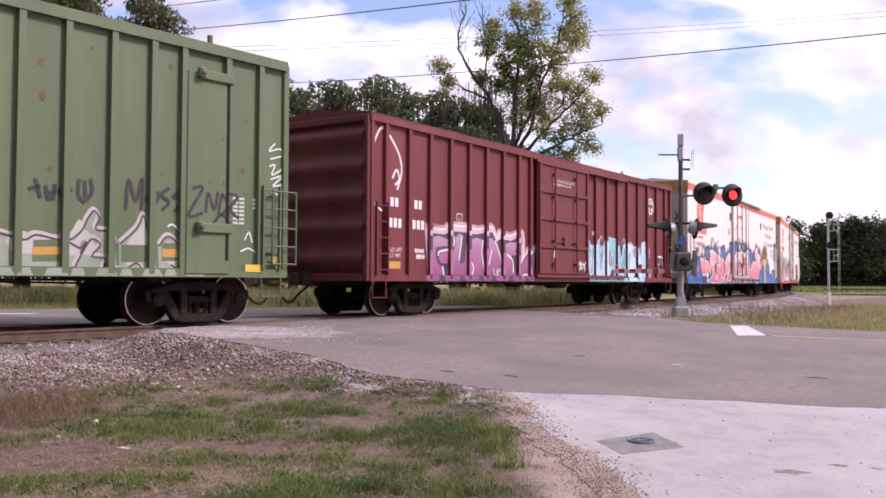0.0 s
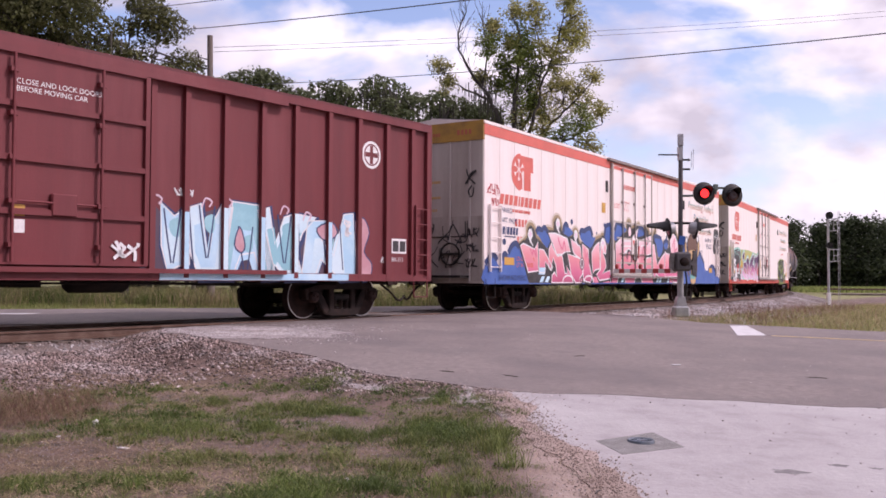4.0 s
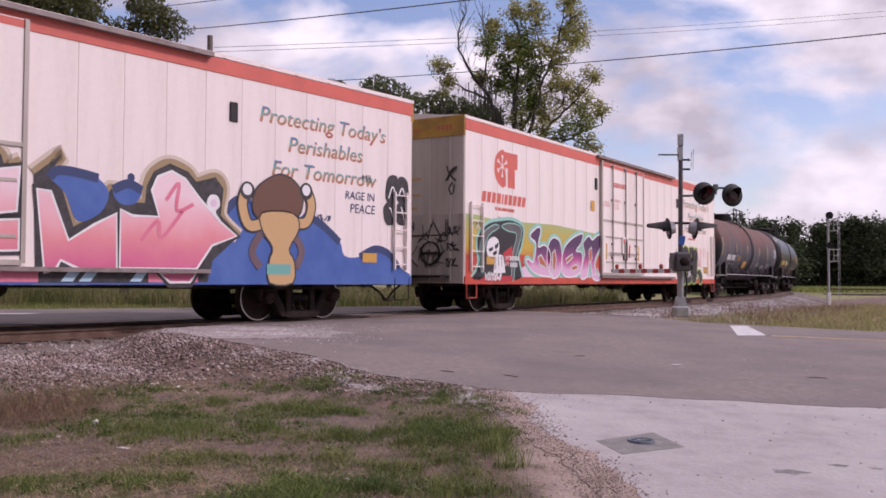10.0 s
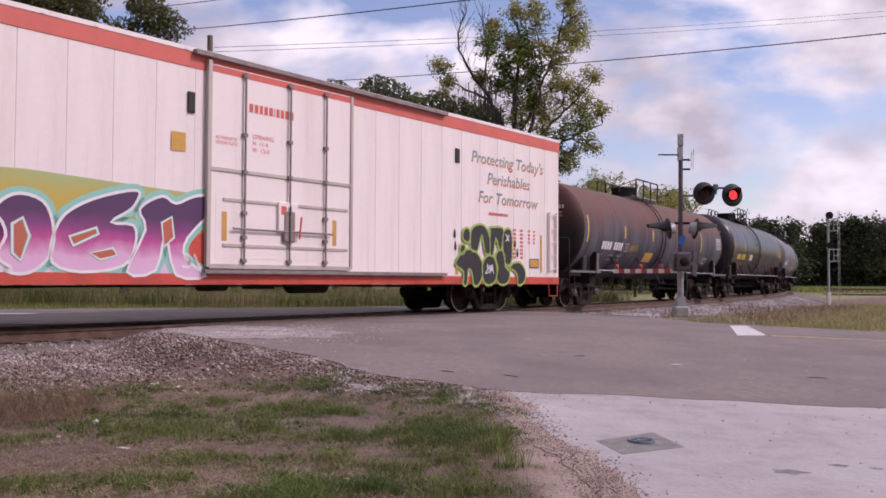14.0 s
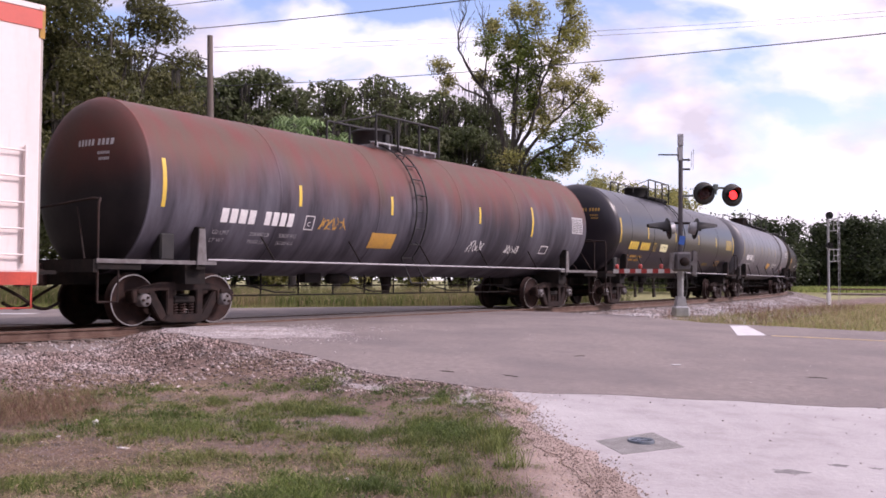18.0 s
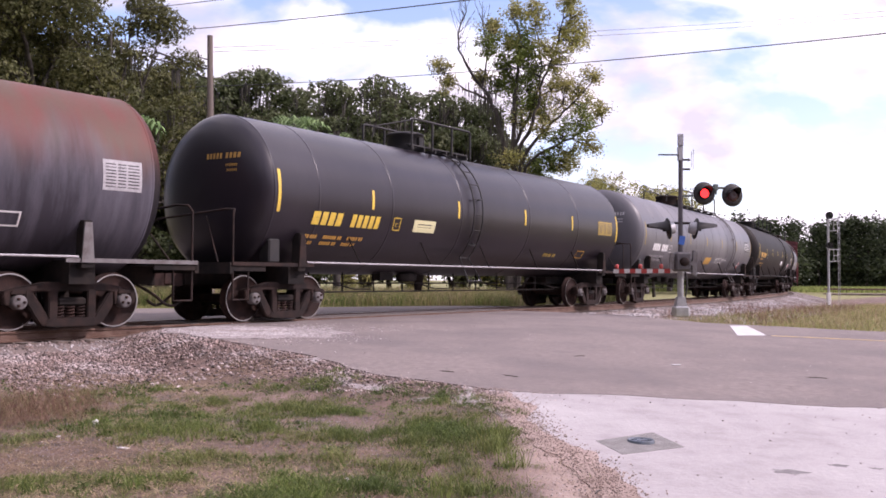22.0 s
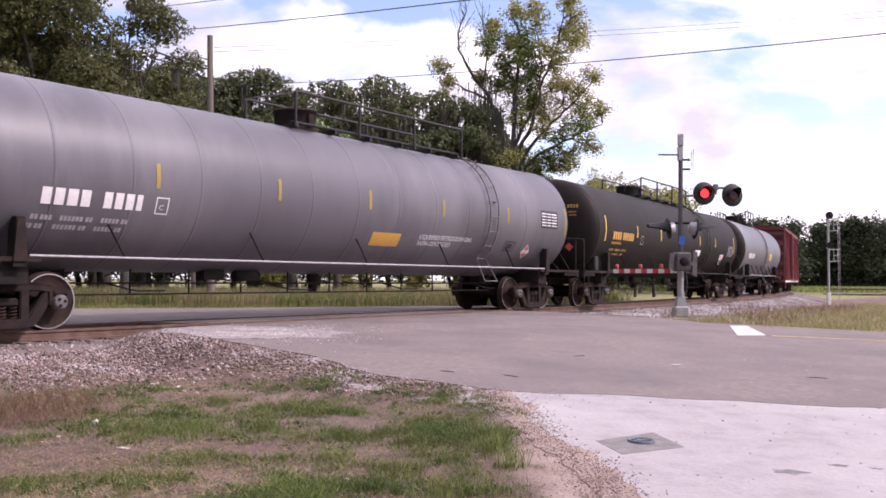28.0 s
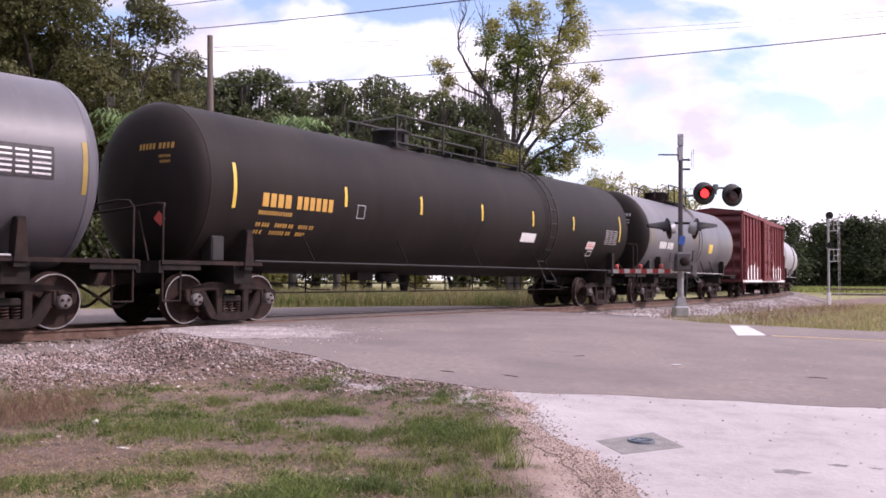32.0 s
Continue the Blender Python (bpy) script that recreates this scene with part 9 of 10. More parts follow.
def make_oak(label, at, seed, height, radius, leaf, n_lobes, lobe=(0.8, 1.5), size=0.12, per=300, moss=0, low=0.30, name="oak_tree"):
    """A broad oak: forking limbs, clumped crown with gaps, grey moss hanging from the clumps."""
    rng = np.random.default_rng(seed)
    limbs, ends = grow(rng, height * 0.93, 0.95, 0.026 * height, 3, 4, (0, 0), 0.26, 0.55)
    k = height * 0.93 / ends[:, 2].max()
    wide = radius * 0.9 / np.percentile(np.hypot(ends[:, 0], ends[:, 1]), 95)
    fitm = np.array([wide, wide, k])
    limbs = [([Vector((p.x * wide, p.y * wide, p.z * k)) for p in pts], rs) for pts, rs in limbs]
    ends = ends * fitm
    hold = ends[ends[:, 2] > height * low]
    lobes = []
    for i in range(n_lobes):
        R = rng.uniform(*lobe)
        if i % 5 < 2:
            c = hold[rng.integers(0, len(hold))]
        else:
            d = rng.normal(0, 1, 3); d /= np.linalg.norm(d)
            mid = height * (0.5 + low * 0.55)
            c = np.array([d[0] * radius * 0.82, d[1] * radius * 0.82, mid + d[2] * (height - mid - R * 0.55)])
            if c[2] < height * low:
                c[2] = height * low + rng.uniform(0, 1.0)
        c = np.array(c, float); c[2] = min(c[2], height - 0.6 * R)
        near = hold[np.argmin(np.linalg.norm(hold - c, axis=1))]
        limbs.append(([Vector(near), Vector(near * 0.4 + c * 0.6) + Vector(rng.normal(0, .12, 3)), Vector(c)], [0.05, 0.04, 0.02]))
        lobes.append((c, R))
    t = thing(name, label, "tree", "trees beyond the road", at=at)
    part("trunk", limb_mesh(limbs), None, t)
    part("crown", quads_mesh("crown", lobed_crown(rng, lobes, size, per), M[leaf]), None, t)
    if moss:
        q = []
        for _ in range(moss):
            c, R = lobes[rng.integers(0, len(lobes))]
            th = rng.uniform(0, 6.28)
            base = c + np.array([R * 0.8 * math.cos(th), R * 0.8 * math.sin(th), -R * 0.3])
            for _ in range(7):
                p = base + rng.normal(0, 0.16, 3)
                ln, w, th = rng.uniform(0.4, 1.5), rng.uniform(0.03, 0.08), rng.uniform(0, math.pi)
                dx, dy = w * math.cos(th), w * math.sin(th)
                q.append([(p[0] - dx, p[1] - dy, p[2]), (p[0] + dx, p[1] + dy, p[2]), (p[0] + dx * .3, p[1] + dy * .3, p[2] - ln), (p[0] - dx * .3, p[1] - dy * .3, p[2] - ln)])
        tagged(part("hanging_moss", quads_mesh("hanging_moss", np.array(q), M["moss"]), None, t), kind="stuff")
    return t


def build_trees():
    g = -0.35
    # oaks along the far side of the road
    oak1 = make_oak("dense dark-green live oak beyond the road", pose(-16.8, 63, g), 11, 16.6, 3.9, "oak", 66, moss=60)
    oak2 = make_oak("broad live oak with hanging moss", pose(-12.9, 62, g), 12, 15.6, 3.7, "oak", 66, moss=110)
    oak3 = make_oak("live oak with gaps in its crown and grey moss", pose(-8.9, 63, g), 13, 15.6, 3.7, "oak", 56, (0.6, 1.2), moss=150)
    oak4 = make_oak("open live oak with clumped leaves and moss", pose(-5.2, 62, g), 14, 15.3, 3.5, "oak", 54, (0.6, 1.2), moss=150)
    for src, x, y, rz, k in ((oak3, -1.9, 62, 60, 0.97), (oak2, 1.4, 63, 140, 0.90), (oak4, 4.6, 66, 75, 0.76), (oak1, -22.5, 66, 200, 1.0), (oak2, -19.5, 74, 250, 1.13),
                             (oak1, -14.6, 76, 300, 1.10), (oak4, -10.6, 75, 20, 1.09), (oak3, -6.6, 77, 200, 1.10), (oak2, -2.6, 76, 320, 1.08), (oak1, 1.2, 78, 45, 0.93), (oak4, -29, 62, 40, 1.05),
                             (oak3, 8.8, 84, 75, 0.74), (oak4, 15.0, 86, 150, 0.72), (oak1, 20.5, 94, 270, 0.68), (oak2, 26.0, 104, 10, 0.75)):
        o = copy_thing(src, pose(x, y, g, 0, 0, rz))
        o.scale = (k, k, k)
    # the large trees nearer the crossing
    big = make_oak("large nearby oak with olive-brown leaves", pose(-21.6, 43, g), 21, 17.8, 6.3, "olive", 170, (0.8, 1.7), 0.085, 560, moss=70, low=0.2)
    slim = make_oak("upright oak with olive-green leaves beside the large one", pose(-15.2, 46.5, g), 22, 15.8, 2.3, "olive", 56, (0.6, 1.1), 0.085, 560, moss=30, low=0.3)
    o = copy_thing(big, pose(-28.5, 49, g, 0, 0, 140))
    for x, y, rz, k in ((-19.6, 51, 90, 0.86), (-16.2, 52, 200, 0.86), (-24.0, 52, 10, 0.95), (-18.2, 49, 300, 0.84)):
        o = copy_thing(slim, pose(x, y, g, 0, 0, rz)); o.scale = (k * 1.35, k * 1.35, k)
    for k, (x, y, h) in enumerate(((12.3, 66, 9.4), (15.6, 67, 8.4), (9.8, 63, 7.4))):
        make_tree("young_tree", "small open tree with yellow-green leaves", pose(x, y, g), 50 + k, h, 0.8, 0.13, 3, 3, "bright", 0.085, 34, 0.26)
    # understorey bushes
    bush = make_oak("rounded dark-green roadside bush", pose(-13.2, 47, g), 31, 3.6, 2.0, "oak", 26, (0.5, 0.9), 0.09, 420, low=0.08, name="bush")
    tagged(bush, "rounded dark-green roadside bush", "bush", "roadside bushes")
    lit = make_oak("pale yellow-green roadside bush", pose(-2.0, 53, g), 33, 3.4, 1.8, "bright", 24, (0.5, 0.8), 0.08, 420, low=0.08, name="bush")
    tagged(lit, "pale yellow-green roadside bush", "bush", "roadside bushes")
    for x, y, k, rz in ((-17.0, 46, 1.3, 50), (-10.4, 49, 1.4, 90), (-7.0, 50, 1.3, 140), (-4.5, 51, 1.3, 200), (-21, 45, 1.5, 10), (1.5, 54, 1.3, 260), (5, 57, 1.2, 300), (9.5, 62, 1.3, 33), (-9.2, 57, 2.2, 77), (-15, 57, 2.4, 120), (-3.5, 60, 2.2, 12), (0.6, 60, 2.0, 40), (14, 66, 1.3, 90), (20, 70, 1.5, 170), (-13.0, 56, 2.2, 210), (-6.2, 57, 2.3, 15), (-18.5, 57, 2.4, 20), (-22, 55, 2.4, 60), (-26, 46, 2.2, 100), (-11.5, 57, 2.3, 160), (-1.5, 57, 1.9, 230), (3.6, 60, 1.9, 310)):
        o = copy_thing(bush, pose(x, y, g, 0, 0, rz)); o.scale = (k, k, k)
    for x, y, k, rz in ((-5.6, 49.5, 0.9, 30), (3.4, 56, 0.9, 80), (-8.6, 48.5, 0.7, 200), (7.4, 60, 0.9, 120)):
        o = copy_thing(lit, pose(x, y, g, 0, 0, rz)); o.scale = (k, k, k)


build_trees()


def build_tall_tree():
    """The open, many-stemmed tree beyond the crossing: stems and clumps by their place (x, z) and girth."""
    rng = np.random.default_rng(5)
    t = thing("tall_tree", "tall open tree with yellow-green leaves and an ivy-clad stem", "tree", "trees beyond the road", at=pose(3.25, 42, -0.35))
    stems = (((-0.3, 6.5), (-0.6, 8.2), (-1.1, 9.6), (-2.0, 10.9), (-2.6, 12.4), (-2.2, 13.8)),
             ((0.0, 6.5), (-0.0, 8.8), (0.1, 10.6), (0.3, 12.4), (-0.2, 14.0)),
             ((0.1, 6.5), (0.8, 8.4), (1.3, 10.1), (1.9, 11.8), (2.4, 13.9)),
             ((0.3, 6.5), (1.8, 8.5), (2.8, 9.5), (3.9, 10.7)),
             ((0.6, 6.4), (2.0, 7.5), (3.4, 8.2), (4.2, 8.5)),
             ((-0.0, 7.4), (0.9, 9.4), (1.3, 11.2), (1.0, 13.4)),
             ((-1.1, 9.6), (-2.2, 10.0), (-3.3, 10.9)),
             ((-1.5, 10.2), (-1.2, 11.8), (-1.5, 13.4)))
    girth = (0.16, 0.17, 0.14, 0.14, 0.12, 0.10, 0.07, 0.06)
    clumps = ((1.3, 11.9, 0.41), (-0.2, 12.1, 0.31), (-1.5, 10.7, 0.26), (1.3, 8.2, 0.43), (-3.4, 11.0, 0.42), (-3.1, 10.3, 0.30), (-1.2, 12.7, 0.46), (-0.9, 13.3, 0.19), (-0.0, 13.7, 0.36), (1.0, 13.1, 0.43), (0.8, 13.8, 0.43), (2.4, 13.9, 0.36), (2.8, 13.5, 0.46), (3.2, 13.0, 0.50), (2.5, 12.7, 0.46), (2.7, 12.2, 0.41), (2.2, 11.7, 0.50), (1.8, 11.2, 0.43), (0.4, 8.6, 0.50), (1.8, 10.0, 0.48), (2.4, 10.3, 0.43), (2.2, 9.4, 0.60), (3.1, 10.0, 0.41), (3.7, 10.7, 0.38), (3.5, 9.4, 0.46), (4.0, 9.0, 0.34), (1.5, 8.9, 0.48), (2.8, 7.1, 0.54), (-0.3, 6.8, 0.46), (0.4, 6.6, 0.46), (3.5, 7.4, 0.34), (2.4, 6.5, 0.38))
    ivied = ((-0.4, 11.3, 0.41), (-0.6, 10.4, 0.36), (0.9, 11.0, 0.48), (1.1, 9.4, 0.46), (-1.2, 11.9, 0.46), (0.2, 12.6, 0.60), (0.5, 11.9, 0.58), (0.3, 11.3, 0.43), (0.6, 10.2, 0.66), (0.2, 9.4, 0.66), (0.1, 10.6, 0.48), (3.0, 8.4, 0.55), (2.2, 7.8, 0.66), (1.3, 6.5, 0.48), (1.8, 6.9, 0.48))
    limbs, nodes = [], []
    for k, s in enumerate(stems):
        pts = [Vector((x, rng.normal(0, 0.25) * (i > 0), z)) for i, (x, z) in enumerate(s)]
        if k < 6 and k != 5:
            pts = [Vector((0.1 * k - 0.2, 0, 0)), Vector((pts[0].x * 0.8, 0, pts[0].z * 0.55))] + pts
        pts = smooth_loop([tuple(p) for p in pts], 4, False)
        pts = [p + Vector(rng.normal(0, 0.035, 3)) for p in pts]
        m = len(pts) - 1
        limbs.append((pts, [girth[k] * (1 - 0.85 * i / m) for i in range(m + 1)]))
        nodes += [p for p in pts if p.z > 5.5]
    tips, dense = [], []
    for grp, out, many in ((clumps, tips, 24), (ivied, dense, 24)):
        for x, z, r in grp:
            c = Vector((x, rng.normal(0, 0.5), z))
            near = min(nodes, key=lambda p: (p - c).length + max(0, p.z - c.z) * 0.8)
            mid = near.lerp(c, 0.55) + Vector(rng.normal(0, 0.08, 3))
            limbs.append(([near, mid, c], [0.05, 0.035, 0.018]))
            for _ in range(many):
                d = Vector(rng.normal(0, 1, 3)).normalized() * r * 1.5 * rng.uniform(0.15, 1.0) ** 0.7
                e = c + Vector((d.x, d.y * 1.2, d.z))
                limbs.append(([c.lerp(near, 0.25), e], [0.014, 0.005]))
                out.append(tuple(e))
    # bare upper twigs
    for p in limbs[0][0][12:] + limbs[7][0][6:]:
        for _ in range(3):
            d = Vector((rng.normal(0, 0.3), rng.normal(0, 0.3), rng.uniform(0.4, 1.1)))
            limbs.append(([p, p + d * 0.6 + Vector((rng.normal(0, .08), 0, 0)), p + d * 1.3], [0.018, 0.010, 0.005]))
    part("trunk", limb_mesh(limbs), None, t)
    part("crown", quads_mesh("crown", leaf_quads(np.array(tips), 0.056, 29, 0.15, rng), M["bright"]), None, t)
    part("ivy", quads_mesh("ivy", leaf_quads(np.array(dense), 0.055, 48, 0.16, rng), M["ivy"]), None, t)
    q = []
    hold = [p for k in (0, 6, 0, 1) for p in limbs[k][0] if 6.6 < p.z < 10.2]
    for k in range(260):
        a = np.array(hold[k % len(hold)]) + rng.normal(0, 0.22, 3)
        l, w = rng.uniform(0.15, 0.75), rng.uniform(0.010, 0.03)
        q.append([(a[0] - w, a[1], a[2]), (a[0] + w, a[1], a[2]), (a[0] + w * .3, a[1], a[2] - l), (a[0] - w * .3, a[1], a[2] - l)])
    tagged(part("hanging_moss", quads_mesh("hanging_moss", np.array(q), M["moss"]), None, t), kind="stuff")


build_tall_tree()


def build_palms():
    rng = np.random.default_rng(9)
    for x, y, h in ((-7.5, 45, 8.9), (-5.4, 46, 8.2), (-13.9, 39.5, 8.0)):
        t = thing("palm_tree", "bright green palm with drooping fronds", "tree", "palms beyond the road", at=pose(x, y, -0.35))
        part("trunk", Shape().tube([(0, 0, 0), (0.1, 0, h * 0.5), (0, 0, h)], [0.2, 0.17, 0.15], 10), M["bark"], t)
        for k in range(26):
            a = 2 * math.pi * k / 26 + rng.normal(0, 0.1)
            el = rng.uniform(-0.5, 1.2)
            ln = rng.uniform(1.3, 1.8)
            quads = []
            spine = []
            for i in range(8):
                f = i / 7
                rr = ln * f * math.cos(el * (1 - f * 0.5))
                zz = h + ln * f * math.sin(el) - 1.1 * f * f
                spine.append(Vector((rr * math.cos(a), rr * math.sin(a), zz)))
            sd = Vector((-math.sin(a), math.cos(a), 0))
            for i in range(1, 8):
                for s_ in (-1, 1):
                    p = spine[i]
                    tip = p + sd * s_ * 0.38 + Vector((math.cos(a), math.sin(a), 0)) * 0.2 - Vector((0, 0, 0.34))
                    w = (spine[i] - spine[i - 1]) * 0.55
                    quads.append([tuple(p), tuple(p + w), tuple(tip + w * .2), tuple(tip)])
            part("frond", quads_mesh("frond", np.array(quads), M["palm"]), None, t)


build_palms()


def build_far_woods():
    rng = np.random.default_rng(17)
    limbs, pts = Shape(), []
    for i in range(84):
        x = 26 + 72 * (i % 42) / 42 + rng.uniform(-1, 1); y = 156 + 12 * (i // 42) + rng.uniform(-4, 6)
        h = rng.uniform(9.2, 12.2)
        limbs.tube([(x, y, -0.4), (x + rng.normal(0, .3), y, h * 0.6)], [0.25, 0.12], 6, cap=False)
        for _ in range(60):
            f = rng.uniform(0, 1)
            rr = 3.4 * math.sin(min(f * 1.0 + 0.18, 1) * math.pi * 0.95) + 0.3
            a = rng.uniform(0, 2 * math.pi)
            pts.append((x + rr * math.cos(a) * rng.uniform(.3, 1), y + rr * math.sin(a) * rng.uniform(.3, 1), -0.2 + (h + 0.2) * f))
    woods = thing("far_woods", "distant dark-green wood along the field's edge", "woods", kind="stuff")
    part("trunks", limbs, M["bark"], woods)
    part("foliage", quads_mesh("foliage", leaf_quads(np.array(pts), 0.28, 28, 0.7, rng), M["far"]), None, woods)
    # the wood behind the road's trees
    pts = []
    for i in range(60):
        x = rng.uniform(-75, 45); y = 105 + rng.uniform(0, 25)
        h = rng.uniform(10, 15) * (1.0 if x < 4 else 0.52)
        for _ in range(40):
            f = rng.uniform(0, 1) ** 0.7
            rr = 4.2 * math.sin(min(f * 1.15, 1) * math.pi * 0.95 + 0.12)
            a = rng.uniform(0, 2 * math.pi)
            pts.append((x + rr * math.cos(a), y + rr * math.sin(a), 0.5 + (h - 0.5) * f))
    w2 = thing("far_woods", "dark wood filling the background behind the oaks", "woods", kind="stuff")
    part("foliage", quads_mesh("foliage", leaf_quads(np.array(pts), 0.26, 34, 0.85, rng), M["far"]), None, w2)
    # unseen woods, added to the left and behind to block low sky light
    pts = []
    for i in range(94):
        x, y = (rng.uniform(-38, -24), rng.uniform(-20, 26)) if i < 34 else (rng.uniform(-36, 44), rng.uniform(-26, -15))
        h = rng.uniform(12, 17)
        for _ in range(36):
            f = rng.uniform(0, 1) ** 0.7
            rr = 4.8 * math.sin(min(f * 1.15, 1) * math.pi * 0.95 + 0.12)
            a = rng.uniform(0, 2 * math.pi)
            pts.append((x + rr * math.cos(a), y + rr * math.sin(a), 0.5 + (h - 0.5) * f))
    unseen_woods = thing("far_woods", "unseen dark wood added to hold back sky light from the left and behind", "woods", kind="stuff")
    part("foliage", quads_mesh("foliage", leaf_quads(np.array(pts), 0.7, 12, 1.1, rng), M["far"]), None, unseen_woods)


build_far_woods()


# ---- grass, stones and litter ----
def blades(pts, h, w, rng, bend=0.45):
    """One curved blade of two quads at each point."""
    k = len(pts)
    a = rng.uniform(0, 2 * math.pi, k)
    hh = h * rng.uniform(0.5, 1.3, k)
    side = np.stack([np.cos(a), np.sin(a), np.zeros(k)], 1) * (w * rng.uniform(0.6, 1.3, k))[:, None]
    la = rng.uniform(0, 2 * math.pi, k)
    lean = np.stack([np.cos(la), np.sin(la), np.zeros(k)], 1) * (hh * bend * rng.uniform(0.2, 1.4, k))[:, None]
    up = np.zeros((k, 3)); up[:, 2] = hh
    m = pts + lean * 0.35 + up * 0.6
    t = pts + lean + up * 0.95
    q1 = np.stack([pts - side, pts + side, m + side * 0.7, m - side * 0.7], 1)
    q2 = np.stack([m - side * 0.7, m + side * 0.7, t + side * 0.08, t - side * 0.08], 1)
    return np.concatenate([q1, q2])


def scatter(rng, n, x0, x1, y0, y1, keep):
    x = rng.uniform(x0, x1, n); y = rng.uniform(y0, y1, n)
    m = keep(x, y)
    x, y = x[m], y[m]
    return np.stack([x, y, height(x, y) - 0.02], 1)


def patch(x, y, s, seed):
    """Smooth value noise in 0..1."""
    rng = np.random.default_rng(seed)
    g = rng.uniform(0, 1, (64, 64))
    u, v = (x * s) % 63, (y * s) % 63
    i, j = u.astype(int), v.astype(int)
    fu, fv = u - i, v - j
    fu, fv = fu * fu * (3 - 2 * fu), fv * fv * (3 - 2 * fv)
    return (g[i, j] * (1 - fu) + g[(i + 1) % 64, j] * fu) * (1 - fv) + (g[i, (j + 1) % 64] * (1 - fu) + g[(i + 1) % 64, (j + 1) % 64] * fu) * fv


def near_verge(x, y):
    run, side = track_frame(x, y)
    apron = inside(np.asarray(x), np.asarray(y), APRON) > -0.04 + 0.12 * np.sin(np.asarray(y) * 9.0)
    return (in_road(x, y) < -0.15) & (side > 3.2) & ~apron


TURF = ((-2.35, 7.5, 0.60, 0.62), (-1.45, 7.75, 0.6, 0.45), (-1.72, 6.07, 0.35, 0.15), (-2.45, 5.25, 0.4, 0.14), (-0.1, 7.2, 0.72, 1.0), (-0.2, 5.6, 0.75, 0.9), (0.1, 4.7, 0.8, 0.5), (0.45, 6.5, 0.22, 0.45), (0.35, 5.3, 0.25, 0.5), (-1.6, 4.85, 0.35, 0.12), (-1.55, 5.5, 0.22, 0.2), (-0.9, 5.0, 0.35, 0.4),
        (-2.1, 4.75, 0.4, 0.16), (-1.15, 8.45, 0.55, 0.5), (-0.35, 8.5, 0.35, 0.3), (-1.7, 8.1, 0.4, 0.3), (-0.75, 6.2, 0.4, 0.35), (-1.3, 9.7, 0.4, 0.25))
BARE = ((-2.45, 6.0, 0.55, 0.38), (-1.65, 6.55, 0.55, 0.18), (-1.5, 5.72, 0.30, 0.12), (-1.25, 5.47, 0.22, 0.2), (-1.5, 4.98, 0.16, 0.1), (-0.9, 5.75, 0.25, 0.12), (-0.55, 6.75, 0.2, 0.15), (-0.85, 7.9, 0.5, 0.16), (0.80, 5.6, 0.22, 1.1), (0.62, 7.2, 0.12, 0.25), (-0.25, 5.05, 0.2, 0.1))


def turf(x, y):
    """How thick the turf stands, from bare soil at 0 to full at 1."""
    def near(spots):
        v = np.zeros(len(x))
        for cx, cy, rx, ry in spots:
            v = np.maximum(v, np.exp(-(((x - cx) / rx) ** 2 + ((y - cy) / ry) ** 2) * 0.8))
        return v
    fine = 0.35 * patch(x + 50, y + 50, 2.2, 3) + 0.35 * patch(x + 50, y + 50, 5.5, 4) + 0.30 * patch(x + 50, y + 50, 13.0, 5)
    return np.clip(near(TURF) * 0.55 - near(BARE) * 0.55 + (fine - 0.5) * 1.9 + 0.30, 0.03, 1)


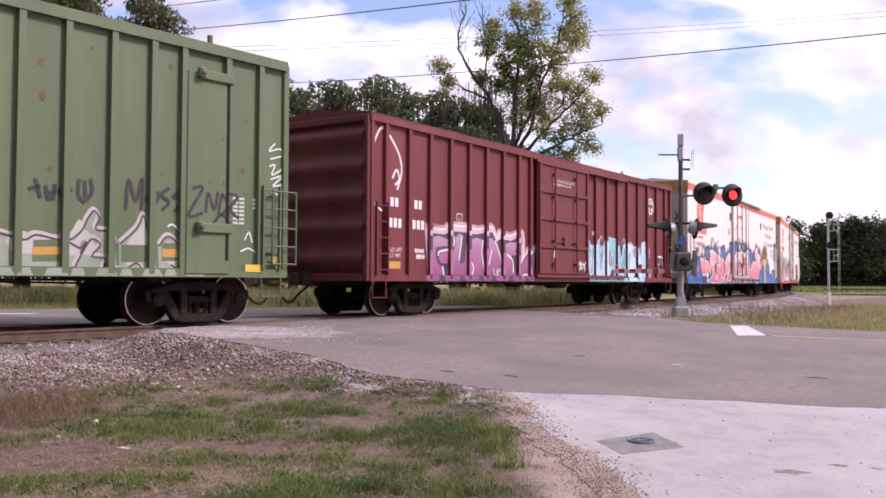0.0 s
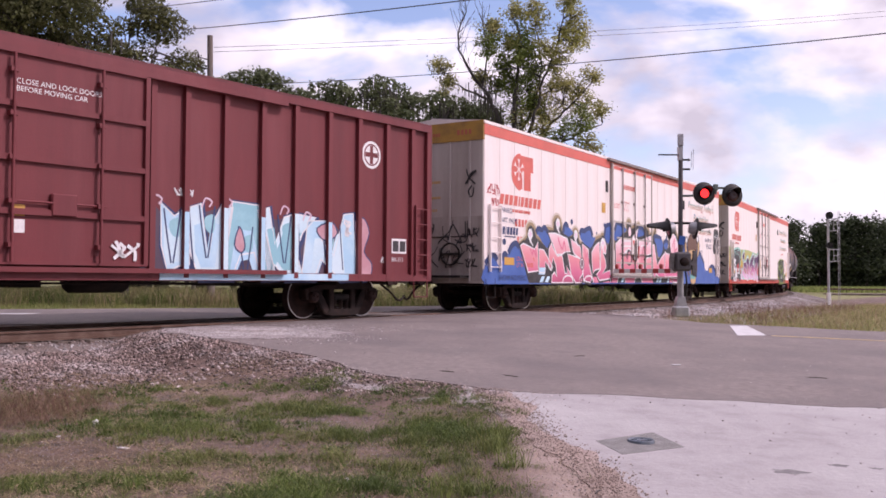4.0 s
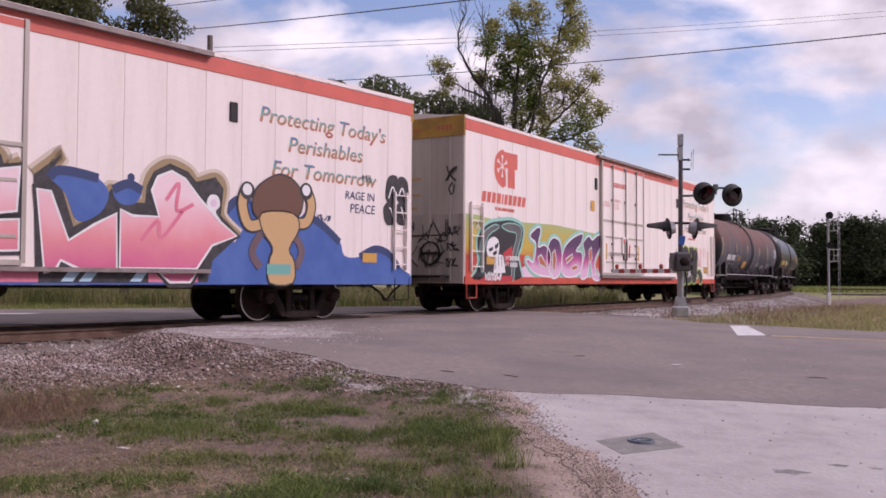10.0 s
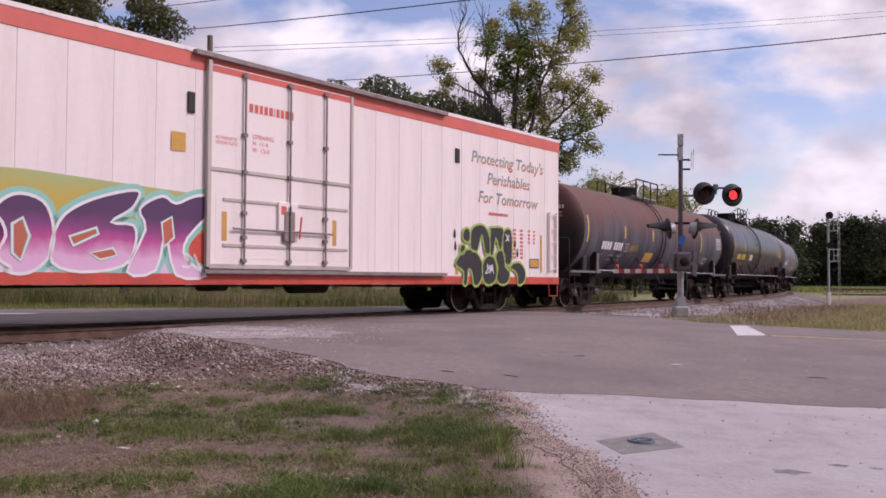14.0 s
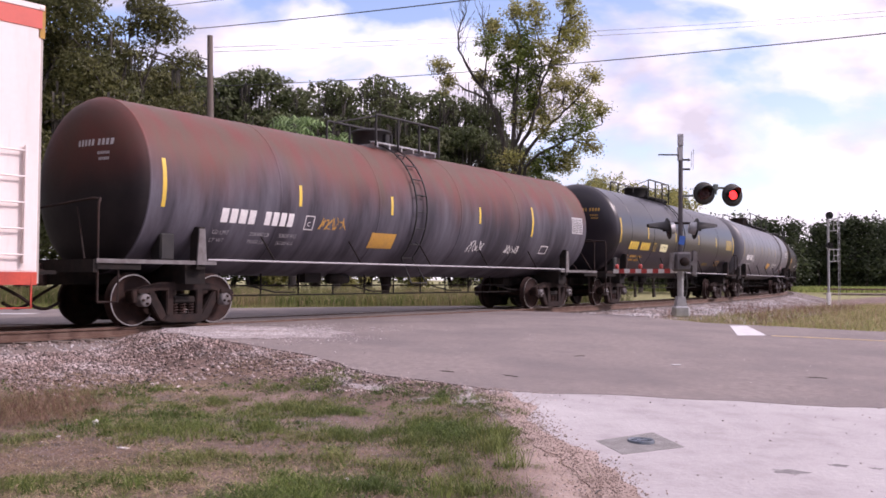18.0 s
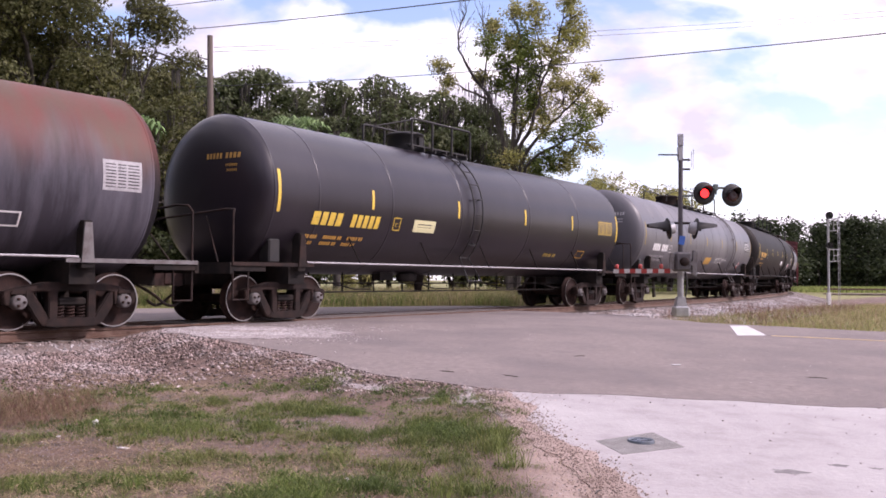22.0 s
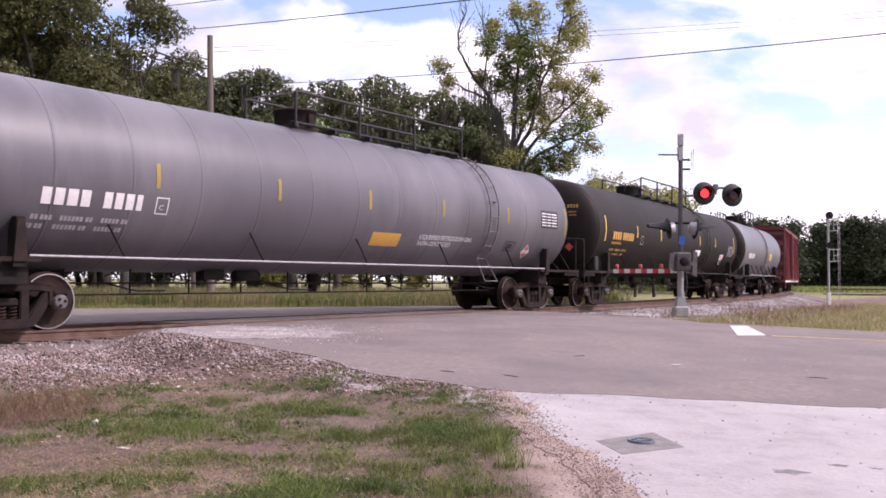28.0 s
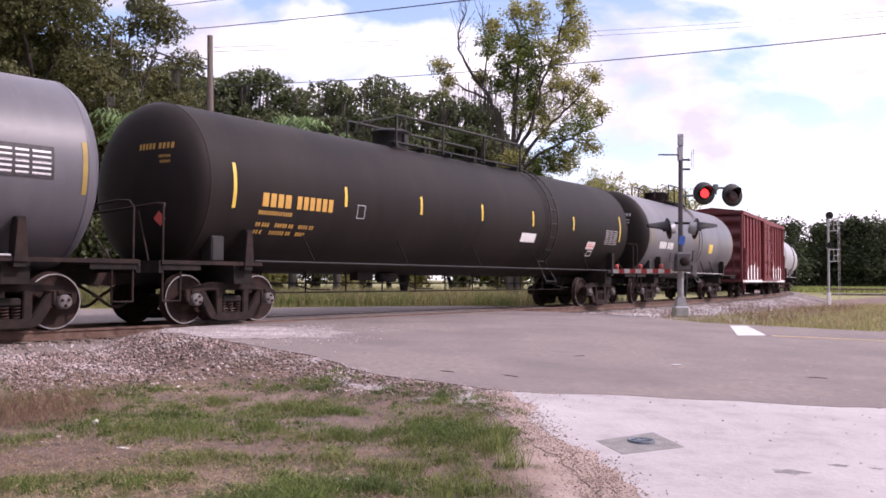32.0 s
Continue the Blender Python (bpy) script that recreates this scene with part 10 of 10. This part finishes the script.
def build_vegetation():
    rng = np.random.default_rng(23)

    def green(x, y):
        return near_verge(x, y) & (turf(x, y) ** 1.2 > rng.uniform(0.04, 1.0, len(x)))

    pts = scatter(rng, 300000, -5.0, 0.95, 4.1, 10.3, green)
    # most blades gather in tufts of their own height
    at_ = rng.integers(0, len(pts), 5200)
    own = rng.integers(0, len(at_), len(pts))
    gather = rng.uniform(0, 1, len(pts)) < 0.62
    pts[gather, :2] = pts[at_[own[gather]], :2] + rng.normal(0, 0.030, (int(gather.sum()), 2))
    pts = pts[near_verge(pts[:, 0], pts[:, 1])]
    pts[:, 2] = height(pts[:, 0], pts[:, 1]) - 0.006
    tall = turf(pts[:, 0], pts[:, 1]) + rng.normal(0, 0.15, len(pts)) > 0.75
    deep = 0.7 * patch(pts[:, 0] + 9, pts[:, 1] + 3, 3.0, 31) + rng.normal(0, 0.22, len(pts)) > 0.38
    for own_, m, words in ((~deep, "grass", "short patchy green grass in the foreground verge"), (deep, "grass_deep", "deeper green grass blades among the pale ones")):
        b = np.concatenate([blades(pts[~tall & own_], 0.036, 0.0019, rng, 1.6), blades(pts[tall & own_], 0.075, 0.0023, rng, 1.1)])
        tagged(new("grass", quads_mesh("grass", b, M[m])), words, "grass", kind="stuff")
    # a few taller tufts and pale seed stalks
    for k, (x, y, h) in enumerate(((0.32, 6.3, 0.16), (0.05, 5.2, 0.12), (-0.35, 5.8, 0.10), (0.2, 7.2, 0.12), (-0.1, 4.8, 0.14), (-0.75, 5.35, 0.09), (0.45, 5.9, 0.14), (-1.9, 6.9, 0.11), (-2.3, 6.7, 0.12), (-1.4, 7.3, 0.11), (0.4, 6.75, 0.15))):
        p = np.stack([rng.normal(x, 0.07, 90), rng.normal(y, 0.07, 90)], 1)
        p = np.concatenate([p, height(p[:, 0], p[:, 1])[:, None] - 0.01], 1)
        tagged(new("grass_tuft", quads_mesh("grass_tuft", blades(p, h, 0.0026, rng, 0.6), M["grass"])), "loose tuft of longer green grass", "grass", "grass tufts", kind="stuff")

    def dry(x, y):
        p = 0.6 * patch(x + 20, y + 70, 1.2, 7) + 0.4 * patch(x + 9, y + 70, 5, 8)
        left = np.clip((-1.5 - x) / 1.2, 0, 1) * 0.25
        return near_verge(x, y) & (p + left > rng.uniform(0.35, 1.0, len(x)))
    pts = scatter(rng, 120000, -6.0, 0.95, 4.1, 11.5, dry)
    pts[:, 2] += 0.012
    tagged(new("dry_grass", quads_mesh("dry_grass", blades(pts, 0.026, 0.0021, rng, 4.2), M["straw"])), "dry straw-coloured grass lying on bare soil", "grass", kind="stuff")

    sx, sy = rng.normal(-2.0, 0.75, 5000), rng.normal(5.6, 0.6, 5000)
    ok = near_verge(sx, sy)
    p = np.stack([sx[ok], sy[ok], height(sx[ok], sy[ok]) + 0.012], 1)
    tagged(new("straw_litter", quads_mesh("straw_litter", blades(p, 0.020, 0.0032, rng, 8.0), M["straw"])), "long pale strands of dead grass lying on the soil", "grass", kind="stuff")

    def weedy(x, y):
        p = 0.6 * patch(x + 33, y + 11, 1.1, 9) + 0.4 * patch(x + 33, y + 11, 4.0, 10)
        run, side = track_frame(x, y)
        core = np.exp(-(((x + 3.75) / 0.75) ** 2 + ((y - 8.1) / 0.95) ** 2))
        return (in_road(x, y) < -0.6) & (side > 3.0) & (core * 0.9 + p * 0.45 > rng.uniform(0.35, 1.25, len(x)))
    pts = scatter(rng, 60000, -6.5, -2.2, 5.7, 10, weedy)
    at_ = rng.integers(0, len(pts), 420)
    own = rng.integers(0, len(at_), len(pts))
    pts[:, :2] = np.where((rng.uniform(0, 1, len(pts)) < 0.7)[:, None], pts[at_[own], :2] + rng.normal(0, 0.055, (len(pts), 2)), pts[:, :2])
    pts[:, 2] = height(pts[:, 0], pts[:, 1]) - 0.01
    b = np.concatenate([blades(pts[::3], 0.10, 0.0019, rng, 2.2), blades(pts[1::3], 0.24, 0.0014, rng, 1.0)])
    tagged(new("weeds", quads_mesh("weeds", b, M["weed"])), "fine reddish-brown dead weeds beside the ballast", "weeds", kind="stuff")
    tagged(new("dry_grass", quads_mesh("dry_grass", blades(pts[2::6], 0.15, 0.0017, rng, 1.6), M["straw"])), "pale dry stalks among the brown weeds", "grass", kind="stuff")
    # low broad-leaved weeds in the turf and on the gravel
    spots = scatter(rng, 900, -5.2, 0.8, 4.3, 10.6, lambda x, y: near_verge(x, y) & (turf(x, y) > rng.uniform(0.1, 0.8, len(x))))
    c = np.repeat(spots, 16, 0) + rng.normal(0, 1, (len(spots) * 16, 3)) * np.array([0.035, 0.035, 0.008]) + np.array([0, 0, 0.035])
    lv = leaf_quads(c, 0.014, 1, 0.004, rng, flat=0.35)
    tagged(new("low_weeds", quads_mesh("low_weeds", lv, M["grass_deep"])), "small broad-leaved weeds dotted through the verge", "weeds", kind="stuff")

    # right-hand bank
    def bank(x, y):
        run, side = track_frame(x, y)
        low = in_road(x, y)
        return (low < -0.25) & (x > 5.8) & (side > 4.3 + 0.05 * (run - 6))
    pts = scatter(rng, 170000, 6, 40, 20.3, 62, bank)
    pts = pts[0.5 * patch(pts[:, 0], pts[:, 1], 0.45, 12) + 0.5 * patch(pts[:, 0], pts[:, 1], 1.6, 13) > rng.uniform(0.15, 0.6, len(pts))]
    half = rng.uniform(0, 1, len(pts)) < 0.62
    tagged(new("grass", quads_mesh("grass", blades(pts[half], 0.22, 0.006, rng, 0.9), M["verge"])), "rough green and tan grass beside the line", "grass", kind="stuff")
    tagged(new("dry_grass", quads_mesh("dry_grass", blades(pts[~half], 0.28, 0.005, rng, 0.8), M["straw"])), "dry tan grass among the green by the line", "grass", kind="stuff")

    def stalks(x, y):
        run, side = track_frame(x, y)
        return (in_road(x, y) < -0.3) & (x > 6.4) & (side > 3.3) & (side < 7.5) & (patch(x, y, 0.8, 14) > 0.45)
    pts = scatter(rng, 9000, 6, 20, 21, 40, stalks)
    tagged(new("weeds", quads_mesh("weeds", blades(pts, 0.40, 0.006, rng, 0.6), M["weed"])), "scattered brown weed stalks beside the line", "weeds", kind="stuff")

    # beyond the track, the road's far verge
    def far(x, y):
        run, side = track_frame(x, y)
        return (side < -3.2) & (in_road(x, y) < -0.2) & (y > 22 + 0.2 * x)
    pts = scatter(rng, 120000, -26, 26, 23, 58, far)
    half = patch(pts[:, 0], pts[:, 1], 0.4, 15) + rng.normal(0, 0.2, len(pts)) > 0.42
    tagged(new("grass", quads_mesh("grass", blades(pts[half], 0.24, 0.008, rng, 0.8), M["verge"])), "long unmown verge grass beyond the road", "grass", kind="stuff")
    tagged(new("grass", quads_mesh("grass", blades(pts[~half], 0.20, 0.008, rng, 0.8), M["grass"])), "green verge grass beyond the road", "grass", kind="stuff")

    # waist-high weeds that close the view under the cars
    def rank(x, y):
        run, side = track_frame(x, y)
        return (side < -4.5) & (in_road(x, y) < -0.8) & (y > 35.5 - 0.1 * x) & (patch(x + 80, y + 5, 0.7, 18) > 0.22)
    pts = scatter(rng, 150000, -24, 16, 34, 50, rank)
    third = rng.uniform(0, 1, len(pts)) + 0.5 * (patch(pts[:, 0] + 80, pts[:, 1] + 5, 0.5, 19) - 0.5)
    for lo, hi, h, m, words in ((-9, 0.26, 0.75, "straw", "tall dry tan weeds beyond the road"), (0.26, 0.55, 0.80, "verge", "tall yellow-green weeds beyond the road"), (0.55, 9, 0.7, "grass_deep", "tall green weeds beyond the road")):
        p = pts[(third >= lo) & (third < hi)]
        tagged(new("weeds", quads_mesh("weeds", blades(p, h, 0.010, rng, 0.5), M[m])), words, "weeds", kind="stuff")

    # far field
    n = 36000
    x = rng.uniform(22, 100, n); y = rng.uniform(112, 154, n)
    run, side = track_frame(x, y)
    m = np.abs(side) > 4
    pts = np.stack([x[m], y[m], np.full(m.sum(), -0.5)], 1)
    tagged(new("field", quads_mesh("field", blades(pts, 0.6, 0.06, rng, 0.6), M["field"])), "flat green field of tall grass", "field", kind="stuff")


build_vegetation()


def stones(pts, size, rng):
    """Rough eight-cornered stones."""
    base = np.array([(1, 0, 0), (-1, 0, 0), (0, 1, 0), (0, -1, 0), (0, 0, 1), (0, 0, -1)], float)
    tri = np.array([(0, 2, 4), (2, 1, 4), (1, 3, 4), (3, 0, 4), (2, 0, 5), (1, 2, 5), (3, 1, 5), (0, 3, 5)])
    k = len(pts)
    v = base[None] * rng.uniform(0.6, 1.2, (k, 6, 1)) + rng.normal(0, 0.22, (k, 6, 3))
    a = rng.uniform(0, 2 * math.pi, k)
    c, s = np.cos(a), np.sin(a)
    R = np.zeros((k, 3, 3)); R[:, 0, 0] = c; R[:, 0, 1] = -s; R[:, 1, 0] = s; R[:, 1, 1] = c; R[:, 2, 2] = 1
    v = np.einsum("kij,knj->kni", R, v)
    v = v * (size * rng.uniform(0.5, 1.5, k))[:, None, None] * np.array([1, 1, 0.7]) + pts[:, None]
    f = (tri[None] + (np.arange(k) * 6)[:, None, None]).reshape(-1, 3)
    return v.reshape(-1, 3), f


def build_stones():
    rng = np.random.default_rng(41)
    run = rng.uniform(-22, 70, 60000)
    side = rng.uniform(-3.0, 4.0, 60000)
    keep = ((run < -8.8) | (run > 3.4)) & ~((np.abs(side) > 0.66) & (np.abs(side) < 0.86))
    keep &= (rng.uniform(0, 1, 60000) < np.where(run < 0, 1.0, np.clip(1.2 - run / 60, 0.15, 1)))
    run, side = run[keep], side[keep]
    h = np.interp(run, RUN, TH)
    x = np.interp(run, RUN, TX) + side * np.sin(h); y = np.interp(run, RUN, TY) - side * np.cos(h)
    z = np.where(np.abs(side) < 1.75, -0.19, -0.19 - (np.abs(side) - 1.75) * 0.225) + 0.0
    v, f = stones(np.stack([x, y, z], 1), 0.031, rng)
    tagged(new("ballast_stones", tris_mesh("ballast_stones", v, f, M["stone"])), "loose grey and rusty ballast stones along the track", "gravel", kind="stuff")
    # spill down to the verge and along the road's broken edge
    x = rng.uniform(-8.5, 1.2, 90000); y = rng.uniform(7.5, 17, 90000)
    run, side = track_frame(x, y)
    d = in_road(x, y)
    near = np.clip(1.15 - (side - 2.2) / 3.6, 0, 1) ** 1.5
    edge = np.exp(-((d + 0.3) / 0.4) ** 2) * 1.0
    keep = (side > 1.5) & (d < 0.1) & (rng.uniform(0, 1, 90000) < np.maximum(near, edge) * 0.9)
    x, y = x[keep], y[keep]
    v, f = stones(np.stack([x, y, height(x, y) + 0.004], 1), 0.017, rng)
    # coarser stones strewn between the ballast and the verge
    n = 9000
    cx = rng.uniform(-7.5, -1.5, n); cy = rng.uniform(8.3, 16, n)
    crun, cside = track_frame(cx, cy)
    keep = (cside > 1.9) & (in_road(cx, cy) < -0.1) & (rng.uniform(0, 1, n) < np.clip(1.25 - (cside - 1.9) / 4.0, 0, 1) * (0.3 + 0.9 * patch(cx + 40, cy + 40, 1.6, 61)))
    cx, cy = cx[keep], cy[keep]
    kv, kf = stones(np.stack([cx, cy, height(cx, cy) + 0.006], 1), 0.027, rng)
    tagged(new("coarse_gravel", tris_mesh("coarse_gravel", kv, kf, M["brown_stone"])), "coarse pinkish-grey stones strewn below the ballast", "gravel", kind="stuff")
    # pale gravel dragged over the corner of the road beside the rails
    n = 16000
    px = rng.normal(-3.25, 0.95, n); py = rng.normal(14.9, 0.95, n)
    prun, pside = track_frame(px, py)
    keep = (pside > 0.95) & (in_road(px, py) > -0.3) & (patch(px + 30, py + 30, 2.4, 62) + 0.4 * np.exp(-((px + 3.4) ** 2 + (py - 14.8) ** 2)) > rng.uniform(0.3, 1.0, n))
    px, py = px[keep], py[keep]
    gz = np.where(in_road(px, py) > 0, road_z(px, py), height(px, py))
    pv, pf = stones(np.stack([px, py, gz + 0.002], 1), 0.013, rng)
    tagged(new("dragged_gravel", tris_mesh("dragged_gravel", pv, pf, M["pale_stone"])), "pale gravel dragged over the road's corner by the rails", "gravel", kind="stuff")
    gx = rng.uniform(-3, 14, 9000); gy = rng.uniform(4.5, 24, 9000)
    keep = (in_road(gx, gy) > 0.05) | (inside(gx, gy, APRON) > 0.05)
    keep &= rng.uniform(0, 1, 9000) < np.clip(0.16 + 0.9 * np.exp(-np.abs(in_road(gx, gy)) / 0.5), 0, 1)
    gx, gy = gx[keep], gy[keep]
    gv, gf = stones(np.stack([gx, gy, road_z(gx, gy) - 0.002], 1), 0.0085, rng)
    tagged(new("road_grit", tris_mesh("road_grit", gv, gf, M["stone"])), "scattered pale grit on the worn paving", "gravel", kind="stuff")
    n = 30000
    brun = rng.uniform(3, 46, n); bside = 1.7 + 5.0 * rng.uniform(0, 1, n) ** 1.3
    h = np.interp(brun, RUN, TH)
    bx = np.interp(brun, RUN, TX) + bside * np.sin(h); by = np.interp(brun, RUN, TY) - bside * np.cos(h)
    keep = (in_road(bx, by) < -0.1)
    bx, by = bx[keep], by[keep]
    bv, bf = stones(np.stack([bx, by, height(bx, by) + 0.01], 1), 0.042, rng)
    tagged(new("bank_stones", tris_mesh("bank_stones", bv, bf, M["stone"])), "grey ballast stones spread down the bank", "gravel", kind="stuff")
    ey = rng.uniform(4.4, 9.2, 5000)
    ex = np.interp(ey, [4.4, 5.0, 5.8, 6.7, 7.9, 9.2], [0.92, 0.96, 0.98, 0.73, 0.68, 0.45]) + rng.normal(0, 0.12, 5000)
    ev, ef = stones(np.stack([ex, ey, road_z(ex, ey) + 0.001], 1), 0.006, rng)
    tagged(new("sand_grit", tris_mesh("sand_grit", ev, ef, M["sand_bits"])), "coarse sand and grit along the driveway's edge", "gravel", kind="stuff")
    x = rng.uniform(-5.0, 0.9, 30000); y = rng.uniform(4.2, 10.2, 30000)
    keep = near_verge(x, y) & (turf(x, y) < rng.uniform(0, 0.9, 30000))
    x, y = x[keep], y[keep]
    cv, cf = stones(np.stack([x, y, height(x, y) + 0.001], 1), 0.0045, rng)
    tagged(new("soil_crumbs", tris_mesh("soil_crumbs", cv, cf, M["stone"])), "crumbs of dry pinkish soil and grit", "soil", kind="stuff")
    tagged(new("spilled_gravel", tris_mesh("spilled_gravel", v, f, M["brown_stone"])), "spilled pale gravel at the broken road edge", "gravel", kind="stuff")


build_stones()


def build_small_things():
    # valve lid in its dark patch
    flat_patch("concrete_patch", [(1.14, 6.75), (1.25, 6.32), (1.77, 6.66), (1.66, 7.18)], -0.002, M["concrete_dark"], "dark square concrete patch in the driveway", "pavement", thick=0.02)
    z = float(road_z([1.48], [6.78])[0])
    lid = thing("valve_lid", "round blue-grey cast-iron valve lid", "manhole cover", at=pose(1.48, 6.78, z - 0.006))
    s = Shape()
    s.turned([(-0.02, 0.10), (0.018, 0.10), (0.024, 0.094), (0.020, 0.080), (0.012, 0.078), (0.014, 0.0)], "z", seg=28)
    part("rim", s, M["lid"], lid)
    s = Shape()
    for k in range(6):
        a = math.pi * k / 6
        s.box(-0.07, 0.07, -0.005, 0.005, 0.012, 0.019, turn=Matrix.Rotation(a, 4, "Z"))
    part("rib", s, M["lid"], lid)

    def crumple(name, x, y, size, seed, label, m="litter", flat=0.5):
        rng = random.Random(seed)
        bm = bmesh.new()
        bmesh.ops.create_icosphere(bm, subdivisions=1, radius=1)
        for v in bm.verts:
            v.co *= 0.55 + 0.75 * rng.random()
            v.co = Vector((v.co.x * size[0], v.co.y * size[1], v.co.z * size[2]))
        me = bpy.data.meshes.new(name); bm.to_mesh(me); bm.free()
        me.materials.append(M[m])
        ob = tagged(new(name, me), label, "litter")
        ob.matrix_world = pose(x, y, ground_z(x, y) + size[2] * 0.55, 0, 0, rng.uniform(0, 360))
    crumple("paper_cup", -2.87, 7.57, (0.050, 0.034, 0.034), 1, "crushed white paper cup lying in the grass")
    crumple("paper_scrap", -2.27, 6.53, (0.085, 0.025, 0.007), 2, "flat white paper scrap on the soil")
    crumple("paper_scrap", -0.57, 5.52, (0.03, 0.02, 0.015), 3, "small white paper scrap in the grass")
    crumple("paper_scrap", -2.93, 6.97, (0.022, 0.016, 0.010), 4, "tiny white scrap by dry weeds")
    flat_patch("paper_strip", [(3.0, 11.95), (3.12, 12.0), (3.14, 11.96), (3.02, 11.91)], 0.012, M["litter"], "thin white strip of paper lying on the road", "litter", kind="", thick=0.006)
    for k, (x, y, w) in enumerate(((2.72, 6.25, .05), (2.95, 6.2, .035), (2.28, 6.0, .09))):
        flat_patch("oil_stain", [(x + w * 1.3 * math.cos(a) * (1 + .3 * math.sin(3 * a + k)), y + w * .7 * math.sin(a) * (1 + .35 * math.sin(5 * a + k))) for a in np.linspace(0, 2 * math.pi, 14, endpoint=False)], -0.0025, M["stain"], "dark oily stain on the concrete", "stain", thick=0.0012)
    for k, (x, y, ln, rz) in enumerate(((0.05, 10.35, .22, 140), (0.75, 10.2, .30, 125), (1.9, 12.6, .18, 30), (4.6, 11.2, .25, 160), (6.6, 12.9, .3, 10), (0.9, 5.25, .10, 60))):
        s = Shape().tube([(-ln / 2, 0, 0.006), (0, ln * .06, 0.009), (ln / 2, 0, 0.006)], [.004, .005, .003], 5)
        ob = tagged(new("twig", s.mesh("twig", M["bark"])), "thin dark twig lying on the paving", "twig", "twigs on the paving")
        ob.matrix_world = pose(x, y, float(road_z([x], [y])[0]) - 0.002, 0, 0, rz)
    # cracks in the asphalt
    rng2 = random.Random(21)
    for x, y, dx, dy, n_ in ((1.2, 14.5, .55, .12, 9), (4.5, 10.6, .5, -.06, 10), (2.2, 19.5, .5, .3, 8), (8.0, 14.2, .6, -.05, 9)):
        pts = []
        for i in range(n_):
            pts.append((x + dx * i + rng2.uniform(-.1, .1), y + dy * i + rng2.uniform(-.12, .12)))
        s = Shape()
        top = [(p[0], p[1], float(road_z([p[0]], [p[1]])[0]) + 0.0015) for p in pts]
        for a, b in zip(top[:-1], top[1:]):
            w = rng2.uniform(.004, .010)
            s.add([(a[0], a[1] - w, a[2]), (b[0], b[1] - w, b[2]), (b[0], b[1] + w, b[2]), (a[0], a[1] + w, a[2])], [(0, 1, 2, 3)])
        tagged(new("road_crack", s.mesh("road_crack", M["stain"])), "dark hairline crack in the asphalt", "crack", kind="structure")
    # pale log and dead branch on the far verge
    rng = random.Random(6)
    for k, (x, y, ln, rz, r) in enumerate(((0.9, 47.0, 3.2, 4, .17), (2.9, 47.6, 1.8, -6, .12), (-4.2, 46.0, 1.6, 40, .12))):
        s = Shape()
        pts = [(ln * (i / 6 - .5), 0.06 * math.sin(i), r + 0.03 * math.cos(i * 1.7)) for i in range(7)]
        s.tube(pts, [r * .7, r, r * 1.1, r, r * .9, r * .8, r * .5], 8)
        s.tube([pts[2], (pts[2][0] + .3, .1, .5)], [r * .5, r * .2], 6)
        ob = tagged(new("fallen_log", s.mesh("fallen_log", M["pale_wood"])), "pale bleached fallen log in the verge grass", "log")
        ob.matrix_world = pose(x, y, ground_z(x, y) + 0.12, 0, 0, rz)


M["lid"] = mat("cast_lid", (0.14, 0.17, 0.21), (0.09, 0.10, 0.11), rough=0.6, metal=0.3, scale=14)
M["stain"] = mat("oil_stain", (0.14, 0.13, 0.128), (0.24, 0.225, 0.22), rough=0.8, scale=9)
M["pale_wood"] = mat("bleached_wood", (0.55, 0.52, 0.48), (0.4, 0.37, 0.33), rough=0.9, scale=6)
build_small_things()


# ---- what moves ----
def car_pose(u1, u2, t):
    a, b = on_track(u1 - gone(t)), on_track(u2 - gone(t))
    return Matrix.Translation((a + b) / 2) @ Matrix.Rotation(math.atan2(b.y - a.y, b.x - a.x), 4, "Z")


def motions():
    for car, u1, u2 in CARS:
        walk(car, [(k * 0.5, car_pose(u1, u2, k * 0.5)) for k in range(65)])
    for ob, dx in WHEELSETS:
        turn0 = random.uniform(0, 6.28)
        rows = []
        for k in range(241):
            t = k * 4 / 30
            rows.append((t, Matrix.Translation((dx, 0, WHEEL_R)) @ Matrix.Rotation(turn0 - gone(t) / WHEEL_R, 4, "Y")))
        walk(ob, rows)
    # the two lenses turn in step: one shows its lit face while the other shows its dark one
    period, first = 1.208, 0.06
    for lamp, i in LAMPS:
        base = lamp.matrix_basis.translation.copy()
        turns = []
        for k in range(27):
            a = first + period * k
            on, off = (a + period / 2, a + period) if i else (a, a + period / 2)
            if k == 8:
                # both stay dark for a second
                if i:
                    continue
                off = 9.99
            turns += [on, off]
        if i:
            turns.insert(0, first)
        ang = 0.0 if i else 180.0
        rows = [(0.0, ang)]
        for t in [t for t in turns if t < 31.9]:
            rows += [(t - 0.045 + j * 0.03, ang + 60 * j) for j in range(4)]
            ang += 180
        rows.append((32.0, ang))
        walk(lamp, [(t, Matrix.Translation(base) @ Matrix.Rotation(radians(a), 4, "Z")) for t, a in rows])


motions()
